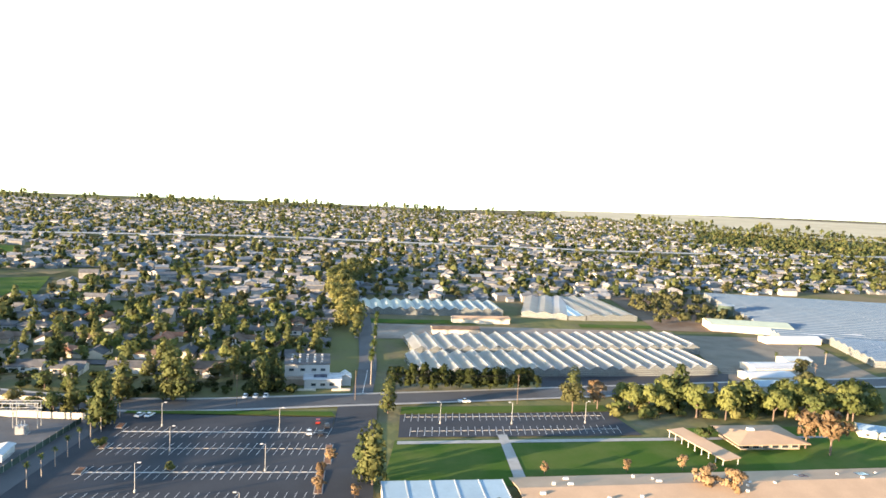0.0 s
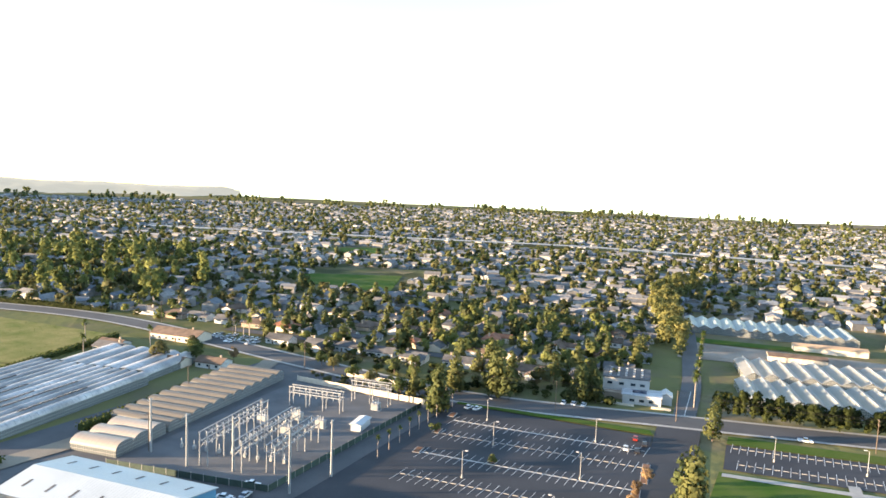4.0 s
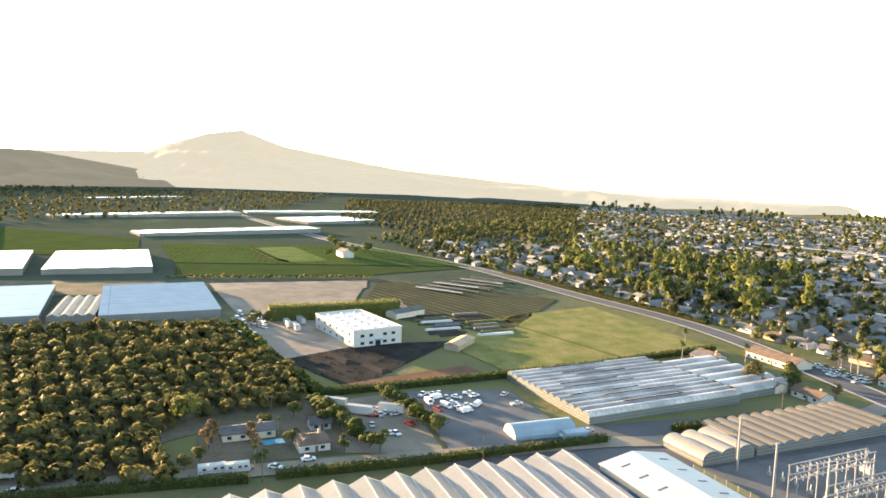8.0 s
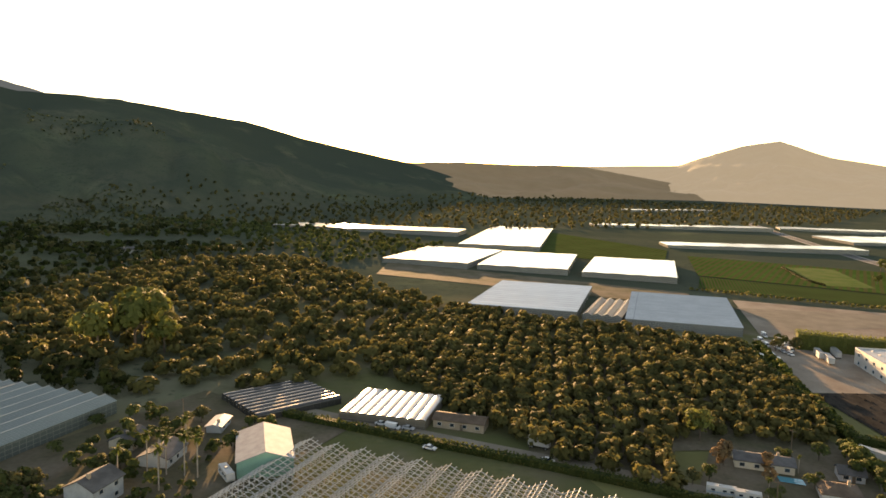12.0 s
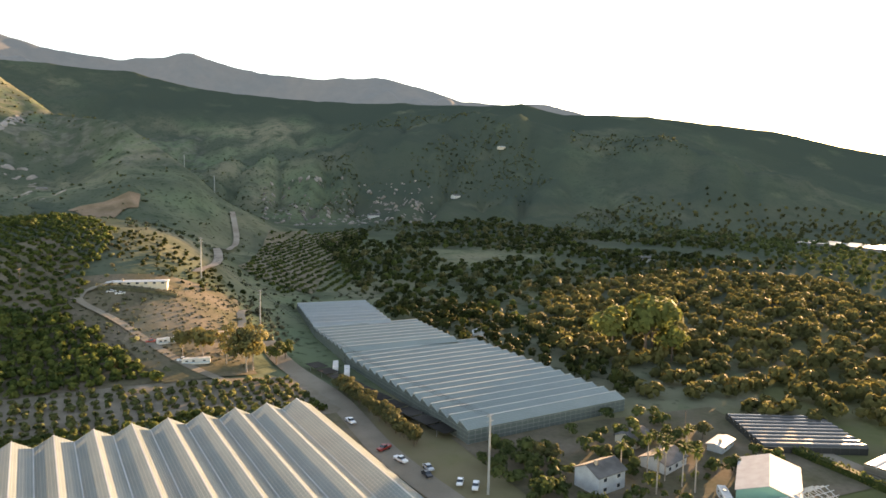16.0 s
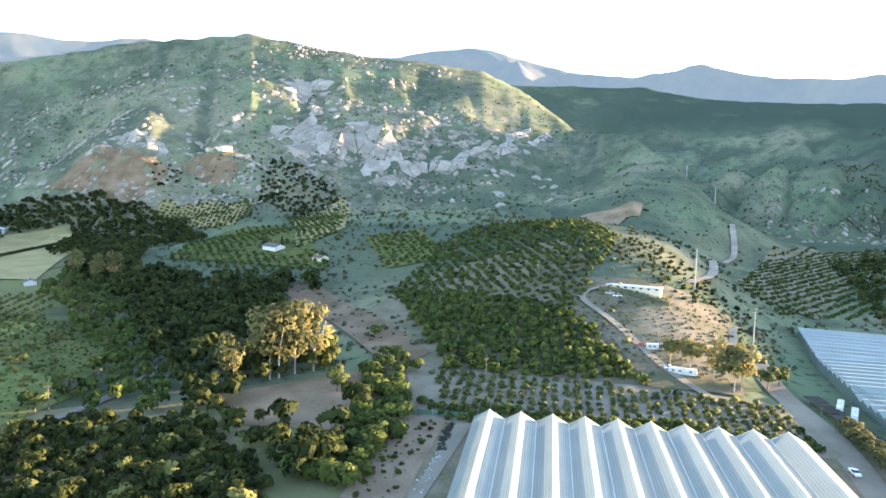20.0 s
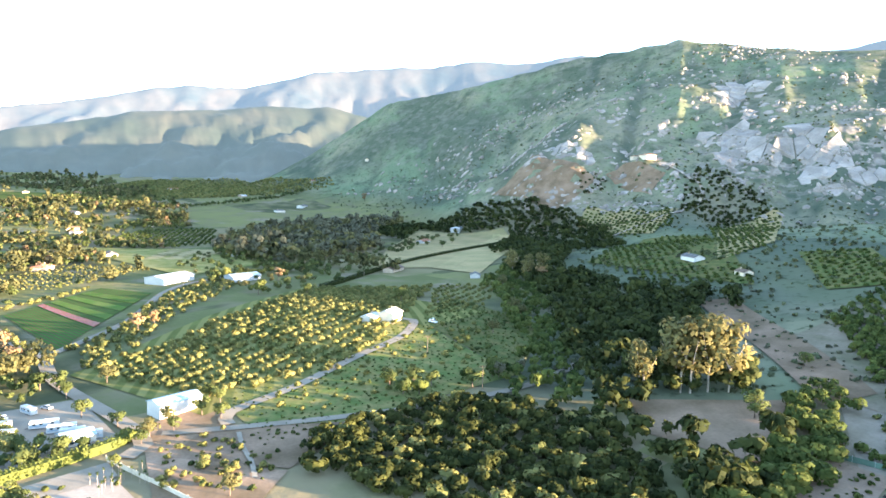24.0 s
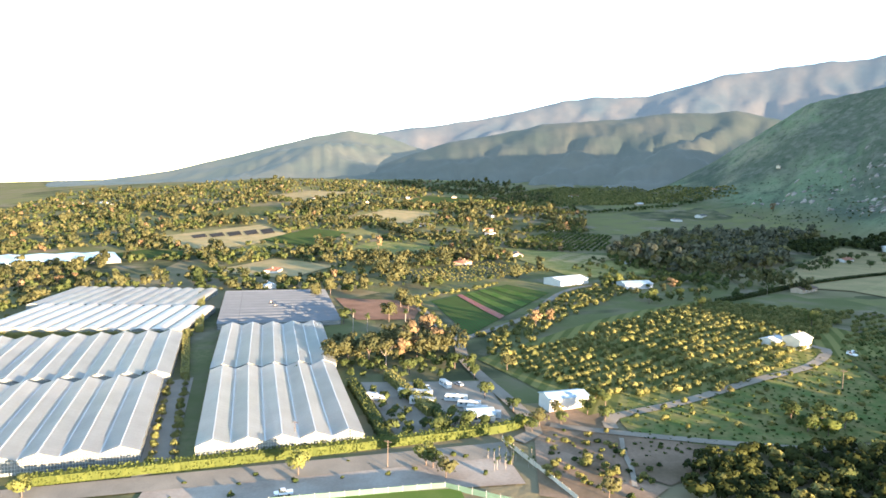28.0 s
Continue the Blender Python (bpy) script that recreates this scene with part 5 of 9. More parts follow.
for q in ([(76, -346), (45, -384), (-6, -393), (14, -318)], [(14, -318), (-6, -393), (-42, -394), (-38, -292)], [(-2, -279), (14, -318), (-36, -318), (-38, -286)]):
    sheet("knoll_slope", q, BRUSH_DIRT, "dry brown brushy slope of the knoll", 0.7, "slope", 6)
for q in ([(106, -274), (152, -352), (68, -342), (84, -272)], [(84, -272), (68, -342), (14, -319), (-3, -280)], [(150, -352), (143, -408), (58, -455), (68, -343)], [(68, -343), (58, -455), (33, -408), (45, -383)]):
    sheet("orchard_soil", q, BRUSH_DIRT, "brown leaf-strewn soil under orchard trees", 0.5, "orchard ground", 6)
TERRACE = rows_material("terrace_grass", (0.18, 0.17, 0.065), (0.135, 0.145, 0.05), 7.6, -62)
sheet("meadow", [(243, -87), (326, -59), (472, -247), (310, -290)], TERRACE, "grassy terraced orchard slope", 0.35, "meadow", 10)
sheet("meadow", [(205, -95), (258, -98), (306, -232), (207, -212)], ROUGH, "rough green grass below the drive", 0.3, "meadow", 10)
sheet("meadow", [(207, -213), (306, -233), (372, -306), (262, -292)], ROUGH, "rough green grass below the orchard", 0.28, "meadow", 10)
road("lane", [(229, -91), (240, -96), (250, -127), (267, -167), (282, -204), (306, -229), (315, -218)], 5.0, LANE, "curving pale gravel drive through the orchard", 0.5, kerbs=False)
road("lane", [(235, -70), (224, -94), (210, -129), (198, -170), (194, -213), (203, -258)], 4.5, LANE, "pale gravel farm track", 0.5)
sheet("dirt_yard", [(205, 66), (305, 84), (311, 72), (212, 56)], LANE, "narrow dusty service lane between greenhouses", 0.3, "yard")
road("footpath", [(220, -91), (207, -87), (196, -85), (184, -81)], 1.6, LANE, "narrow winding dusty path over bare soil", 0.6)
road("lane", [(500, -40), (418, -48), (361, -54), (317, -53), (239, -64), (222, -55)], 6.0, LANE, "pale lane past the storage yard", 0.45)
road("lane", [(370, -61), (420, -107), (520, -160), (560, -210), (600, -330)], 5.0, LANE, "pale lane past the crop field", 0.45)
for q in ([(230, -82), (204, -130), (184, -92), (214, -66)], [(213, -62), (183, -91), (168, -74), (174, -60)]):
    sheet("bare_ground", q, PINK_DIRT, "pinkish bare soil below the grove", 0.34, "clearing")
sheet("bare_ground", [(245, -66), (182, -52), (172, -78), (258, -98)], PINK_DIRT, "pinkish bare ground at the track crossing", 0.3, "clearing")
sheet("crop_field", [(492, -54), (566, -126), (520, -150), (375, -63)], CROPS, "green flower field in strips", 0.3, "field")
for k, (a, b, mt) in enumerate(((0.3, 0.36, "red"), (0.42, 0.5, "g"), (0.58, 0.66, "g"), (0.74, 0.84, "g"))):
    f = lambda p, q, t: (p[0] + (q[0] - p[0]) * t, p[1] + (q[1] - p[1]) * t)
    p0, p1, p2, p3 = (375, -63), (492, -54), (566, -126), (520, -150)
    sheet("flower_strip", [f(p0, p3, a), f(p1, p2, a), f(p1, p2, b), f(p0, p3, b)], RUST if mt == "red" else LAWN, "red flower strip in the field" if mt == "red" else "dark green crop strip in the field", 0.55, "crop strip")
sheet("storage_yard", [(232, -14), (296, -2), (291, -56), (238, -58)], LANE, "dusty caravan storage yard", 0.3, "yard")
sheet("farm_road", [(186, 140), (196, 140), (222, -50), (210, -50)], LANE, "dusty farm road beside the hedge", 0.4, "road")
sheet("playing_field", [(150, 30), (186, 20), (190, -30), (150, -34)], LAWN, "green edge of a ball field", 0.3, "lawn")
sheet("dirt_yard", [(186, 60), (205, 60), (219, -48), (190, -50)], PALE_DIRT, "pale dirt behind the ball field", 0.33, "yard")
sheet("pasture", [(440, -400), (500, -395), (700, -660), (640, -660)], PASTURE, "dry grass pasture", 0.8, "pasture", 12)
EAST_PASTURE = [(538, -354), (671, -463), (824, -626), (695, -673), (653, -651), (483, -418)]
for q in ([(538, -354), (671, -463), (653, -651), (483, -418)], [(671, -463), (824, -626), (695, -673), (653, -651)]):
    sheet("pasture", q, PASTURE, "dry tan grass paddock above the creek wood", 0.8, "pasture", 12)
sheet("field", [(870, -160), (794, -268), (624, -290), (590, -196)], MEADOW, "pale green field in the valley", 0.7, "field", 14)
sheet("pasture", [(994, 268), (1115, 147), (958, 84), (820, 196)], PASTURE, "dry open field", 0.5, "pasture")
sheet("brown_yard", [(510, 16), (430, 0), (428, -36), (492, -48)], RED_DIRT, "brown shaded nursery yard", 0.35, "yard")
sheet("playing_field", [(-367, 474), (-285, 476), (-330, 575), (-407, 523)], LAWN, "green school playing field", 0.35, "lawn")
sheet("playing_field", [(-482, 689), (-453, 734), (-496, 804), (-526, 751)], LAWN, "green playing field", 0.35, "lawn")
road("freeway", [(-900, 760), (-600, 900), (-461, 965), (-269, 1045), (14, 1070), (400, 1130), (900, 1300)], 22.0, CONCRETE, "pale distant freeway on a low embankment", 5.0)

sheet("gravel_yard", [(-513, -24), (-558, 95), (-524, 89), (-450, 9)], LANE, "wide pale truck yard", 0.36, "yard")
sheet("garden", [(-781, 4), (-668, 37), (-680, 76), (-801, 51)], LAWN, "green walled garden of the villa", 0.6, "lawn")
for x, y, w, d in ((-325, 41, 26, 10), (-305, 56, 20, 9), (-318, 30, 16, 8)):
    ob = thing("soil_heap", x, y, 30, "long dark heap of compost", "soil heap", "compost heaps")
    part("compost", hip_roof(w, d, -0.4, 1.7, 0.0), BLACK_SOIL, ob)
for k in range(15):
    ob = thing("shade_row", -530 - 3.6 * (k - 7) + random.uniform(-8, 8), 172 + 4.2 * (k - 7) + random.uniform(-6, 6), 41, "long low white-roofed shade structure over nursery plants" if k % 5 == 0 else "long low shade structure over nursery plants", "shade structure", "nursery rows")
    l = random.uniform(30, 52)
    part("cover", Geo().box(0, 0, 1.5, l, 2.6, 0.25), WHITE if k % 5 == 0 else GREY_ROOF, ob)
    part("plant_row", Geo().box(0, 0, -0.4, l - 1, 2.2, 1.3), ROUGH, ob)
sheet("orchard_soil", [(578, -690), (606, -746), (480, -768), (440, -655)], PASTURE, "pale soil under orchard rows", 0.9, "orchard ground", 10)
sheet("orchard_soil", [(389, -480), (440, -638), (360, -632), (221, -448)], ROUGH, "pale soil under orchard rows", 0.9, "orchard ground", 10)
sheet("orchard_soil", [(228, -525), (184, -536), (128, -448), (173, -441)], ROUGH, "pale soil under orchard rows", 0.9, "orchard ground", 8)
sheet("orchard_soil", [(400, -718), (386, -840), (262, -560), (277, -498)], PASTURE, "pale soil under orchard rows", 0.9, "orchard ground", 10)
sheet("orchard_soil", [(-60, -560), (-125, -827), (-264, -930), (-100, -470)], BRUSH_DIRT, "brown soil under orchard rows", 0.9, "orchard ground", 12)
sheet("farmyard", [(-96, -128), (-90, -204), (-196, -198), (-190, -128)], BRUSH_DIRT, "dark trodden earth round the farm houses", 0.22, "yard")
# Emission on the dry bluff paints the haze that pales it.
sheet("backdrop", [(300, 2120), (1500, 1650), (2500, 3200), (560, 3300)], haze_glow_slopes("bluff_haze_glow", (0.2, 0.17, 0.1), (0.26, 0.22, 0.14), (0.06, 0.053, 0.042)), "dry tan bluff above the sea with painted haze glow", 2.5, "bluff", 16)
sheet("orchard_floor", [(-204, -66), (-398, -110), (-398, -12), (-262, 22)], BRUSH_DIRT, "brown leaf-strewn orchard floor", 0.24, "orchard ground")
sheet("orchard_floor", [(-196, -24), (-204, -68), (-266, -80), (-262, -28)], BRUSH_DIRT, "brown leaf-strewn orchard floor", 0.22, "orchard ground")
sheet("dirt_yard", [(152, 474), (228, 482), (242, 640), (152, 632)], DIRT, "trodden earth between the glasshouses", 0.28, "yard")
sheet("concrete_strip", [(56, -165), (56.5, -228), (62, -228), (60, -165)], LANE, "pale dusty concrete strip beside the greenhouse", 0.4, "hardstanding")
sheet("bare_ground", [(100, -276), (72, -223), (86, -221), (116, -262)], BRUSH_DIRT, "shaded soil under the trees beside the orchard", 0.24, "clearing")
sheet("weed_strip", [(-46, 448), (24, 462), (24, 474), (-50, 462)], LAWN, "bright green weed strip between sheds", 0.4, "grass")
sheet("weed_strip", [(98, 470), (150, 478), (152, 490), (98, 482)], LAWN, "bright green weed strip between sheds", 0.4, "grass")
sheet("dirt_yard", [(-50, 400), (160, 440), (160, 470), (-54, 446)], PALE_DIRT, "pale dirt yard between greenhouses", 0.32, "yard")
sheet("dirt_yard", [(150, 330), (240, 350), (250, 470), (160, 460)], LANE, "dusty lorry yard between greenhouses", 0.3, "yard")

PINK = "pinkish bare soil patch on the hillside"
sheet("bare_slope", [(790, -740), (770, -806), (640, -806), (640, -720)], PINK_DIRT, PINK, 1.2, "bare slope", 14)
sheet("bare_slope", [(640, -824), (628, -862), (556, -850), (548, -800)], PINK_DIRT, PINK, 1.2, "bare slope", 12)
sheet("bare_slope", [(78, -765), (12, -785), (14, -752), (40, -725)], PINK_DIRT, "brown scar on the green slope", 1.4, "bare slope", 10)
road("track", [(-22, -408), (-38, -470), (-52, -640), (-78, -738), (-84, -830)], 6.0, PALE_DIRT, "pale dirt track climbing the slope", 1.6)
road("track", [(510, -640), (470, -720), (470, -800), (520, -850), (575, -862)], 4.5, PALE_DIRT, "pale dirt track to the villa", 1.5)
for k in range(5):
    t = k / 5
    sheet("seed_bed", [(989 + 66 * t, 230 - 108 * t), (1008 + 66 * t, 215 - 108 * t), (973 + 44 * t, 204 - 108 * t), (957 + 44 * t, 218 - 108 * t)], BLACK_SOIL, "dark seed bed in a dry field", 0.9, "field")

# ---------- greenhouses ----------
greenhouse((-10, 321), (148, 356), 35, 20, 3.6, 2.2, FILM, "white greenhouse with a row of bright gabled spans", group="white greenhouses")
greenhouse((-13.5, 367), (156, 405), 34, 20, 3.6, 2.2, FILM, "white greenhouse with a row of bright gabled spans", group="white greenhouses")
greenhouse((-56, 480), (46, 497), 34, 13, 4.2, 2.0, FILM_GREY, "pale grey glass greenhouse with many gables")
greenhouse((60, 502), (93, 497), 78, 3, 3.6, 1.6, FILM, "white low greenhouse beside a dark roof")
greenhouse((94, 497.5), (107, 499), 78, 2, 3.2, 0.6, SOLAR, "low building with a dark blue roof")
greenhouse((108, 499), (147, 507), 80, 3, 3.6, 1.6, FILM, "white low greenhouse beside a dark roof")
greenhouse((232, 462), (246, 640), 260, 26, 4.5, 1.6, BLUE_GLASS, "vast glasshouse with a blue-grey roof", side=-1)
greenhouse((255, 395), (262, 455), 180, 7, 4.5, 1.2, BLUE_GLASS, "low blue-grey glasshouse beside sheds", side=-1)
greenhouse((-168, -130), (-176, -20), 52, 12, 4.4, 2.1, FILM_GREY, "greenhouse stripped to its steel frame", frame_only=True, side=-1)
greenhouse((-176.5, -18), (-187, 98), 52, 13, 4.4, 2.1, FILM, "long white film greenhouse with arched ridges", side=-1)
greenhouse((55, -222), (-50, -237), 90, 10, 4.8, 3.0, PALE_GLASS, "pale glass greenhouse with steep white-edged gables", side=-1)
greenhouse((-93, -197), (-79, -300), 70, 16, 4.2, 1.7, GREEN_GLASS, "weathered greenish glass greenhouse", GREEN_SIDE, side=-1, saw=True)
greenhouse((-79, -301), (-76, -352), 58, 8, 4.2, 1.7, GREEN_GLASS, "weathered greenish glass greenhouse", GREEN_SIDE, side=-1, saw=True)
greenhouse((-76, -353), (-80, -420), 42, 8, 4.0, 1.5, FILM_GREY, "pale blue-grey shade greenhouse", GREEN_SIDE, side=-1, sink=4.0)
greenhouse((216, 50), (224, -3), 86, 5, 5.0, 2.0, FILM, "white film greenhouse with glazed gable ends", side=1, group="white greenhouses")
greenhouse((306, 64), (313, 9), 86, 5, 5.0, 2.0, FILM, "white film greenhouse with glazed gable ends", side=1, group="white greenhouses")
greenhouse((196, 190), (218, 67), 80, 11, 5.0, 2.0, FILM, "white film greenhouse with glazed gable ends", side=1, group="white greenhouses")
greenhouse((282, 204), (304, 80), 80, 11, 5.0, 2.0, FILM, "white film greenhouse with glazed gable ends", side=1, group="white greenhouses")
greenhouse((409, 81), (520, 96), 72, 12, 4.0, 1.4, STRIPED_FILM, "low white greenhouse with shallow ridges", side=-1)
greenhouse((400, 208), (393, 97), 70, 12, 3.6, 1.8, BEIGE_FILM, "dusty cream film greenhouse", side=1, curved=True)
greenhouse((472, 214), (465, 110), 70, 12, 3.6, 1.8, FILM, "white film tunnel greenhouse", side=1, curved=True)
worn = greenhouse((-223, 122), (-282, 112), 78, 13, 2.6, 1.7, WORN_FILM, "worn white tunnel greenhouse with open roof vents", side=-1, curved=True)
random.seed(17)
for i in range(1, 13):
    x, run, y = 59.84 / 13 * (i + 0.5) + 0.75, random.uniform(16, 44), random.uniform(4, 26)
    part("gutter", Geo().box(59.84 / 13 * i, -39, 2.45, 0.5, 78, 0.25), WHITE, worn)
    if i % 3 == 2:
        continue
    # Solid dark strip on the roof imitates the shade inside an open vent.
    part("vent_opening", Geo().box(x - 0.75, -y - run / 2, 4.1, 0.9, run, 0.32), DARK, worn, "long dark strip for the shaded gap between film sheets")
    for k in range(int(run / 2.2)):
        part("vent_flap", Geo().slab([(x - 1.5, -y - 2.2 * k - 1.3, 4.8), (x - 0.5, -y - 2.2 * k - 1.3, 4.45), (x - 0.5, -y - 2.2 * k, 4.45), (x - 1.5, -y - 2.2 * k, 4.8)], 0.05), WHITE, worn)
greenhouse((-240, 202), (-288, 192), 34, 6, 2.6, 2.0, WORN_FILM, "worn grey tunnel greenhouse", side=-1, curved=True)
greenhouse((-182, 141), (-186, 164), 18, 3, 2.6, 2.2, BEIGE_FILM, "cream plastic tunnel greenhouse", side=1, curved=True)
greenhouse((-186, 165), (-196, 238), 26, 12, 2.4, 2.0, SHADE_NET, "brown shade-net tunnel greenhouse", side=1, curved=True)
greenhouse((-398, -176), (-504.6, -193.2), 68.9, 14, 4.0, 0.5, FAR_FILM, "pale glasshouse beside the orchard", side=-1)
greenhouse((-411, -79), (-514.7, -95.2), 64.8, 24, 4.0, 0.7, SHINY_STRIPES, "pale ribbed-roof greenhouse beside the orchard", side=-1)
greenhouse((-414, -106), (-416, -82), 60, 4, 3.4, 1.6, FILM, "small white film greenhouse between glasshouses", side=1)
for a, b, dd in (((-552, -333), (-562, -250), 125), ((-568, -243), (-584, -164), 125), ((-586, -152), (-598, -74), 125)):
    greenhouse(a, b, dd, 4, 5.0, 0.4, FAR_FILM, "far flat white greenhouse in the fields", side=1, group="far greenhouses")
for a, b, dd, n in (((-715, -330), (-738, -240), 300, 6), ((-892, -124), (-985, 100), 45, 10), ((-1150, -280), (-1290, -10), 40, 10), ((-1690, -330), (-1860, -150), 40, 8), ((-1130, 95), (-1190, 215), 110, 6), ((-1360, 0), (-1400, 260), 50, 8), ((-760, -640), (-820, -380), 60, 8)):
    greenhouse(a, b, dd, n // 2, 5.0, 0.4, FAR_FILM, "far flat white greenhouse in the fields", side=1, group="far greenhouses")
greenhouse((-180, -158), (-192, -186), 34, 9, 2.0, 0.9, BLACK_FILM, "row of low glossy black plastic tunnels", BLACK_FILM, side=-1, curved=True)
greenhouse((-197, -136), (-204, -105), 28, 9, 3.2, 0.45, SILVER_FILM, "white shade house with a shiny ribbed roof", SHADE_NET, side=1, curved=True)
greenhouse((690, 345), (735, 240), 70, 4, 4.0, 1.2, RIBBED, "far pale greenhouse roof", side=1)

# ---------- large buildings ----------
ob = thing("warehouse", -154, 116.5, 7.2, "long low industrial building with pale ribbed roof and blue walls", "warehouse")
part("wall", gable_walls(50, 24, 6.6, 2.2, True, 1.5), BLUE, ob, "blue metal wall")
for g in roof_pair(50, 24, 6.6, 2.2, 0.5):
    part("roof", g, RIBBED, ob)
for i in range(6):
    for s in (-1, 1):
        x, ya, yb = -20 + 8 * i, 5.4 * s, 8.6 * s
        za, zb = 8.85 - 2.2 * 5.4 / 12, 8.85 - 2.2 * 8.6 / 12
        q = [(x, ya, za), (x + 0.8, ya, za), (x + 0.8, yb, zb), (x, yb, zb)]
        part("skylight", Geo().slab(q if s > 0 else q[::-1], 0.04), GREY_ROOF, ob, "dark narrow skylight strip")
for x in (-14, 6):
    wall_box(ob, "roller_door", x, -12.05, 0, 4.5, 4.2, -90, WHITE)
part("wall_band", Geo().box(0, -12.05, 4.6, 50, 0.12, 1.6), CREAM, ob, "cream upper wall band")

ob = thing("warehouse", -371, 58, 17, "white two-storey warehouse with a flat white roof and blue-framed windows", "warehouse")
part("wall", Geo().box(0, 0, -1.5, 50, 28, 9.8), WHITE, ob)
part("roof", Geo().box(0, 0, 8.3, 49, 27, 0.15), WHITE_ROOF, ob)
for s, (x, y, w, d) in enumerate(((0, -13.9, 50.2, 0.4), (0, 13.9, 50.2, 0.4), (-24.9, 0, 0.4, 27), (24.9, 0, 0.4, 27))):
    part("parapet", Geo().box(x, y, 8.2, w, d, 0.8), WHITE, ob)
for i in range(6):
    for j in range(3):
        part("skylight", hip_roof(2.6, 1.6, 8.5, 0.5, 0.0), WHITE, ob).location = (-20 + 8 * i, -8 + 8 * j, 0)
for z in (1.0, 4.9):
    for y in (-9, -4, 4, 9):
        window_part(ob, 25.0, y, z, 2.2, 1.6, 0, BLUE)
    for x in (-20, -12, -4, 4, 12, 20):
        window_part(ob, x, -14.0, z + 0.6, 1.6, 1.4, -90, BLUE)
wall_box(ob, "entrance", 25.05, 0, 0, 3.0, 3.0, 0, GLASS, label="glazed entrance door")
part("canopy", Geo().box(26.0, 0, 3.1, 2.0, 4.5, 0.2), BLUE, ob)

ob = thing("quonset_hut", -218, 100, 94, "pale arched metal hut", "shed")
arc = [(5.0 * math.cos(math.pi * k / 10), 4.6 * math.sin(math.pi * k / 10)) for k in range(11)]
g = Geo()
for (ya, za), (yb, zb) in zip(arc, arc[1:]):
    g.face([(-12, ya, za), (12, ya, za), (12, yb, zb), (-12, yb, zb)])
part("shell", g, BLUE_ROOF, ob)
for x in (-12, 12):
    part("end_wall", Geo().face([(x, y, z) for y, z in arc]), CREAM, ob)
part("lean_to", Geo().box(10, -7, -0.5, 9, 4, 3.2), BLUE_ROOF, ob)
wall_box(ob, "door", -12.06, 0, 0, 3, 3, 180, WHITE)

# white club building beside the street
ob = thing("white_building", -56, 306, 10, "white two-storey building with a flat grey roof and terrace", "building")
part("wall", Geo().box(-3, 8, -1, 20, 18, 9.5), WHITE, ob)
part("flat_roof", Geo().box(-3, 8, 8.5, 20.6, 18.6, 0.4), GREY_ROOF, ob, "grey flat roof with vents")
for i in range(5):
    for j in range(4):
        part("roof_vent", Geo().box(-10 + 3.4 * i, 2 + 4 * j, 8.9, 1.0, 0.8, 0.5), WHITE, ob)
part("lower_wall", Geo().box(4, -5, -1, 16, 10, 5.0), WHITE, ob)
part("lower_roof", Geo().box(4, -5, 4.0, 17, 11, 0.3), WHITE_ROOF, ob)
part("roof_panel", Geo().box(3, -5, 4.35, 6, 4.5, 0.15), SOLAR, ob, "dark roof panel")
part("porch_wall", Geo().box(-8, -3, -1, 8, 4, 4.0), TAN, ob)
for g in roof_pair(5, 7, 3.8, 1.6, 0.4, 0.2, False):
    g.v = [(a + 14, b - 2, c) for a, b, c in g.v]
    part("porch_roof", g, WHITE_ROOF, ob)
part("porch_room", gable_walls(5, 7, 3.8, 1.6, False), WHITE, ob).location = (14, -2, 0)
for x in (-10, -5, 0, 4):
    window_part(ob, x, -1.0, 5.4, 2.2, 1.4, -90)
for x in (0, 4, 8):
    window_part(ob, x, -10.0, 1.2, 2.2, 1.4, -90)
part("planter", Geo().box(-6, -13, -0.5, 14, 1.2, 1.4), CREAM, ob)
part("planter", Geo().box(12, -13, -0.5, 8, 1.2, 1.4), CREAM, ob)

# portable classrooms
for k in range(5):
    ob = thing("portable_classroom", -10.6 + 7.32 * k, 190.0 + 1.15 * k, 9, "portable classroom with a blue-grey metal roof and cream walls", "classroom", "portable classrooms")
    part("wall", Geo().box(0, 0, -0.6, 7.1, 12, 3.4), CREAM, ob)
    part("roof", Geo().slab([(-3.6, -6.4, 2.9), (3.6, -6.4, 2.9), (3.6, 6.4, 3.5), (-3.6, 6.4, 3.5)], 0.25, [(0, 0), (0, 7.2), (12.8, 7.2), (12.8, 0)]), BLUE_ROOF, ob)
    for s in (-1, 1):
        part("roof_edge", Geo().slab([(s * 3.6 - 0.12, -6.4, 3.0), (s * 3.6 + 0.12, -6.4, 3.0), (s * 3.6 + 0.12, 6.4, 3.62), (s * 3.6 - 0.12, 6.4, 3.62)], 0.2), WHITE, ob)
    window_part(ob, -1.6, -6.0, 0.9, 1.8, 1.2, -90)
    wall_box(ob, "door", 1.6, -6.03, -0.2, 1.0, 2.1, -90, RUST)
    part("air_conditioner", Geo().box(0, 6.3, 0.6, 1.1, 0.7, 1.8), STEEL, ob)

# school wing with a broad tan roof
ob = thing("school_building", 94, 206, 9.5, "long low school wing with a broad tan roof and roof vents", "school building")
part("wall", Geo().box(0, 0, -1.0, 134, 18, 4.4), TAN, ob)
for g in roof_pair(136, 18, 3.5, 1.3, 1.6, 0.3):
    part("roof", g, TAN_ROOF, ob)
random.seed(4)
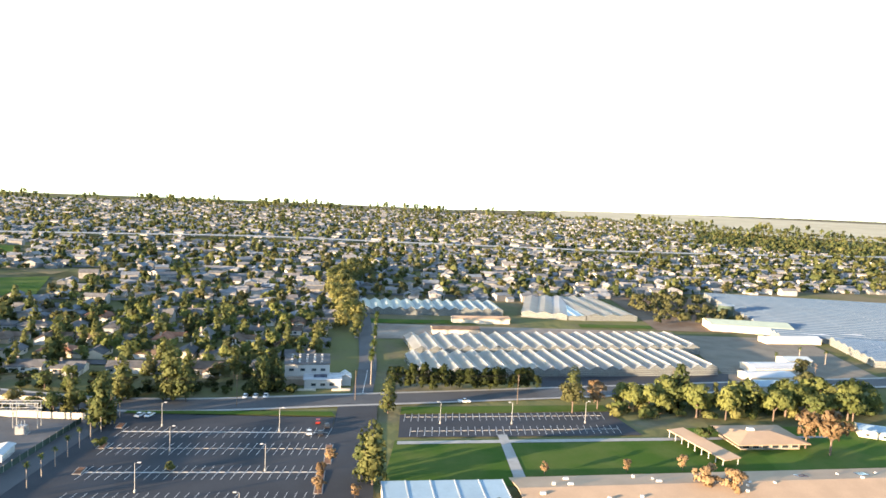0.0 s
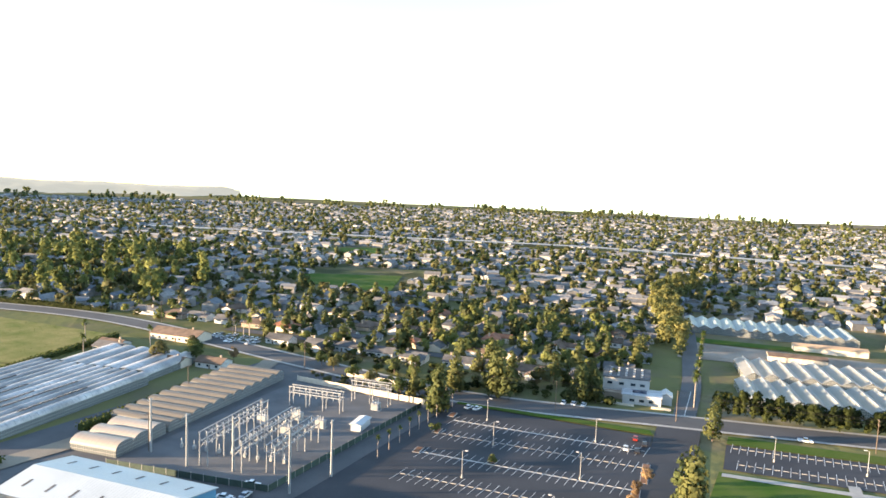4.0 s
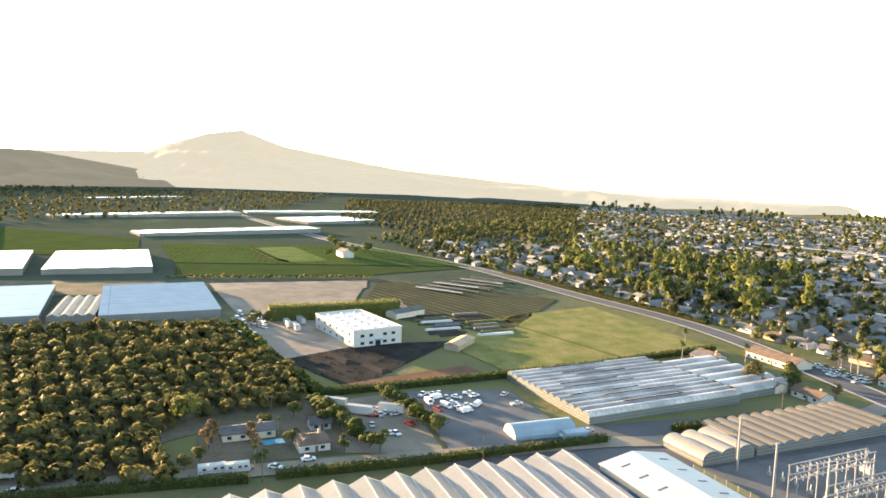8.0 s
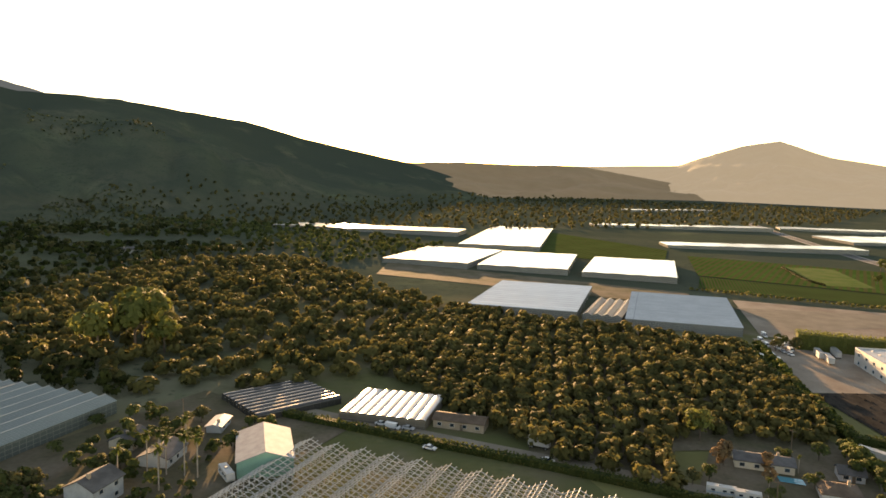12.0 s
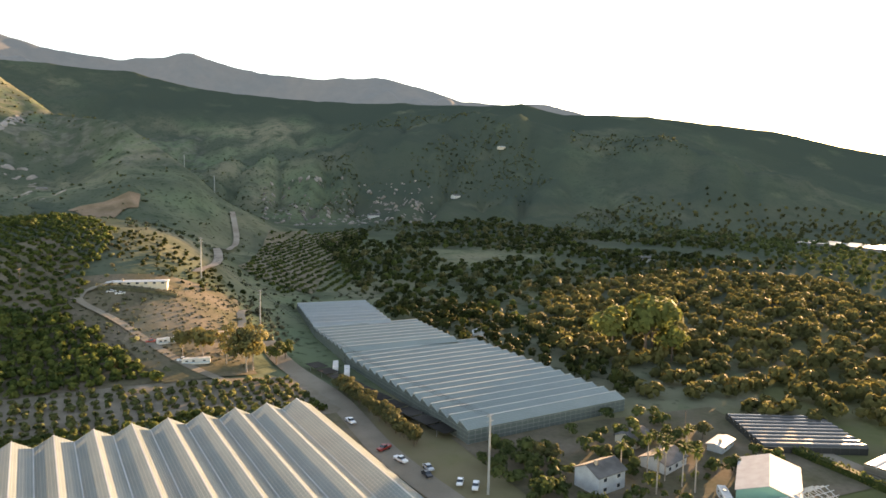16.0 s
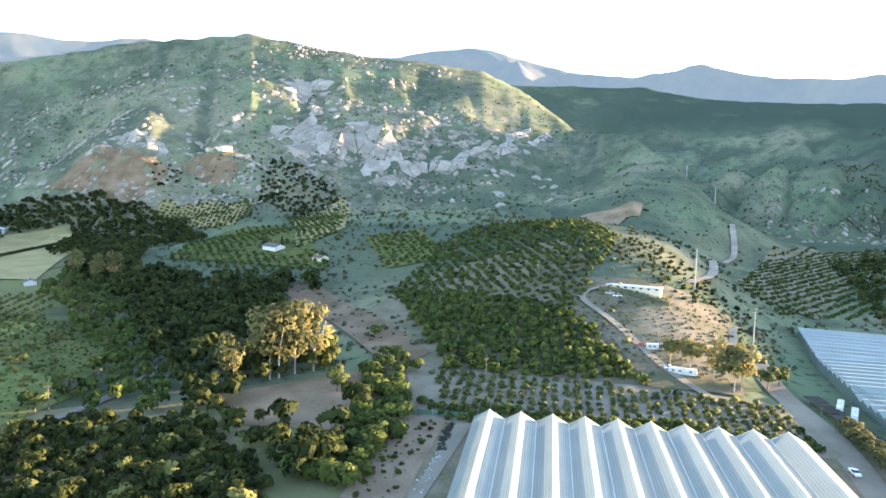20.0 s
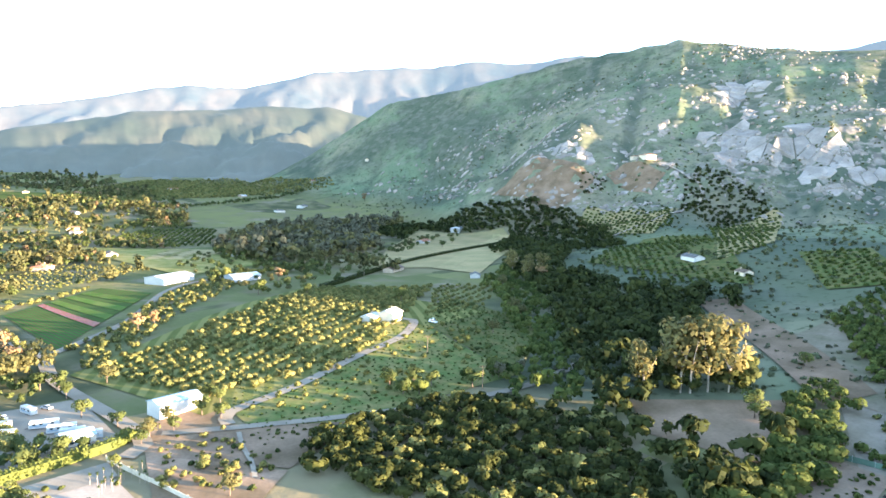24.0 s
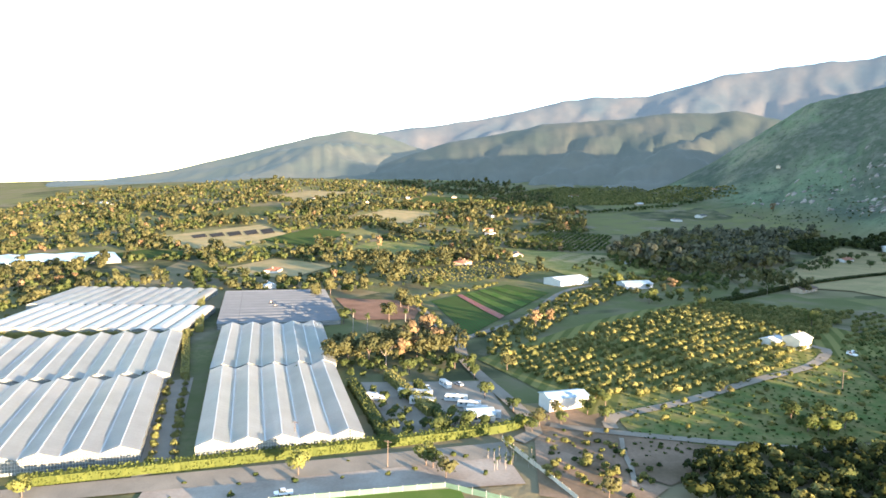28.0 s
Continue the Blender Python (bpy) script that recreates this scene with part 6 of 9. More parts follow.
for k in range(17):
    x, y = random.uniform(-64, 64), random.uniform(-8, 8)
    part("roof_vent", Geo().box(x, y, 3.5 + 1.3 * (1 - abs(y) / 9) - 0.1, random.choice((0.6, 0.9, 1.6)), 0.8, random.choice((0.5, 0.7, 0.9))), WHITE, ob)
for k in range(22):
    window_part(ob, -63 + 6 * k, 9.0, 1.0, 3.6, 1.4, 90)
for x in (24, 46):
    part("skylight", Geo().slab([(x, 3.0, 4.5), (x + 3.6, 3.0, 4.5), (x + 3.6, 6.0, 4.06), (x, 6.0, 4.06)], 0.08), SOLAR, ob, "blue glass skylight")
ob = thing("school_building", 124, 256, 9, "school pavilion with a wide tan hipped roof", "school building")
part("wall", Geo().box(0, 0, -1.0, 24, 15, 4.2), TAN, ob)
part("roof", hip_roof(24, 15, 3.3, 1.5, 2.6), TAN_ROOF, ob)
part("roof_unit", Geo().box(-3, 1, 4.4, 2.4, 1.8, 1.2), WHITE, ob)
for k in range(6):
    window_part(ob, -10 + 4 * k, -7.5, 0.9, 2.8, 1.5, -90)
ob = thing("covered_walkway", 98, 244, -69, "covered walkway with a tan roof on white posts", "walkway")
part("roof", Geo().slab([(-15, -3.6, 3.0), (15, -3.6, 3.0), (15, 3.6, 3.3), (-15, 3.6, 3.3)], 0.3), TAN_ROOF, ob)
for k in range(9):
    for s in (-1, 1):
        part("post", Geo().box(-14 + 3.5 * k, s * 3.3, -0.8, 0.2, 0.2, 3.7), WHITE, ob)
shed(186, 268, -20, 30, 9, 3.4, 1.0, CREAM, BLUE_ROOF, "cream school annex with a blue-grey roof", "school_annex", "building", windows=5)

# pack house, tank and sheds south-east
ob = thing("packing_house", 222, 492, -4, "packing house with a pale green roof", "building")
part("wall", Geo().box(0, 0, -1.5, 56, 22, 7.0), CREAM, ob)
for g in roof_pair(56, 22, 5.5, 2.0, 0.6):
    part("roof", g, PALE_GREEN, ob)
for k in range(7):
    wall_box(ob, "dock_door", -24 + 8 * k, -11.06, 0, 4.2, 3.6, -90, GREY_WALL)
ob = thing("water_tank", 226, 540, 0, "tall round green-brown water tank", "tank")
part("shell", Geo().tube((0, 0, -1), (0, 0, 11), 6.0, 6.0, 24), SLAT, ob)
part("lid", Geo().tube((0, 0, 11), (0, 0, 11.8), 6.2, 0.4, 24), STEEL, ob)
for x, y, w, d, rf in ((172, 352, 26, 12, WHITE_ROOF), (184, 372, 30, 14, WHITE_ROOF), (206, 392, 16, 10, RIBBED), (168, 334, 24, 10, BLUE_ROOF), (10, 430, 30, 9, BROWN_ROOF), (28, 470, 40, 8, TAN_ROOF), (235, 455, 40, 10, WHITE_ROOF), (270, 470, 50, 12, WHITE_ROOF), (185, 330, 20, 10, WHITE_ROOF)):
    shed(x, y, 10, w, d, 3.6, 1.2, CREAM, rf, "low farm shed with a pale roof" if rf is not BROWN_ROOF else "low farm shed with a brown roof")
shed(-158, -136, -48, 16, 24, 5.0, 2.6, MINT, GREY_WALL, "mint-green metal barn with a pale grey roof", "barn", "barn", ridge_x=False)
shed(255, -81, -78, 17, 9, 5.0, 1.2, WHITE, BLUE_ROOF, "white equipment barn with a blue-grey metal roof", "barn", "barn")
shed(568, -178, -60, 34, 20, 5.0, 1.8, WHITE, WHITE_ROOF, "large white barn beside the field", "barn", "barn")
shed(541, -228, -80, 26, 14, 4.4, 1.8, GREY_WALL, BLUE_ROOF, "grey barn with a pale roof", "barn", "barn")
shed(-341, 108, -40, 22, 8, 3.2, 1.0, TAN, TAN_ROOF, "open tan field shed")
shed(-419, 96, -60, 24, 10, 4.0, 1.6, CREAM, GREY_ROOF, "cream farm shed with a grey roof")
shed(246, -46, -85, 10, 8, 3.0, 1.2, CREAM, BLUE_ROOF, "small cream shed with a blue-grey roof", windows=2)

ob = thing("shade_bed", -73, -252, 0, "long low dark shade-cloth bed beside the greenhouse", "shade bed")
base = ob.matrix_basis.translation
for k in range(10):
    x, y = -89 + 2.75 * k - base.x, -208 - 9.4 * k - base.y
    z = float(land(x + base.x, y + base.y)) - base.z
    part("shade_cloth", Geo().box(x, y, z + 2.3, 9.0, 6.5, 0.12, -73.7), BLACK_SOIL, ob)
    for s in (-1, 1):
        part("post", Geo().box(x + s * 2.9, y + s * 0.85, z - 0.4, 0.12, 0.12, 2.7), STEEL, ob)


# ---------- orchards and woods ----------
def many(kind, pts, lo, hi, n, label, seed=1, mat=None, name="orchard", category="orchard"):
    h = lo + (hi - lo) * np.random.default_rng(seed).random(len(pts))
    return grove(name, kind, pts, h, n, label, mat, category)


AVO_W = [(-205, -65), (-197, -22), (-240, -30), (-262, 20), (-278, 24), (-396, -12), (-392, -105), (-395, -180), (-330, -200), (-250, -150), (-226, -110), (-215, -86)]
many("avocado", rows_of(AVO_W, 6.6, 7.6, 17, 5, 0.3), 7.0, 9.0, 150, "dense bronze-tipped avocado orchard in close rows", 2, L_BRONZE)
OLD_W = [(-225, -165), (-250, -150), (-330, -200), (-396, -182), (-470, -330), (-520, -400), (-420, -480), (-260, -420), (-190, -330), (-180, -215)]
many("avocado", scatter(OLD_W, 11.5, 8), 7.5, 11.5, 150, "large old avocado trees with bronze tips", 3, L_BRONZE)
FOREST_W = [(-190, -330), (-260, -420), (-420, -480), (-560, -460), (-640, -640), (-560, -900), (-330, -1000), (-170, -760), (-130, -430)]
pts = scatter(FOREST_W, 11.5, 9)
patch = np.sin(pts[:, 0] / 37 + np.sin(pts[:, 1] / 51)) + np.sin(pts[:, 1] / 43 + 1.2 * np.sin(pts[:, 0] / 29))
pick = np.random.default_rng(10).random(len(pts))
pts, patch, pick = pts[patch > -0.75], patch[patch > -0.75], pick[patch > -0.75]
many("oak", pts[pick < 0.5], 5, 11, 60, "dark wooded slopes and groves", 4, L_OAK, name="woodland", category="woodland")
many("golden", pts[(pick >= 0.5) & (pick < 0.72)], 5, 11, 60, "olive-gold trees among the western groves", 4, name="woodland", category="woodland")
many("avocado", pts[pick >= 0.72], 4, 8, 60, "orchard trees among the western groves", 4, name="woodland", category="woodland")
many("citrus", rows_of([(88, -270), (-50, -281), (-56, -244), (66, -229)], 4.2, 4.6, 8, 11, 0.3), 2.3, 3.7, 60, "young orchard trees on bare soil", 5, L_PINE)
many("avocado", rows_of([(66, -226), (-60, -242), (-54, -250), (84, -238)], 3.8, 3.8, 8, 12), 3.0, 4.8, 110, "row of green orchard trees behind the greenhouse", 5)
MID_ORCH = [(150, -388), (60, -352), (36, -345), (-4, -281), (80, -272), (100, -304)]
many("avocado", rows_of(MID_ORCH, 4.7, 5.4, 12, 13, 0.4), 4.2, 6.2, 110, "dense green orchard on the slope", 6)
KNOLL = [(36, -346), (62, -352), (150, -390), (140, -520), (60, -540), (20, -470), (30, -390)]
many("citrus", rows_of(KNOLL, 5.2, 6.2, 30, 14, 0.4), 3.0, 4.6, 60, "orchard rows over the knoll", 7, L_AVO)
many("citrus", rows_of([(578, -690), (606, -746), (493, -766), (434, -683), (456, -648)], 6, 8.5, 25, 17, 0.3), 3.4, 4.6, 40, "orchard rows below the villa", 10, L_AVO)
many("citrus", rows_of([(410, -718), (392, -851), (300, -640), (259, -539), (277, -498)], 6.5, 8.5, 70, 18, 0.3), 3.0, 4.4, 40, "orchard rows on a spur", 11, L_AVO)
many("citrus", rows_of([(384, -479), (439, -582), (418, -639), (365, -630), (316, -570), (330, -500), (270, -480), (256, -500), (221, -453), (284, -434)], 6.0, 7.4, 40, 19, 0.3), 2.8, 4.2, 50, "orchard rows round the white house", 11, L_AVO)
many("citrus", rows_of([(226, -525), (184, -533), (130, -448), (173, -443)], 5.5, 7, 70, 20, 0.3), 3.0, 4.2, 50, "orchard rows on a spur", 11, L_AVO)
many("citrus", rows_of([(-60, -560), (-125, -827), (-264, -944), (-179, -617), (-130, -480), (-80, -470)], 7, 9, 60, 21, 0.3), 3.0, 4.4, 40, "orchard rows on the far slope", 11, L_AVO)
many("oak", scatter([(498, -802), (534, -890), (475, -874), (420, -861), (389, -808), (402, -722), (457, -735)], 9, 22), 5, 8, 50, "dark scrub oak wood under the rocks", 11, L_OAK, name="woodland", category="woodland")
many("oak", scatter([(640, -760), (610, -800), (640, -822), (668, -812)], 9, 23), 4, 7, 50, "dark scrub oak wood under the rocks", 11, L_OAK, name="woodland", category="woodland")
many("avocado", scatter([(14, -300), (-34, -292), (-44, -385), (40, -380), (72, -346), (20, -320)], 2.7, 24), 0.6, 1.8, 34, "low grey shrubs on the knoll", 11, L_GREY, name="brush", category="scrub")
many("avocado", scatter([(-20, -298), (-66, -335), (-66, -410), (-16, -410), (-40, -372)], 4.5, 28), 1.0, 2.6, 50, "dry shrubs on the flank of the knoll", 11, L_GREY, name="brush", category="scrub")
many("avocado", scatter([(-20, -380), (-60, -420), (0, -480), (50, -440)], 6, 29), 1.5, 3.5, 50, "green shrubs over the knoll", 11, L_OAK, name="brush", category="scrub")
many("avocado", scatter([(64, -168), (67, -222), (82, -226), (78, -166)], 3.6, 27), 0.6, 2.4, 70, "low shrubs on the bare strip", 11, L_AVO, name="brush", category="scrub")
many("avocado", scatter([(-297, 191), (-409, 150), (-440, 238), (-322, 251)], 3.2, 30), 0.2, 0.65, 14, "weed tufts in the meadow", 11, L_WILLOW, name="brush", category="scrub")
many("avocado", scatter([(-285, 118), (-350, 100), (-409, 148), (-300, 188)], 3.6, 31), 0.2, 0.65, 14, "weed tufts in the field", 11, L_WILLOW, name="brush", category="scrub")
many("avocado", scatter([(205, -95), (258, -98), (306, -232), (207, -212)], 3.4, 25), 0.4, 1.5, 30, "weedy tufts and low shrubs in rough grass", 11, L_AVO, name="brush", category="scrub")
many("avocado", scatter([(207, -213), (306, -233), (372, -306), (262, -292)], 3.6, 92), 0.4, 1.6, 30, "weedy tufts below the orchard", 93, L_AVO, name="brush", category="scrub")
many("oak", scatter([(222, -216), (300, -236), (366, -304), (290, -288)], 12.0, 94), 1.8, 5.0, 110, "loose bushes below the orchard", 95, name="brush", category="scrub")
many("avocado", scatter([(258, -94), (325, -65), (389, -167), (463, -251), (416, -327), (281, -192)], 4.4, 26), 0.3, 0.9, 18, "grass tufts between the orchard rows", 11, L_WILLOW, name="brush", category="scrub")
CLEARINGS = ([(156, -226), (130, -256), (112, -264), (98, -214), (98, -196), (135, -206)], [(230, -420), (160, -346), (94, -291), (92, -262), (122, -260), (178, -322), (234, -400)])


def in_the_open(pts):
    """The points that lie outside the bare clearings."""
    for q in CLEARINGS:
        pts = pts[~inside(pts, q)]
    return pts


CREEK = [(392, -445), (300, -418), (222, -424), (170, -340), (118, -300), (112, -262), (96, -220), (100, -205), (86, -200), (80, -178), (96, -164), (150, -204), (168, -212), (198, -238), (258, -295), (328, -358), (440, -430), (520, -520), (470, -560)]
many("oak", in_the_open(scatter(CREEK, 8.0, 19)), 7.0, 13, 115, "dense dark oak wood along the creek", 12, L_OAK, name="woodland", category="woodland")
many("oak", scatter([(86, -228), (92, -268), (106, -284), (114, -276), (104, -240)], 6.0, 109), 5, 9, 300, "green trees between clearing and young orchard", 110, L_AVO, name="woodland", category="woodland")
many("avocado", in_the_open(scatter([(73, -170), (82, -239), (106, -262), (122, -236), (100, -200), (96, -166)], 6, 20)), 6, 10, 420, "green trees beside the greenhouse", 12, L_AVO, name="woodland", category="woodland")
# Lighter leaves than the wood's own paint this edge as sunlit.
many("oak", scatter([(150, -204), (189, -187), (204, -202), (240, -256), (290, -285), (399, -368), (440, -430), (328, -358), (258, -295), (198, -238), (168, -212)], 8.5, 31), 5, 10, 130, "edge of the oak wood in lighter green as if sunlit", 13, L_AVO, name="woodland", category="woodland")
CREEK_2 = [(520, -520), (470, -560), (440, -610), (520, -680), (640, -730), (800, -720), (877, -643), (828, -539), (698, -518)]
pts = scatter(CREEK_2, 9, 20)
many("oak", pts[~inside(pts, EAST_PASTURE)], 7, 13, 60, "dark wood at the foot of the hill", 13, L_OAK, name="woodland", category="woodland")
WOOD_E = [(630, -290), (612, -340), (670, -450), (820, -540), (935, -679), (940, -590), (904, -415), (837, -331), (739, -276)]
many("grey", scatter(WOOD_E, 20, 21), 13, 24, 110, "mixed grey and green wood behind the fields", 14, name="woodland", category="woodland")
many("golden", scatter(WOOD_E, 34, 20), 12, 20, 120, "golden-olive trees in the mixed wood", 14, name="woodland", category="woodland")
pts = scatter(WOOD_E, 12, 22)
many("oak", pts, 8, 17, 80, "mixed grey and green wood behind the fields", 15, L_GOLD, name="woodland", category="woodland")
AVO_E = [(170, -100), (186, -92), (205, -111), (202, -163), (194, -183), (150, -200), (92, -162), (110, -120)]
many("avocado", scatter(AVO_E, 5.4, 23), 5.0, 7.4, 210, "dense dark avocado grove with tops coloured as sunlit", 16, L_GROVE)
# Yellower crowns among the dark ones paint sunlight on the grove's tops.
many("citrus", scatter(AVO_E, 13, 24), 5.0, 7.2, 150, "yellow crowns coloured as sunlit tops in the avocado grove", 16)
many("citrus", scatter([(222, -62), (228, -89), (190, -92), (186, -66)], 6.5, 24), 2.2, 3.6, 150, "loose citrus bushes on bare soil", 17)
HILL_ORCH = [(258, -94), (325, -65), (345, -105), (389, -167), (463, -251), (416, -327), (329, -242), (281, -192), (259, -145)]
many("citrus", rows_of(HILL_ORCH, 4.7, 7.6, -62, 25, 0.3), 3.2, 4.8, 100, "rows of rounded golden-green citrus trees on a grassy slope", 18)
many("citrus", scatter([(238, -99), (255, -136), (281, -201), (306, -234), (288, -269), (225, -196), (213, -139)], 11, 26), 2.2, 3.6, 90, "scattered citrus trees on grass", 19)
many("citrus", rows_of([(316, -244), (417, -333), (390, -380), (319, -290)], 6, 8, -62, 27), 2.6, 3.8, 90, "rows of rounded golden-green citrus trees", 20)
many("citrus", scatter([(374, -67), (391, -86), (520, -165), (560, -215), (520, -215), (403, -125), (340, -87), (325, -65)], 6.5, 28), 3, 5, 110, "citrus and shrubs along the lane", 21)
many("citrus", scatter([(377, -48), (380, -55), (494, -44), (560, -118), (574, -122), (500, -36)], 6, 29), 3, 4.6, 110, "sunlit citrus border round the flower field", 22)
PLAIN_E = [(420, 250), (540, 130), (540, 20), (500, -30), (640, -190), (900, -310), (1250, -420), (2300, -500), (2300, 900), (1200, 700), (600, 420)]
open_e = [[(994, 268), (1115, 147), (958, 84), (820, 196)], [(690, 350), (735, 235), (859, 276), (800, 395)], [(570, -90), (650, -190), (720, -140), (640, -30)], [(893, -186), (982, -274), (948, -362), (812, -306)], [(380, 90), (540, 100), (540, 215), (380, 215)], [(505, 25), (420, 5), (420, -40), (560, -50)]]
pts = scatter(PLAIN_E, 7.4, 30)
FIELDS_E = (([(610, 60), (700, 20), (760, 90), (660, 140)], PASTURE, "dry tan field between tree rows"), ([(760, -60), (860, -110), (930, -30), (830, 40)], ROUGH, "green paddock between tree rows"), ([(880, 60), (1010, 10), (1060, 70), (930, 130)], CROPS, "green crop rows in the valley"), ([(1120, -80), (1290, -150), (1360, -60), (1190, 30)], PASTURE, "dry tan field between tree rows"),
            ([(1180, 180), (1380, 120), (1430, 230), (1240, 300)], ROUGH, "green paddock between tree rows"), ([(760, 200), (830, 170), (850, 250), (790, 290)], CROPS, "green crop rows in the valley"), ([(1420, -200), (1620, -290), (1700, -170), (1500, -70)], CROPS, "green crop rows in the valley"), ([(1550, 80), (1800, -20), (1860, 120), (1620, 230)], PASTURE, "dry tan field between tree rows"), ([(690, -250), (760, -300), (800, -250), (730, -200)], PASTURE, "dry tan field between tree rows"))
for q, mat, words in FIELDS_E:
    sheet("field", q, mat, words, 0.7, "field", 20)
open_e += [EAST_PASTURE, [(870, -160), (794, -268), (624, -290), (590, -196)]]
open_e += [q for q, _, _ in FIELDS_E]
for q in open_e:
    pts = pts[~inside(pts, q)]
far = np.hypot(pts[:, 0], pts[:, 1])
rng = np.random.default_rng(31)
px, py = pts[:, 0], pts[:, 1]
clump = np.sin(px / 41 + 1.7 * np.sin(py / 67)) + np.sin(py / 33 + 1.3 * np.sin(px / 59)) + 0.8 * np.sin((px + py) / 19)
lanes = (np.abs((px * 0.95 + py * 0.3) % 118 - 59) < 4) | (np.abs((py * 0.95 - px * 0.3) % 146 - 73) < 4)
stay = rng.random(len(pts)) < np.where(lanes, 0.9, np.clip(0.36 + 0.46 * clump, 0.02, 0.95)) * np.clip(1.15 - far / 2800, 0.4, 1)
pts, far = pts[stay], far[stay]
pick = rng.random(len(pts))
near, mid = far < 700, (far >= 700) & (far < 1150)
for zone, quads in ((near, 120), (mid, 46), (far >= 1150, 14)):
    many("oak", pts[zone & (pick < 0.5)], 4, 9.5, quads, "dark green trees over the eastern farmland", 32, name="farm_trees", category="trees")
    many("citrus", pts[zone & (pick >= 0.5) & (pick < 0.58)], 2.5, 5, quads, "sunlit orchard bushes over the eastern farmland", 33, name="farm_trees", category="trees")
    many("golden", pts[zone & (pick >= 0.58) & (pick < 0.88)], 5, 12, quads, "olive-gold trees over the eastern farmland", 34, name="farm_trees", category="trees")
    many("euc", pts[zone & (pick >= 0.88) & (pick < 0.94)], 13, 20, quads, "tall eucalyptus over the eastern farmland", 35, name="farm_trees", category="trees")
    many("willow", pts[zone & (pick >= 0.94) & (pick < 0.98)], 4, 9, quads, "yellow-green trees over the eastern farmland", 36, name="farm_trees", category="trees")
    many("russet", pts[zone & (pick >= 0.98)], 7, 12, quads, "bare russet trees over the eastern farmland", 37, name="farm_trees", category="trees")
rng = np.random.default_rng(88)
for k in range(26):
    a, d, t = math.radians(rng.uniform(238, 292)), rng.uniform(560, 1700), math.radians(rng.choice((18, 108)) + rng.normal() * 5)
    n = int(rng.uniform(12, 34))
    x, y = -d * math.sin(a) + (np.arange(n) - n / 2) * 6.5 * math.cos(t), d * math.cos(a) + (np.arange(n) - n / 2) * 6.5 * math.sin(t)
    p = np.stack([x, y], 1) + rng.normal(size=(n, 2)) * 1.2
    for q in open_e:
        p = p[~inside(p, q)]
    p = p[p[:, 0] > 500]
    many("euc" if k % 2 else "oak", p, *((10, 18) if k % 2 else (6, 11)), 70, "windbreak row of tall eucalyptus between fields" if k % 2 else "hedgerow of green trees between fields", k, name="tree_row", category="trees")
PADDOCKS = [(459, -205), (560, -212), (650, -200), (760, -262), (700, -280), (620, -300), (600, -345), (680, -470), (760, -560), (740, -640), (690, -560), (610, -430), (505, -330), (466, -259)]
many("oak", scatter(PADDOCKS, 19, 39), 4, 9, 110, "garden trees round the ranch houses", 39, name="yard_trees", category="trees")
many("golden", scatter(PADDOCKS, 30, 40), 4, 10, 110, "golden-olive trees round the ranch houses", 40, name="yard_trees", category="trees")
many("citrus", rows_of([(575, -90), (650, -186), (716, -140), (640, -34)], 5, 8, 60, 41, 0.3), 1.6, 3.0, 40, "low nursery rows", 41)
many("citrus", scatter([(190, 60), (204, 60), (222, -50), (196, -50)], 11, 42), 0.5, 2.4, 90, "low shrubs beside the farm road", 42, L_HEDGE, name="brush", category="scrub")
many("citrus", scatter([(239, -70), (190, -58), (176, -78), (212, -111), (224, -103), (215, -86)], 5.5, 43), 0.4, 2.6, 90, "loose shrubs on bare soil", 43, L_HEDGE, name="brush", category="scrub")
many("avocado", rows_of([(893, -186), (982, -274), (948, -362), (812, -306), (820, -244)], 7, 9, 60, 37, 0.2), 3.5, 4.8, 40, "dark orchard block in straight rows", 38)
many("citrus", rows_of([(1984, -560), (1837, -772), (1426, -812), (1359, -792), (1433, -645), (1377, -189), (1488, -204)], 11, 13, 10, 37, 0.3), 5, 7, 18, "distant golden orchard rows", 37)
many("oak", scatter([(-640, -640), (-560, -460), (-500, -350), (-720, -345), (-800, -640), (-700, -900)], 14, 37), 5, 9, 26, "dark orchards on the plain", 37, name="farm_trees", category="trees")
PLAIN_W = [(-1000, -330), (-760, -640), (-620, -640), (-700, -1000), (-1300, -900), (-2300, -700), (-2500, 300), (-1500, 60), (-1300, -100)]
# Paler eucalyptus leaves stand in for haze over these far trees.
many("oak", scatter(PLAIN_W, 26, 38), 5, 10, 18, "distant olive orchards and hedgerows paled for haze", 38, L_EUC, name="farm_trees", category="trees")
SW_ORCH = [(-1243, 159), (-900, 250), (-993, 483), (-1500, 900), (-2200, 1086), (-2100, 300)]
# Leaf colour lightened here too, in place of haze.
many("oak", rows_of(SW_ORCH, 17, 17, 30, 39, 0.4), 6, 9, 16, "distant olive-green orchards beyond the road paled for haze", 39, L_EUC, name="farm_trees", category="trees")

pts = scatter([(-98, -140), (-150, -132), (-180, -150), (-178, -172), (-120, -172), (-98, -160)], 5.2, 74)
for hx, hy in ((-116, -157), (-143, -162), (-143, -137), (-158, -136), (-170, -166)):
    pts = pts[np.hypot(pts[:, 0] - hx, pts[:, 1] - hy) > 10]
many("oak", pts, 2.0, 6.0, 130, "shrubs and small trees round the farm houses", 75, name="garden_trees", category="trees")
many("oak", scatter([(-118, -168), (-160, -165), (-178, -185), (-172, -206), (-128, -198)], 8.5, 64), 5, 8, 200, "dark garden trees round the farm houses", 65, name="garden_trees", category="trees")
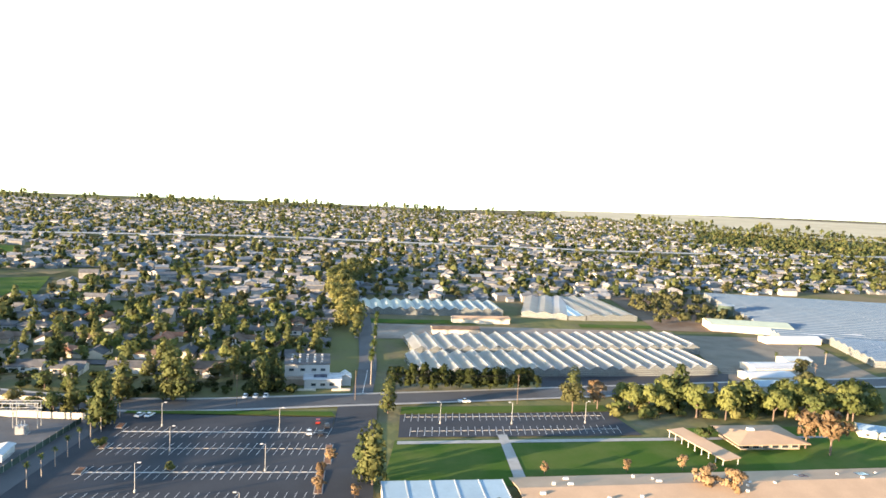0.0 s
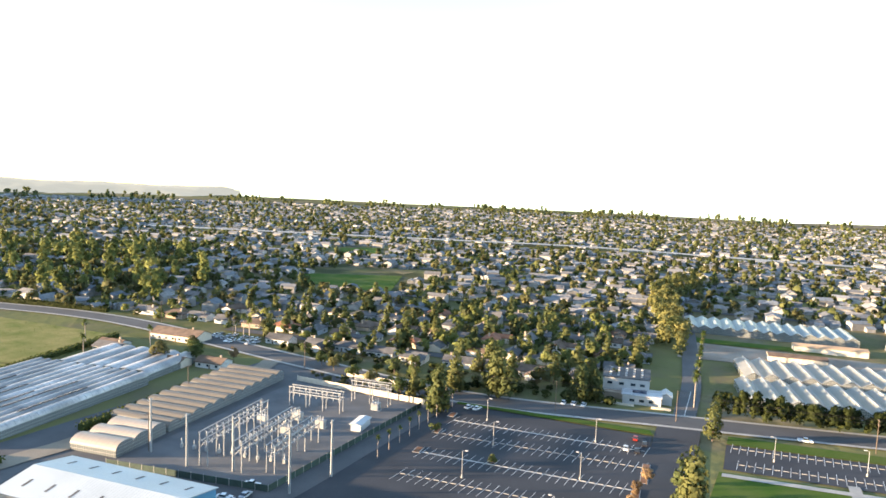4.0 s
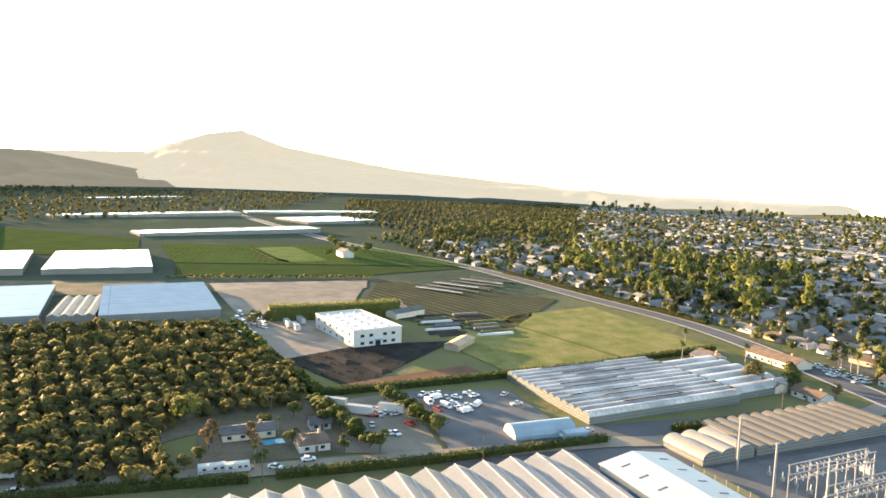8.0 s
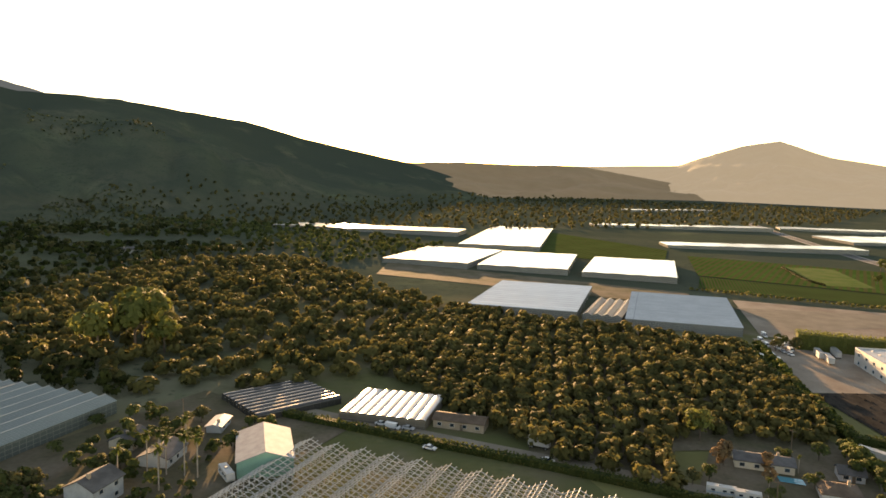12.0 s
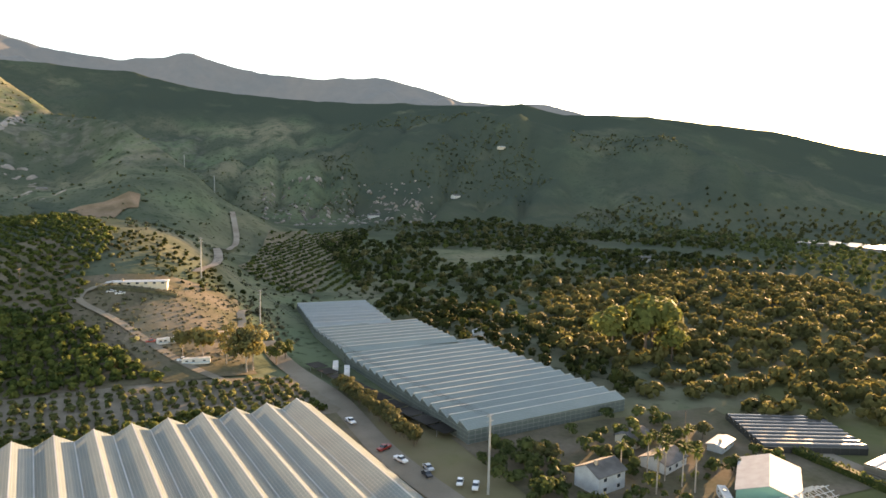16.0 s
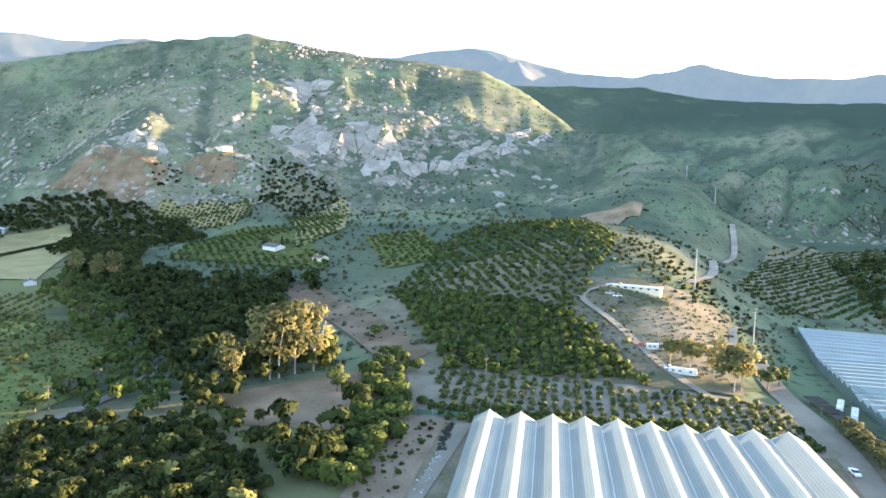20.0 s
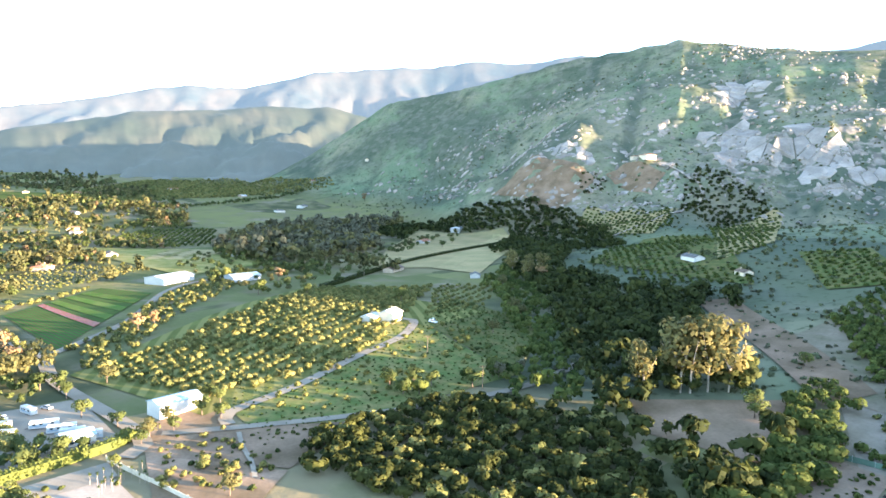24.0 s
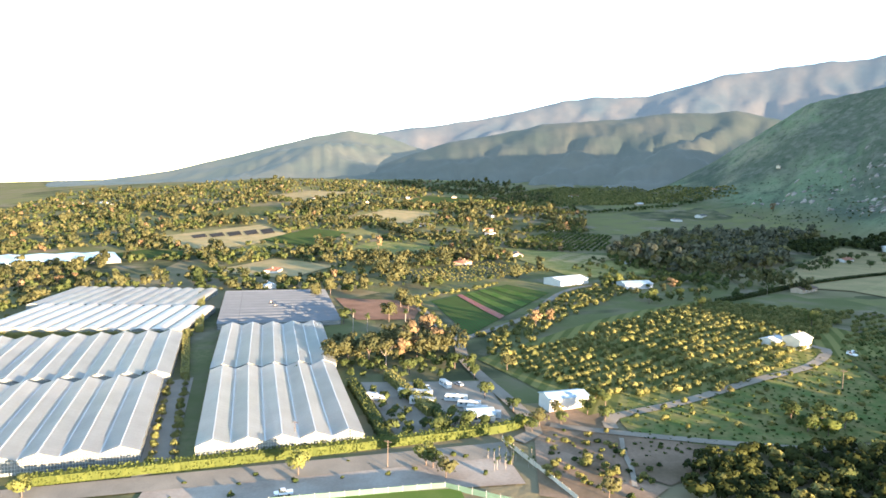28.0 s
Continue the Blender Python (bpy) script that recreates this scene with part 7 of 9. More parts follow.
many("oak", scatter([(222, -60), (240, -45), (300, 5), (330, 15), (327, -50), (298, -48), (296, -2), (232, -12)], 8, 66), 4, 7, 130, "shrubs and trees round the yard", 67, name="yard_trees", category="trees")
many("euc", scatter([(318, 12), (350, 18), (370, -40), (336, -55), (320, -30)], 8.5, 68), 8, 15, 200, "golden-brown trees round the nursery", 69, name="yard_trees", category="trees")
many("oak", scatter([(-172, -210), (-140, -325), (-122, -405), (-150, -440), (-200, -335), (-184, -214)], 9, 70), 6, 9.5, 170, "dark trees beside the glasshouse", 71, L_OAK, name="woodland", category="woodland")
rng = np.random.default_rng(72)
a, r = np.radians(rng.uniform(163, 222, 5200)), 285 + 520 * rng.random(5200) ** 1.2
p = np.stack([-r * np.sin(a), r * np.cos(a)], 1)
p = p[(np.sin(p[:, 0] / 17.0) + np.sin(p[:, 1] / 23.0 + p[:, 0] / 31.0) > -0.5) & (rng.random(5200) < np.where(r < 530, 0.65, 0.22))]
for q in ([(88, -268), (-50, -279), (-56, -244), (66, -229)], [(60, -220), (-60, -235), (-200, -200), (-80, -420), (-50, -330)], [(222, -400), (160, -338), (92, -275), (112, -298)], [(20, -390), (-30, -390), (-30, -360), (20, -360)], MID_ORCH):
    p = p[~inside(p, q)]
grove("brush", "avocado", p[::2], 0.9 + 1.6 * rng.random(len(p[::2])), 16, "low shrubs on the dry slopes", L_GREY, "scrub")
grove("brush", "avocado", p[1::2], 1.0 + 2.2 * rng.random(len(p[1::2])), 16, "low green shrubs on the slopes", L_SCRUB, "scrub")
rng = np.random.default_rng(73)
a, r = np.radians(rng.uniform(138, 167, 5000)), rng.uniform(950, 1900, 5000)
p = np.stack([-r * np.sin(a), r * np.cos(a)], 1)
p = p[np.sin(p[:, 0] / 60 + np.sin(p[:, 1] / 90)) + np.sin(p[:, 1] / 75) > 0.2]
grove("scrub", "avocado", p, 2.0 + 2.8 * rng.random(len(p)), 12, "dark chaparral thickets on the western slopes", L_SCRUB, "scrub")
# scrub on the slopes
rng = np.random.default_rng(40)
a, r = np.radians(rng.uniform(150, 240, 9000)), rng.uniform(480, 1500, 9000)
p = np.stack([-r * np.sin(a), r * np.cos(a)], 1)
lift = land(p[:, 0], p[:, 1]) - plain(p[:, 0], p[:, 1])
gully = wrinkles(p[:, 0], p[:, 1])
dome = (a > radians(166)) & (a < radians(190)) & (r < 1150)
p = p[(lift > 8) & (rng.random(9000) < np.clip(0.3 - gully / 40, 0.03, 0.95) * np.where(dome, 0.25, 1.0))]
grove("scrub", "avocado", p, 1.3 + 2.4 * rng.random(len(p)), 14, "dark scrub on the hillsides", L_SCRUB, "scrub")


SLAB = "great pale sandstone slabs split by cracks on the green hillside"
SLABS = (
    ([(588, -981), (549, -1027), (512, -1000), (459, -955), (490, -928), (521, -920)], 30, SLAB),
    ([(464, -985), (475, -1054), (414, -1025), (361, -982), (391, -942), (446, -959)], 32, SLAB),
    ([(369, -938), (359, -982), (313, -1017), (259, -1094), (260, -1057), (282, -1007), (305, -992), (334, -964)], 22, SLAB),
    ([(247, -1073), (218, -1181), (204, -1160), (221, -1062), (238, -1059)], 15, SLAB),
    ([(202, -1080), (182, -1188), (170, -1186), (192, -1080)], 13, SLAB),
    ([(390, -916), (355, -935), (343, -931), (374, -899)], 20, SLAB),
    ([(430, -938), (401, -940), (388, -924), (416, -925)], 18, SLAB),
    ([(771, -833), (751, -848), (667, -846), (665, -828), (732, -812)], 14, "broken sandstone ledges beside the villa"),
    ([(650, -1121), (602, -1181), (578, -1147), (588, -1074), (600, -1057)], 24, "pale rock faces in the gully below the summit"),
    ([(577, -1080), (550, -1079), (534, -1037), (550, -1028)], 14, "sandstone ledges above the great slabs"))


def cracked(poly, gap, rng):
    """A region split into irregular cells with gaps between them, each a ring of points."""
    span = 4 * gap
    (x0, y0), (x1, y1) = poly.min(0) - gap, poly.max(0) + gap
    gx, gy = np.meshgrid(np.arange(x0, x1, gap), np.arange(y0, y1, gap * 0.7))
    seeds = np.stack([gx.ravel(), gy.ravel()], 1) + rng.uniform(-0.48, 0.48, (gx.size, 2)) * gap
    out = []
    for k in np.nonzero(inside(seeds, poly))[0]:
        c = seeds[k]
        ring = [c + span * np.array((math.cos(t), math.sin(t))) for t in np.arange(8) * math.pi / 4]
        for j, o in enumerate(seeds):
            d = o - c
            far = np.hypot(*d)
            if j == k or far > 3 * gap:
                continue
            n, edge = d / far, far / 2 - rng.uniform(0.3, 0.9)
            cut = []
            for p, q in zip(ring, ring[1:] + ring[:1]):
                a, b = (p - c) @ n - edge, (q - c) @ n - edge
                if a <= 0:
                    cut.append(p)
                if a * b < 0:
                    cut.append(p + (q - p) * a / (a - b))
            ring = cut
        if len(ring) > 2:
            out.append(np.array(ring))
    return out


def boulders():
    """Pale outcrops: flattened, faceted rocks half sunk into the slope."""
    rng = np.random.default_rng(42)
    bm = bmesh.new()
    bmesh.ops.create_icosphere(bm, subdivisions=2, radius=1.0)
    unit = np.array([v.co[:] for v in bm.verts])
    tris = [[v.index for v in f.verts] for f in bm.faces]
    bm.free()
    def rock(crag, base, x, y, size, flat, turn):
        q = np.sign(unit) * np.abs(unit) ** 0.65 * (1 + 0.45 * (rng.random(len(unit)) - 0.5))[:, None] * (size, size * rng.uniform(0.5, 0.9), size * flat)
        c, s = math.cos(turn), math.sin(turn)
        w = np.stack([x + q[:, 0] * c - q[:, 1] * s, y + q[:, 0] * s + q[:, 1] * c, q[:, 2]], 1)
        w[:, 2] += land(w[:, 0], w[:, 1]) - 0.3 * size * flat
        me = bpy.data.meshes.new("rock")
        me.from_pydata((w - base).tolist(), [], tris)
        me.materials.append(ROCK)
        part("rock", me, None, crag)

    def outcrop(pts, sizes, flat, label):
        crag = thing("rock_outcrop", pts[0][0], pts[0][1], 0, label, "rocks", "hillside outcrops")
        base = np.array(crag.matrix_basis.translation)
        for (x, y), size in zip(pts, sizes):
            rock(crag, base, x, y, size, flat * rng.uniform(0.7, 1.3), math.atan2(-x, y) + rng.normal() * 0.5)
    # the great slabs below the summit
    for q, gap, words in SLABS:
        crag = thing("rock_outcrop", q[0][0], q[0][1], 0, words, "rocks", "hillside outcrops")
        base = np.array(crag.matrix_basis.translation)
        mid = np.mean(q, 0)
        for cell in cracked(np.array(q, float), gap, rng):
            c = cell.mean(0)
            d = cell - c
            proud = rng.uniform(0.6, 2.6) * gap / 26
            w, out = [], mid / np.hypot(*mid)
            for grow, up in ((1.0, -2.5), (1.0, 0.45 * proud), (0.9, proud), (0.55, proud + 0.25)):
                ring = c + d * grow
                w.append(np.column_stack([ring, land(ring[:, 0], ring[:, 1]) + up]))
            n = len(cell)
            v = np.concatenate(w) - base
            f = [[k * n + i, k * n + (i + 1) % n, (k + 1) * n + (i + 1) % n, (k + 1) * n + i] for k in range(3) for i in range(n)] + [list(range(3 * n, 4 * n))]
            me = bpy.data.meshes.new("slab")
            me.from_pydata(v.tolist(), [], f)
            me.materials.append(SLAB_ROCK)
            part("slab", me, None, crag)
    # strings of small rocks down the spurs
    for az, r0, r1, n in ((193, 900, 1150, 22), (188, 850, 1050, 18), (208, 980, 1150, 26), (213, 900, 1200, 30), (217, 1000, 1300, 30), (221, 950, 1250, 26), (225, 1050, 1300, 24), (229, 1100, 1400, 20), (206, 1150, 1300, 16), (197, 1050, 1200, 14)):
        t = rng.random(n)
        r, a = r0 + (r1 - r0) * t + rng.normal(size=n) * 14, np.radians(az + 2.2 * (t - 0.5) + rng.normal(size=n) * 0.7)
        outcrop(np.stack([-r * np.sin(a), r * np.cos(a)], 1), rng.uniform(2.6, 8.0, n), 0.3, "string of weathered sandstone rocks down a spur")


boulders()


def small_rocks(name, pts, sizes, mat, label, category, seed, flat=0.6):
    """Loose rocks, too many to count, in one mesh."""
    rng = np.random.default_rng(seed)
    bm = bmesh.new()
    bmesh.ops.create_icosphere(bm, subdivisions=1, radius=1.0)
    unit, tris = np.array([v.co[:] for v in bm.verts]), np.array([[v.index for v in f.verts] for f in bm.faces])
    bm.free()
    n, k = len(pts), len(unit)
    q = unit[None] * (1 + 0.5 * (rng.random((n, k, 1)) - 0.5)) * (np.array(sizes)[:, None, None] * np.stack([np.ones(n), rng.uniform(0.5, 0.9, n), flat * rng.uniform(0.6, 1.3, n)], 1)[:, None])
    t = rng.random(n)[:, None] * 6.2832
    x, y = q[..., 0] * np.cos(t) - q[..., 1] * np.sin(t) + pts[:, :1], q[..., 0] * np.sin(t) + q[..., 1] * np.cos(t) + pts[:, 1:]
    v = np.stack([x, y, q[..., 2] + land(x, y)], -1).reshape(-1, 3)
    me = bpy.data.meshes.new(name)
    me.from_pydata(v.tolist(), [], (tris[None] + k * np.arange(n)[:, None, None]).reshape(-1, 3).tolist())
    me.materials.append(mat)
    return tagged(new(name, me), label, category, kind="stuff")


rng = np.random.default_rng(61)
az, r = rng.uniform(197, 239, 120), rng.uniform(880, 1480, 120)
spread = rng.uniform(10, 34, 120)
k = rng.choice(120, 3400, p=spread / spread.sum())
a = np.radians(az[k])
along, across = rng.normal(size=3400) * spread[k] * 0.8, rng.normal(size=3400) * spread[k] * 1.5
pts = np.stack([-(r[k] + along) * np.sin(a) - across * np.cos(a), (r[k] + along) * np.cos(a) - across * np.sin(a)], 1)
pts = pts[land(pts[:, 0], pts[:, 1]) > 45]
small_rocks("hillside_rocks", pts, rng.uniform(0.9, 4.2, len(pts)) * rng.choice((0.6, 1.0, 1.5), len(pts)), ROCK, "scattered pale sandstone rocks over the hillside", "rocks", 62)
az, r = np.radians(rng.uniform(158, 172, 260)), rng.uniform(1050, 1350, 260)
small_rocks("hillside_rocks", np.stack([-r * np.sin(az), r * np.cos(az)], 1), rng.uniform(1.5, 5.5, 260), ROCK, "pale rocks on the western slope", "rocks", 63)
pts = scatter([(-276, 42), (-325, 16), (-350, 60), (-352, 108)], 2.6, 64)
small_rocks("rubble", pts, rng.uniform(0.3, 1.1, len(pts)), BLACK_SOIL, "dark clods and rubble over the compost yard", "rubble", 65)
rng = np.random.default_rng(106)
t = rng.random(110)
small_rocks("netting_heap", np.stack([63.5 - 3.0 * t, -223 + 20 * t], 1) + rng.normal(size=(110, 2)) * 0.7, rng.uniform(0.5, 1.1, 110), BLACK_SOIL, "long heap of dark netting beside the greenhouse", "netting", 107, 0.9)
t = rng.random(150)
small_rocks("scrap_heap", np.stack([60.5 - 2.5 * t, -202 + 34 * t], 1) + rng.normal(size=(150, 2)) * 1.0, rng.uniform(0.25, 0.75, 150), GREY_WALL, "pale scattered plastic and scrap beside the greenhouse", "scrap", 108, 0.8)

# ---------- the town ----------
TOWN_TURN = 9.0
FREEWAY_EDGE = [(-900, 735), (-600, 870), (-464, 930), (-262, 1000), (14, 1040), (400, 1095), (900, 1265), (900, 1330), (400, 1165), (14, 1110), (-269, 1075), (-461, 1000), (-600, 930), (-900, 790)]
EXCLUDE = [
    [(-34, 280), (340, 395), (520, 560), (520, 760), (250, 670), (120, 600), (40, 560), (-70, 545), (-50, 330)],
    [(-372, 458), (-272, 462), (-325, 640), (-425, 570)], [(-490, 660), (-440, 734), (-496, 815), (-540, 751)], FREEWAY_EDGE,
    [(-82, 285), (-34, 292), (-36, 345), (-74, 335)], [(-300, 255), (-255, 262), (-250, 290), (-310, 300)]]


def town_spots():
    c, s = math.cos(radians(TOWN_TURN)), math.sin(radians(TOWN_TURN))
    out = []
    for row in range(0, 78):
        v = 296 + (row // 2) * 58 + (row % 2) * 30
        for k in range(-110, 90):
            u = k * 19.5 + (row % 7) * 3.0
            if (k // 14 + row // 6) % 9 == 0 and k % 14 < 1:
                continue
            out.append((u * c - v * s, u * s + v * c, TOWN_TURN + (180 if row % 2 == 0 else 0), row))
    p = np.array(out)
    r, az = np.hypot(p[:, 0], p[:, 1]), (np.degrees(np.arctan2(-p[:, 0], p[:, 1])) + 180) % 360 - 180
    line = np.array(MAIN_ROAD)
    ok = (p[:, 1] > np.interp(p[:, 0], line[:, 0], line[:, 1]) + 22) & (r < 2350) & (az > -41) & (az < 76) & ~((az > 63) & (r > 900)) & ~((az < -20) & (r > 1500))
    for q in EXCLUDE:
        ok &= ~inside(p[:, :2], q)
    return p[ok]


spots = town_spots()
dist = np.hypot(spots[:, 0], spots[:, 1])
spots, dist = spots[np.argsort(dist)], np.sort(dist)
for k, (wl, rf, wd, hip, wing) in enumerate(((CREAM, GREY_ROOF, "cream bungalow with a grey shingle roof", False, True), (WHITE, BROWN_ROOF, "white bungalow with a brown shingle roof", False, True), (GREY_WALL, GREY_ROOF, "blue-grey bungalow with a dark hipped roof", True, False),
                                            (TAN, BROWN_ROOF, "tan bungalow with a brown hipped roof", True, True), (WHITE, GREY_ROOF, "white bungalow with a grey roof", False, False), (CREAM, RED_ROOF, "cream bungalow with a red tile roof", True, True))):
    house_model(k, wl, rf, wd + " and small garden", 13.5 + (k % 3), 8.5 + (k % 2), 2.9 + 0.2 * (k % 3), 2.0 + 0.2 * (k % 2), hip, wing)
random.seed(11)
used = set()
for x, y, turn, row in spots[:58]:
    k = random.choice((0, 0, 1, 1, 2, 3, 4, 4, 5))
    m = pose(x + random.uniform(-2, 2), y + random.uniform(-2, 2), float(land(x, y)), 0, 0, turn + random.choice((0, 0, 0, 90)) + random.uniform(-4, 4))
    if k not in used:
        HOUSES[k].matrix_basis = m
        HOUSES[k]["group"] = "town houses"
        used.add(k)
        continue
    h = copy_thing(HOUSES[k], m)
    h["group"] = "town houses"
    if k == 4 and random.random() < 0.4:
        h.scale = (0.8, 1.0, 1.7)
        h["label"] = "white two-storey house with a grey roof and small garden"


def far_town(rest):
    """Houses too many to count: walls and gabled roofs, each with a low wing."""
    rng = np.random.default_rng(43)
    walls, roofs = [], []
    for x, y, turn, _ in rest:
        if rng.random() < 0.12:
            continue
        x, y = x + rng.normal() * 3.0, y + rng.normal() * 3.5
        z = float(land(x, y))
        a = radians(turn + rng.choice((0, 0, 90)) + rng.normal() * 9)
        c, s = math.cos(a), math.sin(a)
        big = rng.random() < (0.13 if math.hypot(x, y) > 950 else 0.04)
        for (ox, oy, w, d, h, rise) in ((0, 0, rng.uniform(11, 16) * (1.7 if big else 1), rng.uniform(8, 10), rng.choice((2.8, 3.0, 5.4)), rng.uniform(1.4, 2.4) * (0.3 if big else 1)), (4, -5, 6, 6, 2.7, 1.3)):
            def at(px, py, pz):
                px, py = px + ox, py + oy
                return (x + px * c - py * s, y + px * s + py * c, z + pz)
            w, d = w / 2, d / 2
            e = [(-w, -d), (w, -d), (w, d), (-w, d)]
            for i in range(4):
                p, q = e[i], e[(i + 1) % 4]
                walls.append([at(*p, -1), at(*q, -1), at(*q, h), at(*p, h)])
            walls.append([at(-w, -d, h), at(-w, d, h), at(-w, 0, h + rise), at(-w, 0, h + rise)])
            walls.append([at(w, -d, h), at(w, d, h), at(w, 0, h + rise), at(w, 0, h + rise)])
            o = 0.5
            lo = h - rise * o / d
            roofs.append([at(-w - o, -d - o, lo), at(w + o, -d - o, lo), at(w + o, 0, h + rise), at(-w - o, 0, h + rise)])
            roofs.append([at(w + o, d + o, lo), at(-w - o, d + o, lo), at(-w - o, 0, h + rise), at(w + o, 0, h + rise)])
    mw = material("far_house_walls", (0.42, 0.39, 0.36), 0.85, 0.6, 0.02, 0.4, 0.0, tint=(0.2, 0.195, 0.19), island=True)
    mr = material("far_house_roofs", (0.21, 0.19, 0.175), 0.9, 0.7, 0.02, 0.4, 0.0, tint=(0.14, 0.16, 0.185), island=True)
    ob = tagged(new("far_houses", quads_mesh("far_houses", np.array(walls), mw)), "streets of distant bungalows with pale walls", "houses", kind="stuff")
    part("roofs", quads_mesh("roofs", np.array(roofs), mr), None, ob, "grey and brown shingle roofs")


far_town(spots[58:])
# streets between the rows
c9, s9 = math.cos(radians(TOWN_TURN)), math.sin(radians(TOWN_TURN))
for j in range(0, 30):
    v = 296 + j * 58 + 44
    seg = [k for k in range(-75, 60)]
    run = []
    for k in seg + [999]:
        x, y = k * 14 * c9 - v * s9, k * 14 * s9 + v * c9
        azk = (math.degrees(math.atan2(-x, y)) + 180) % 360 - 180
        good = k != 999 and -39 < azk < 70 and y > np.interp(x, [q[0] for q in MAIN_ROAD], [q[1] for q in MAIN_ROAD]) + 16 and not any(inside([(x, y)], q)[0] for q in EXCLUDE)
        if good:
            run.append((x, y))
        elif len(run) > 2:
            road("street", run, 8.0, ROAD, "narrow residential street between bungalows", 0.4 + v / 2500, category="street")
            run = []
        else:
            run = []
# town trees
TOWN = [(-900, 150), (-300, 285), (0, 300), (350, 395), (1100, 950), (1500, 1800), (500, 2500), (-900, 2300), (-1900, 1000)]
pts = scatter(TOWN, 13.2, 44)
line = np.array(MAIN_ROAD)
keep = pts[:, 1] > np.interp(pts[:, 0], line[:, 0], line[:, 1]) + 14
for q in EXCLUDE:
    keep &= ~inside(pts, q)
pts = pts[keep]
rng = np.random.default_rng(45)
r = np.hypot(pts[:, 0], pts[:, 1])
pts = pts[rng.random(len(pts)) < np.clip(0.97 - r / 3400, 0.34, 0.9)]
r = np.hypot(pts[:, 0], pts[:, 1])
sel = rng.random(len(pts))
for lo, hi, n in ((0, 600, 80), (600, 1100, 34), (1100, 3000, 11)):
    m = (r >= lo) & (r < hi)
    many("oak", pts[m & (sel < 0.42)], 3.6, 8.5, n, "green garden trees among the houses", 46, name="garden_trees", category="trees")
    many("pine", pts[m & (sel >= 0.42) & (sel < 0.62)], 7, 14, n, "olive-green conifers among the houses", 47, name="garden_trees", category="trees")
    many("willow", pts[m & (sel >= 0.62) & (sel < 0.74)], 4, 9, n, "yellow-green spring trees among the houses", 48, name="garden_trees", category="trees")
    many("golden", pts[m & (sel >= 0.74) & (sel < 0.9)], 5, 11, n, "olive-gold trees among the houses", 50, name="garden_trees", category="trees")
    many("russet", pts[m & (sel >= 0.9)], 7, 13, n, "brown-gold trees among the houses", 49, L_EUC, name="garden_trees", category="trees")
many("willow", scatter([(-190, 320), (-60, 320), (-70, 460), (-230, 440)], 17, 60), 7, 11, 200, "bright yellow-green garden trees", 61, name="garden_trees", category="trees")
many("conifer", scatter([(-260, 285), (-60, 300), (-70, 480), (-330, 430)], 26, 62), 11, 17, 200, "olive-green conifers in the gardens", 63, name="garden_trees", category="trees")
rng = np.random.default_rng(54)
a, r = np.radians(rng.uniform(-40, 62, 900)), rng.uniform(2150, 2640, 900)
p = np.stack([-r * np.sin(a), r * np.cos(a)], 1)[np.sin(a * 37) + np.sin(a * 83) + rng.random(900) > 0.3]
many("tall", p, 12, 26, 16, "tall trees along the coast", 55, L_PINE, name="coast_trees", category="trees")
a, r = np.radians(rng.uniform(-42, -14, 1100)), rng.uniform(900, 2400, 1100)
p = np.stack([-r * np.sin(a), r * np.cos(a)], 1)
p = p[~inside(p, [(300, 2120), (1500, 1650), (1800, 1980), (360, 2560)])]
many("oak", p[np.sin(p[:, 0] / 90) + np.sin(p[:, 1] / 110) > -0.4], 6, 13, 16, "distant trees on the coastal bluff", 56, L_PINE, name="coast_trees", category="trees")
PARK = [(-560, 285), (-370, 325), (-420, 420), (-627, 583), (-832, 460), (-700, 330)]
many("golden", scatter([(158, 500), (226, 505), (238, 640), (158, 632)], 11, 104), 5, 11, 110, "olive-gold trees between the glasshouses", 105, name="yard_trees", category="trees")
many("oak", scatter(PARK, 24, 51), 6, 12, 70, "dark green park trees", 52, name="park_trees", category="trees")
many("golden", scatter(PARK, 32, 52), 8, 15, 70, "olive-gold park trees", 53, name="park_trees", category="trees")
many("tall", scatter(PARK, 25, 50), 14, 24, 130, "tall yellow-green park trees", 51, name="park_trees", category="trees")
many("euc", scatter([(-104, 620), (-74, 470), (-54, 392), (-44, 395), (-62, 505), (-78, 600), (-72, 740), (-96, 740)], 7.5, 52), 9, 17, 230, "tall golden eucalyptus belt along the street", 53, L_CITRUS, name="tree_belt", category="trees")

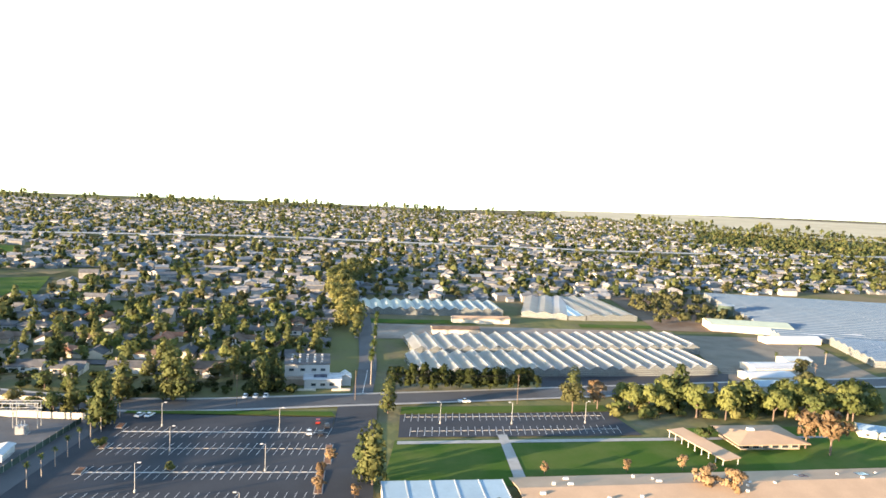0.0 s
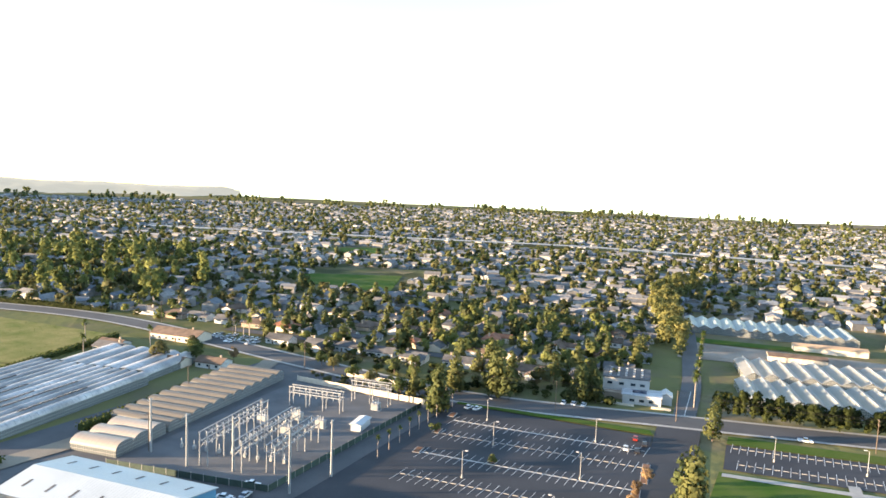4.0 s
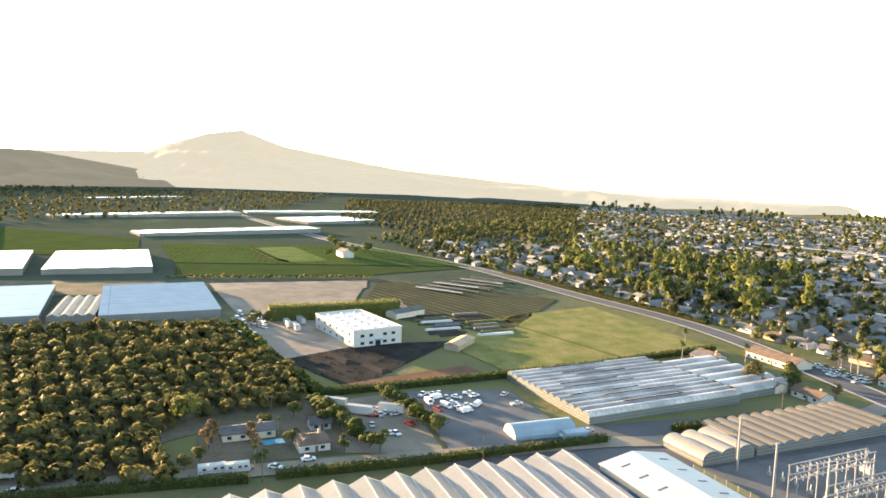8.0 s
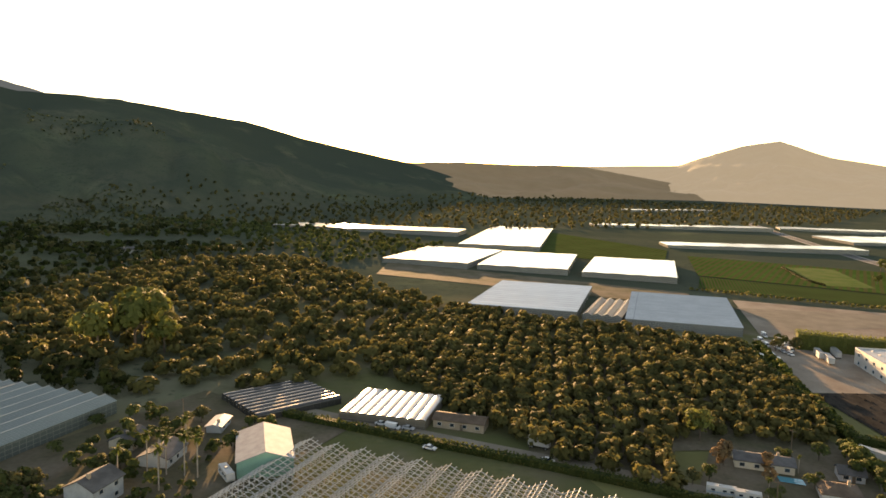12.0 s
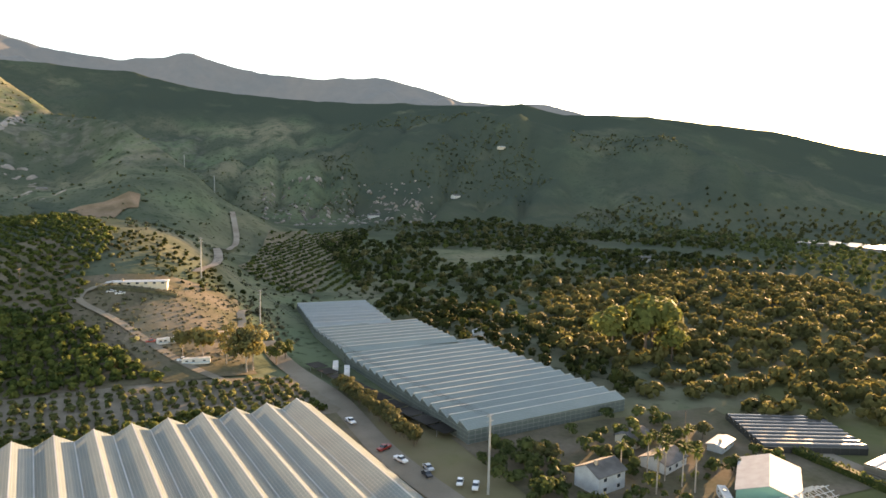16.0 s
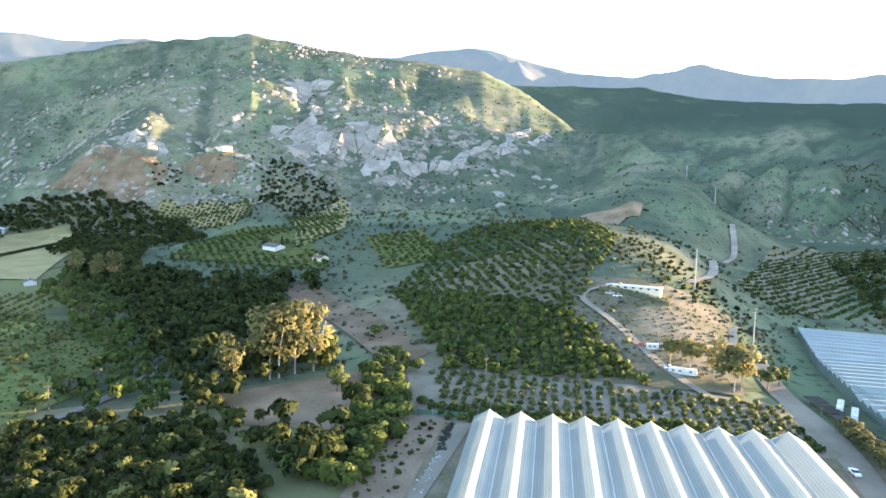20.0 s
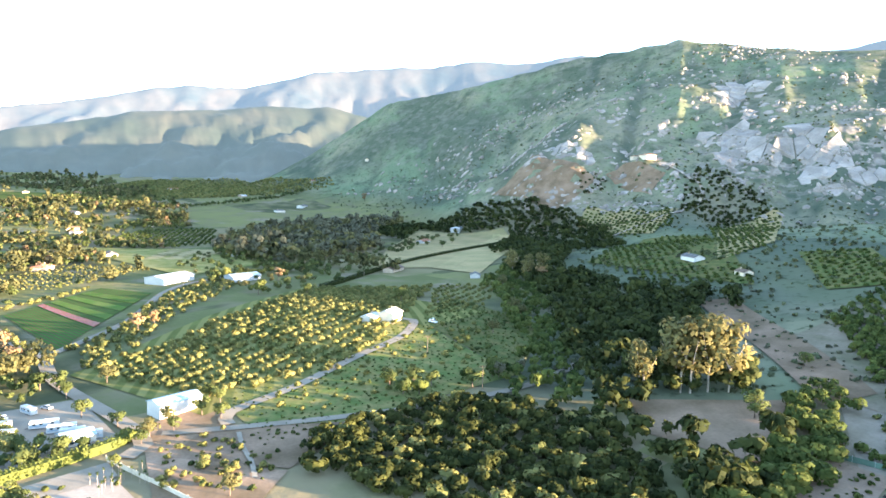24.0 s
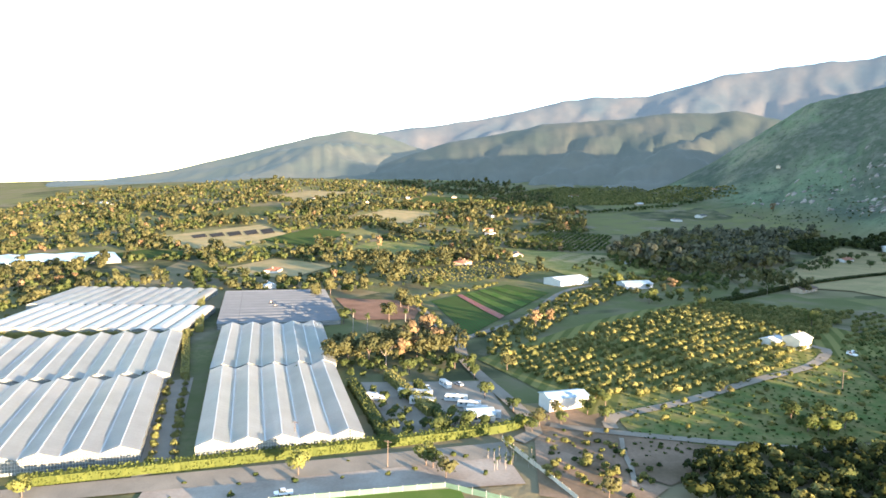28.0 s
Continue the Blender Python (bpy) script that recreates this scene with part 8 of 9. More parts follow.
# ---------- single trees ----------
random.seed(21)
for kind, x, y, h in (("conifer", -18, 200, 21), ("conifer", -21, 204, 17), ("conifer", -19, 268, 16), ("conifer", -117, 236, 21), ("conifer", -106, 270, 23), ("pine", -100, 268, 15), ("conifer", -76, 290, 19), ("conifer", -71, 294, 18), ("conifer", 60, 296, 17), ("russet", 70, 297, 11), ("pine", 108, 300, 18.8),
                      ("willow", 84, 292, 13), ("willow", 92, 290, 13), ("willow", 100, 294, 14.5), ("willow", 110, 283, 15.9), ("willow", 122, 282, 15.9), ("willow", 133, 290, 17.4), ("willow", 143, 284, 14.5), ("willow", 152, 292, 17.4), ("willow", 166, 296, 18.8), ("willow", 178, 290, 17.4), ("oak", 160, 284, 14.5), ("oak", 186, 300, 17.4),
                      ("oak", 102, 251, 8), ("russet", 146, 246, 18), ("russet", 140, 252, 15.6), ("russet", 84, 204, 11), ("russet", 92, 202, 11), ("russet", 36, 214, 5), ("russet", 64, 220, 5), ("russet", 84, 224, 6), ("russet", -33, 214, 6), ("russet", -34, 202, 6), ("russet", -33, 192, 6), ("citrus", -80, 202, 4), ("oak", -108, 216, 5), ("russet", -22, 190, 5), ("oak", 20, 186, 5),
                      ("russet", -121, 246, 9), ("oak", -128, 252, 8), ("willow", -148, 270, 9), ("willow", -136, 274, 8), ("oak", -160, 274, 9), ("willow", -120, 300, 10), ("pine", -130, 320, 14), ("pine", -92, 305, 15), ("willow", -104, 330, 10),
                      ("willow", -244, -20, 13), ("russet", -222, -12, 8), ("russet", -216, 2, 7), ("oak", -206, 4, 6), ("oak", -214, 30, 6), ("oak", -236, 26, 7), ("oak", -240, 32, 8), ("palm", -290, 208, 13), ("palm", -262, 284, 15), ("palm", -256, 282, 14), ("oak", -247, 236, 10), ("russet", -233, 246, 8), ("oak", -214, 276, 8), ("cypress", -196, 272, 6), ("cypress", -192, 274, 6),
                      ("avocado", 218, -159, 7), ("avocado", 213, -163, 7.5), ("avocado", 215, -190, 7), ("avocado", 217, -207, 8), ("avocado", 211, -201, 7), ("gold_euc", 424, -422, 19), ("gold_euc", 414, -414, 22), ("gold_euc", 391, -407, 20), ("gold_euc", 376, -408, 22), ("gold_euc", 382, -398, 17), ("golden", 376, -366, 12), ("golden", 300, -302, 11), ("golden", 288, -296, 10), ("golden", 265, -252, 9), ("gold_euc", 155, -230, 22), ("gold_euc", 146, -242, 29), ("gold_euc", 139, -250, 31), ("gold_euc", 160, -234, 21), ("gold_euc", 133, -255, 28), ("full_euc", -34, -288, 21), ("gold_euc", -37, -291, 20), ("full_euc", -18, -301, 17), ("full_euc", -10, -305, 14), ("gold_euc", -27, -297, 18), ("oak", -48, -300, 11), ("oak", -53, -306, 11), ("oak", 118, -244, 10), ("oak", 114, -238, 9), ("oak", 124, -300, 8), ("oak", 68, -472, 9),
                      ("willow", -220, -266, 33), ("willow", -236, -280, 29), ("willow", -208, -276, 27), ("willow", -226, -254, 20), ("palm", -132, -156, 14), ("palm", -138, -148, 13), ("palm", -128, -147, 13), ("palm", -150, -160, 12), ("palm", -124, -158, 12),
                      ("russet", 364, -38, 17), ("russet", 354, -28, 16), ("russet", 345, -42, 13), ("russet", 336, -30, 12), ("russet", 330, -22, 12), ("golden", 326, -6, 17), ("golden", 332, 4, 14), ("euc", 320, -14, 14), ("golden", 341, -46, 12), ("golden", 424, -20, 14), ("golden", 452, -34, 13), ("golden", 470, -30, 15), ("golden", 505, 30, 14), ("golden", 525, 20, 15), ("russet", 854, -26, 18), ("golden", 545, 8, 15), ("oak", 420, 8, 11), ("russet", 440, -441, 13), ("russet", 375, -407, 13), ("golden", 400, -420, 13), ("russet", 1179, -753, 18), ("willow", 560, -212, 12), ("willow", 552, -218, 12), ("oak", 306, -24, 9), ("oak", 217, -158, 8), ("oak", 207, -186, 9), ("grey", 208, -202, 8), ("oak", 258, -95, 7), ("oak", 236, -91, 7), ("golden", 244, -75, 7), ("oak", 313, -46, 9), ("oak", 308, -52, 9), ("palm", 394, 2, 14), ("palm", 380, -6, 14), ("palm", 391, -28, 14), ("oak", 350, 4, 9), ("oak", 356, -12, 10), ("oak", 340, 14, 9),
                      ("oak", 252, -97, 7), ("oak", 251, -60, 7), ("oak", 235, -74, 6), ("oak", 230, -62, 6), ("oak", 268, -52, 8), ("willow", 206, -22, 9), ("oak", 204, -24, 7), ("willow", 203, 17, 9), ("willow", 196, 92, 8), ("russet", 387, -104, 11), ("russet", 392, -114, 10), ("oak", 222, -167, 9), ("oak", 218, -173, 8), ("oak", 212, -205, 9), ("grey", 207, -215, 8), ("oak", 360, -259, 12), ("oak", 426, -226, 10),
                      ("cypress", 290, -500, 12), ("cypress", 238, -470, 10), ("oak", 310, -506, 10), ("oak", 236, -40, 8), ("willow", 459, -205, 11), ("willow", 470, -212, 11), ("russet", 520, -250, 12), ("palm", 500, -320, 9), ("oak", 530, -352, 9), ("oak", 560, -380, 9), ("oak", 640, -520, 10), ("oak", 670, -560, 9), ("oak", 300, 26, 8), ("oak", 304, 90, 6)):
    tree(kind, x, y, h)
for k in range(26):
    tree(random.choice(("willow", "willow", "oak", "conifer")), 80 + random.uniform(0, 118), 286 + random.uniform(0, 20) + 0.1 * k, random.uniform(9, 15), "trees between the road and the lawn")
pts = scatter([(74, 278), (120, 279), (196, 296), (206, 318), (150, 312), (76, 297)], 6.5, 96)
many("avocado", pts[::2], 4.5, 8.5, 200, "full olive-yellow shrubs under the roadside trees", 97, L_CITRUS, name="roadside_shrubs", category="shrubs")
many("avocado", pts[1::2], 3.5, 7.5, 200, "full green shrubs under the roadside trees", 98, L_GARDEN, name="roadside_shrubs", category="shrubs")
pts = scatter([(-235, 277), (-200, 276), (-118, 270), (-62, 284), (-62, 300), (-110, 296), (-240, 300)], 5.2, 99)
many("avocado", pts[::2], 2.0, 5.5, 160, "dark shrubs and hedges along the town's edge", 100, L_OAK, name="roadside_shrubs", category="shrubs")
many("avocado", pts[1::3], 2.0, 5.0, 160, "olive shrubs along the town's edge", 101, L_PINE, name="roadside_shrubs", category="shrubs")
many("avocado", scatter([(-124, 243), (-122, 256), (-190, 258), (-192, 246)], 5.0, 102), 1.5, 4.5, 160, "rough shrubs beside the gravel yard", 103, L_EUC, name="roadside_shrubs", category="shrubs")
random.seed(22)
for k in range(9):
    tree("palm", -114 - 1.0 * k * 0.3, 186 + 7.6 * k, random.uniform(6, 8), "young palms along the lane")
for k in range(14):
    tree("palm", -30 - k * 0.7, 306 + 9 * k, random.uniform(11, 15), "palms along the street")
for k in range(26):
    tree("citrus", 214 + 7.6 * (k // 2) + random.uniform(-1, 1), (63.5 if k % 2 else 56.5) + 1.42 * (k // 2), random.uniform(3, 4.6), "citrus trees between the greenhouses")
for k in range(12):
    tree("citrus", 196 + random.uniform(-5, 5), -58 - random.uniform(0, 26), random.uniform(2.5, 4), "loose citrus trees")
for k in range(20):
    tree("palm", 205 + random.uniform(-6, 6), -42 - random.uniform(0, 16), random.uniform(2.5, 4.5), "potted nursery palms")
for k in range(44):
    t = k / 43
    tree("golden", -68 - 10 * t + random.uniform(-2.4, 2.4), -268 + 66 * t, random.uniform(5, 7.5), "golden-green trees along the farm road")
random.seed(23)
for (x0, y0), (x1, y1), n, lo, hi in (((-258, 23), (-211, 40), 15, 6, 8.5), ((-264, 52), (-222, 64), 14, 6, 8.5)):
    for k in range(n):
        t = (k + random.uniform(-0.3, 0.3)) / (n - 1)
        tree(random.choice(("avocado", "oak", "oak")), x0 + (x1 - x0) * t, y0 + (y1 - y0) * t + random.uniform(-1.2, 1.2), random.uniform(lo, hi), "row of yard trees")
for kind, x, y, h in (("russet", -226, -11, 9), ("russet", -227, 1, 7), ("palm", -207, 2, 7), ("palm", -232, 10, 6), ("oak", -222, 14, 6), ("oak", -238, 6, 6), ("oak", -212, -14, 6), ("golden", -207, -18, 6), ("oak", -246, 16, 7), ("golden", -260, 225, 12), ("oak", -258, 246, 9), ("golden", -264, 250, 9), ("palm", -282, 239, 13), ("palm", -312, 225, 14), ("palm", -265, 281, 11), ("palm", -261, 287, 11),
                      ("golden", -399, 11, 9), ("oak", -404, 4, 9), ("golden", -396, 2, 8), ("oak", -742, 126, 14), ("oak", -730, 110, 13), ("golden", -760, 100, 14), ("oak", -790, 98, 13), ("oak", -821, 95, 15), ("oak", -710, 80, 10),
                      ("palm", -138, -158, 12), ("palm", -136, -153, 12), ("palm", -139, -144, 13), ("golden", -108, -178, 7), ("golden", -112, -175, 7), ("oak", -140, -174, 6), ("golden", -170, -174, 7), ("oak", -100, -168, 6), ("oak", -160, -150, 6), ("golden", -128, -170, 6)):
    tree(kind, x, y, h)
for x, y, h in ((-186, 427, 9), (-166, 408, 9), (-155, 436, 10), (-125, 437, 8), (-107, 430, 8), (-132, 417, 8), (-178, 399, 9), (-170, 395, 7), (-142, 428, 9), (-196, 415, 8), (-232, 300, 8), (-215, 306, 8), (-160, 292, 7)):
    tree("willow", x, y, h, "bright garden trees")
for x, y, h in ((-111, 277, 19), (-73, 284, 17), (-107, 289, 17), (-80, 358, 16), (-180, 320, 17), (-119, 239, 17), (-124, 265, 19), (-127, 272, 15), (-68, 288, 15), (-136, 250, 13)):
    tree("conifer", x, y, h, "tall conifers at the town's edge")
for kind, x, y, h in (("oak", -141, 247, 8), ("oak", -150, 251, 7), ("golden", -160, 253, 8), ("oak", -134, 251, 9), ("oak", -170, 255, 8), ("golden", -186, 262, 8), ("oak", -196, 266, 8), ("oak", -146, 256, 6), ("gold_euc", 151, -246, 27), ("gold_euc", 143, -244, 30), ("golden", 57, 280, 15), ("russet", 69, 287, 12), ("golden", 192, 358, 12), ("golden", 180, 329, 13), ("palm", 188, 377, 10), ("palm", 210, 394, 10), ("palm", 222, 388, 10), ("golden", 196, -27, 8), ("golden", 178, -71, 8), ("willow", 217, -51, 5), ("oak", 228, -159, 8), ("golden", 256, -151, 4), ("golden", 304, -69, 9), ("oak", 244, -87, 8), ("golden", 235, -66, 8), ("oak", 294, -52, 9), ("oak", 240, -40, 6)):
    tree(kind, x, y, h)
rng = np.random.default_rng(24)
many("citrus", np.stack([-572 - 3 * rng.random(40), -60 + 4.1 * np.arange(40)], 1), 2.5, 4.5, 60, "row of small trees along the field edge", 80, name="tree_row", category="trees")
many("avocado", np.stack([np.linspace(-400, -273, 34), np.interp(np.linspace(-400, -273, 34), (-400, -322, -273), (-7, 12, 26))], 1) + rng.random((34, 2)), 5, 6.5, 160, "row of round trees between orchard and yard", 81, name="tree_row", category="trees")
many("oak", np.stack([-90 - 24 * rng.random(34), -152 - 40 * rng.random(34)], 1), 4.5, 7, 160, "shrubby trees beside the farm road", 82, name="tree_row", category="trees")

# ---------- hedges ----------
hedge([(-411, 12), (-416, 50), (-424, 92)], 9.5, 9.0, "dense tall golden-green tree screen behind the warehouse", 21, L_WILLOW)
hedge([(-668, 37), (-700, 22), (-781, 4)], 2.0, 2.0, "clipped hedge round a walled garden", 22, L_OAK)
hedge([(-190, -156), (-196, -60), (-197, 0)], 2.6, 3.0, "long clipped green hedge beside the greenhouse", 5)
hedge([(-198, 8), (-201, 60), (-207, 120)], 2.6, 3.0, "long clipped green hedge beside the greenhouse", 6)
hedge([(-211, 150), (-216, 190), (-222, 236)], 3.0, 3.4, "tall clipped green hedge beside the lane", 7)
hedge([(-270, 27), (-283, 105), (-297, 170), (-318, 248)], 3.0, 3.4, "long clipped green hedge at the field edge", 8)
hedge([(-271, 27), (-330, 6), (-396, -15)], 4.0, 4.0, "tall green hedge between orchard and yard", 9)
rng = np.random.default_rng(10)
many("tall", np.stack([np.linspace(-19, 45, 44), np.linspace(300, 311.5, 44)], 1) + rng.normal(size=(44, 2)) * 1.3, 8.5, 13.5, 260, "tall dark tree screen in front of the greenhouse", 10, L_OAK, name="tree_row", category="trees")
hedge([(204, 96), (216, 30), (231, -46), (239, -62)], 3.4, 3.6, "trimmed hedge with yellow tips along the farm road", 11, L_AVO)
hedge([(400, 96), (312, 76)], 3.0, 3.4, "golden hedge between greenhouses", 17, L_CITRUS)
hedge([(536, 117), (404, 90)], 4.0, 4.4, "golden hedge behind the long greenhouse", 18, L_CITRUS)
hedge([(250, -28), (300, -14)], 4.4, 3.6, "tall golden hedge across the yard", 19, L_CITRUS)
hedge([(228, -10), (262, -4), (292, 2)], 3.2, 4.0, "leafy hedge beside the greenhouse", 12)
hedge([(236, -32), (286, -26)], 3.6, 3.6, "leafy hedge between yards", 13)
hedge([(395, 92), (396, 204)], 3.4, 4.0, "golden hedge behind the greenhouse", 14, L_CITRUS)
hedge([(-380, 290), (-480, 264), (-600, 232)], 3.2, 4.0, "dark bushy roadside hedge", 15, L_OAK)
hedge([(-10, -368), (26, -371)], 2.6, 3.0, "low shrubs before the hilltop house", 20, L_GREY)
hedge([(463, -258), (560, -420), (660, -690)], 3.0, 4.0, "dark hedge along the paddock", 16, L_OAK)

# ---------- substation ----------
def fence_line(pts, h, mat, label, gap=3.0, rail=STEEL):
    """A fence: posts, top rails and slatted panels, each a part."""
    ob = thing("fence", *pts[0], 0, label, "fence")
    base = Vector(ob.matrix_basis.translation)
    for (xa, ya), (xb, yb) in zip(pts, pts[1:]):
        n = max(1, int(math.hypot(xb - xa, yb - ya) / gap))
        ang = math.degrees(math.atan2(yb - ya, xb - xa))
        for k in range(n):
            t0, t1 = k / n, (k + 1) / n
            x0, y0 = xa + (xb - xa) * t0, ya + (yb - ya) * t0
            x1, y1 = xa + (xb - xa) * t1, ya + (yb - ya) * t1
            z = float(land(x0, y0)) - base.z
            part("post", Geo().box(x0 - base.x, y0 - base.y, z - 0.3, 0.12, 0.12, h + 0.5), rail, ob)
            mx, my, d = (x0 + x1) / 2 - base.x, (y0 + y1) / 2 - base.y, math.hypot(x1 - x0, y1 - y0)
            part("panel", Geo().box(mx, my, z + 0.1, d - 0.14, 0.05, h - 0.2, ang), mat, ob)
    return ob


fence_line([(-180, 136), (-127, 148), (-127, 240)], 2.2, SLAT, "dark green slatted security fence", 4.0)
fence_line([(-190, 240), (-127, 243)], 2.6, CREAM, "cream masonry boundary wall panels", 5.0, CREAM)
fence_line([(-128, 262), (-176, 258)], 2.4, CREAM, "cream masonry boundary wall panels", 5.0, CREAM)
fence_line([(84, -227), (60, -230.5), (-46, -245.5)], 2.2, FENCE_GREEN, "dark green windscreen fence behind the greenhouse", 6.0)
fence_line([(224, -50), (178, -62)], 1.8, CREAM, "pale low boundary wall", 4.0, CREAM)
fence_line([(184, 40), (190, -26), (178, -44)], 2.0, FENCE_GREEN, "pale green ball field fence", 4.0)
for x, y, h in ((-177, 150, 18), (-159, 148, 17), (-145, 153, 17), (-121, 150, 20), (-118, 166, 18)):
    utility_pole(x, y, 100, h, 1, STEEL, "tall pale steel transmission pole beside the substation", 0.4)


def gantry(x, y, turn, length, h, bays, label="steel lattice gantry with insulators"):
    ob = thing("substation_gantry", x, y, turn, label, "gantry", "substation gear")
    for k in range(bays + 1):
        q = -length / 2 + length * k / bays
        for s in (-1.4, 1.4):
            part("leg", Geo().tube((q, s, -0.5), (q, s, h), 0.22, 0.16, 6), STEEL, ob)
        part("tie", Geo().tube((q, -1.4, h * 0.55), (q, 1.4, h * 0.85), 0.08, 0.08, 4).tube((q, 1.4, h * 0.55), (q, -1.4, h * 0.85), 0.08, 0.08, 4), STEEL, ob)
    for z in (h, h * 0.72):
        for s in (-1.4, 1.4):
            part("beam", Geo().box(0, s, z, length + 1, 0.25, 0.3), STEEL, ob)
        n = int(length / 2)
        g = Geo()
        for k in range(n):
            a, b = -length / 2 + 2 * k, -length / 2 + 2 * k + 2
            g.tube((a, -1.4, z + 0.15), (b, 1.4, z + 0.15), 0.06, 0.06, 4)
        part("lattice", g, STEEL, ob)
        for k in range(bays * 3):
            q = -length / 2 + length * (k + 0.5) / (bays * 3)
            part("insulator", Geo().tube((q, 0, z - 1.6), (q, 0, z), 0.1, 0.16, 6), WHITE, ob)
    return ob


gantry(-158, 168, 99, 34, 11, 4)
gantry(-146, 170, 99, 34, 10, 4)
gantry(-137, 172, 99, 28, 9, 3)
gantry(-160, 214, 8, 22, 8, 3)
gantry(-146, 232, 8, 16, 9, 2)
for x, y in ((-152, 186), (-146, 198), (-158, 200), (-140, 226), (-166, 190)):
    ob = thing("transformer", x, y, 10, "pale grey power transformer with cooling fins", "transformer", "substation gear")
    part("tank", Geo().box(0, 0, 0.0, 3.4, 2.2, 3.2), STEEL, ob)
    for k in range(5):
        part("fin", Geo().box(-1.4 + 0.7 * k, 1.5, 0.6, 0.25, 0.8, 2.2), STEEL, ob)
    for k in (-1, 0, 1):
        part("bushing", Geo().tube((k, 0, 3.2), (k, 0, 4.8), 0.2, 0.08, 7), WHITE, ob)
    part("plinth", Geo().box(0, 0, -0.5, 4.4, 3.6, 0.8), CONCRETE, ob)
shed(-134, 206, 100, 9, 4, 3.0, 0.4, WHITE, WHITE_ROOF, "small white control building in the substation", "control_building", "building")
for k in range(9):
    ob = thing("switchgear", -172 + 4.5 * k, 158 + 1.0 * k, 10, "grey switchgear stand on gravel", "switchgear", "substation gear")
    part("stand", Geo().box(0, 0, 0, 0.9, 0.9, 1.6), STEEL, ob)
    part("breaker", Geo().tube((0, 0, 1.6), (0, 0, 3.4), 0.24, 0.12, 7), WHITE, ob)

# ---------- poles and wires ----------
lamp = lamp_post_model()
spots_l = [(-86, 217), (-84, 187), (-52, 206), (-56, 241), (-50, 172), (-98, 240), (30, 262), (60, 268), (2, 258)]
lamp.matrix_basis = pose(*spots_l[0], float(land(*spots_l[0])) + 0.3, 0, 0, 10)
for k, (x, y) in enumerate(spots_l[1:]):
    place(lamp, x, y, 190 if k % 2 else 10)
line_pts = [(-330, 288), (-262, 276), (-200, 258), (-138, 254), (-79, 266), (-34, 282), (35, 289), (110, 315), (190, 340)]
for x, y in line_pts:
    utility_pole(x, y, 100, 13, 2)
for (xa, ya), (xb, yb) in zip(line_pts, line_pts[1:]):
    for o, dz in ((-1.1, 12.7), (1.1, 12.7), (0.6, 11.0)):
        wire((xa, ya + o, float(land(xa, ya)) + dz), (xb, yb + o, float(land(xb, yb)) + dz), 1.2)
steel_line = [(-84, -164), (-47, -341), (-24, -408)]
for x, y in steel_line:
    utility_pole(x, y, 20, 23, 2, STEEL, "tall pale steel power pole with crossarms", 0.38)
for (xa, ya), (xb, yb) in zip(steel_line, steel_line[1:]):
    for o in (-1.1, -0.5, 0.5, 1.1):
        wire((xa + o, ya, float(land(xa, ya)) + 22.4), (xb + o, yb, float(land(xb, yb)) + 22.4), 4.0)
for o in (-1.1, 1.1):
    wire((-24 + o, -408, float(land(-24, -408)) + 22.4), (-70 + o, -900, float(land(-70, -900)) + 20), 8.0)
for x, y, h in ((-70, -900, 20), (-40, -1010, 20)):
    utility_pole(x, y, 20, h, 1, STEEL, "far pale power tower on the ridge", 0.6)
for x, y, h in ((-321, -54, 11), (-196, 4, 11), (-199, 72, 10), (-178, 150, 13), (-214, 200, 12), (203, -188, 10), (253, -198, 9), (62, -268, 9), (60, -380, 10), (-164, -176, 10), (226, 20, 9), (206, -10, 9), (-246, 8, 9)):
    utility_pole(x, y, 60, h, 1)

# ---------- houses and yards ----------
def house(x, y, turn, w, d, h, rise, wall, roof, label, hip=False):
    ob = thing("house", x, y, turn, label, "house")
    part("wall", gable_walls(w, d, h, 0 if hip else rise, True, 2.5), wall, ob)
    if hip:
        part("roof", hip_roof(w, d, h, rise, 0.6), roof, ob)
    else:
        for g in roof_pair(w, d, h, rise, 0.5):
            part("roof", g, roof, ob)
    n = 2 if math.hypot(x, y) > 420 else max(2, int(w / 4))
    for lv in range(1 if h < 4 else 2):
        for k in range(n):
            x0 = -w / 2 + w * (k + 0.5) / n
            for s in ((-1, 1) if math.hypot(x, y) < 420 else (-1,)):
                window_part(ob, x0, s * d / 2, 0.9 + 2.8 * lv, 1.5, 1.3, 90 * s)
    wall_box(ob, "door", w * 0.06, -d / 2 - 0.02, 0, 1.0, 2.1, -90, WOOD)
    part("chimney", Geo().box(w * 0.25, 0.8, h * 0.6, 0.8, 0.8, rise + h * 0.4 + 0.8), TAN, ob)
    return ob


house(8, -378, -8, 28, 6, 2.2, 0.4, CREAM, WHITE_ROOF, "long white hilltop house with a flat pale roof and terrace", True)
house(298, -500, -25, 18, 10, 3.4, 2.0, WHITE, GREY_ROOF, "white hillside house with a grey roof")
house(240, -470, -25, 10, 8, 3.0, 1.6, CREAM, BROWN_ROOF, "small hillside house among cypresses")
house(600, -868, -35, 34, 14, 5.0, 2.0, CREAM, RED_ROOF, "white villa with red tile roof below the rocks", True)
house(624, -872, -35, 14, 10, 3.4, 1.6, CREAM, RED_ROOF, "villa outbuilding with red tile roof", True)
house(310, -216, -60, 12, 9, 5.4, 1.8, CREAM, WHITE_ROOF, "white farmhouse on the orchard slope")
house(314, -206, -60, 10, 8, 3.4, 1.2, WHITE, WHITE_ROOF, "white farmhouse wing on the orchard slope")
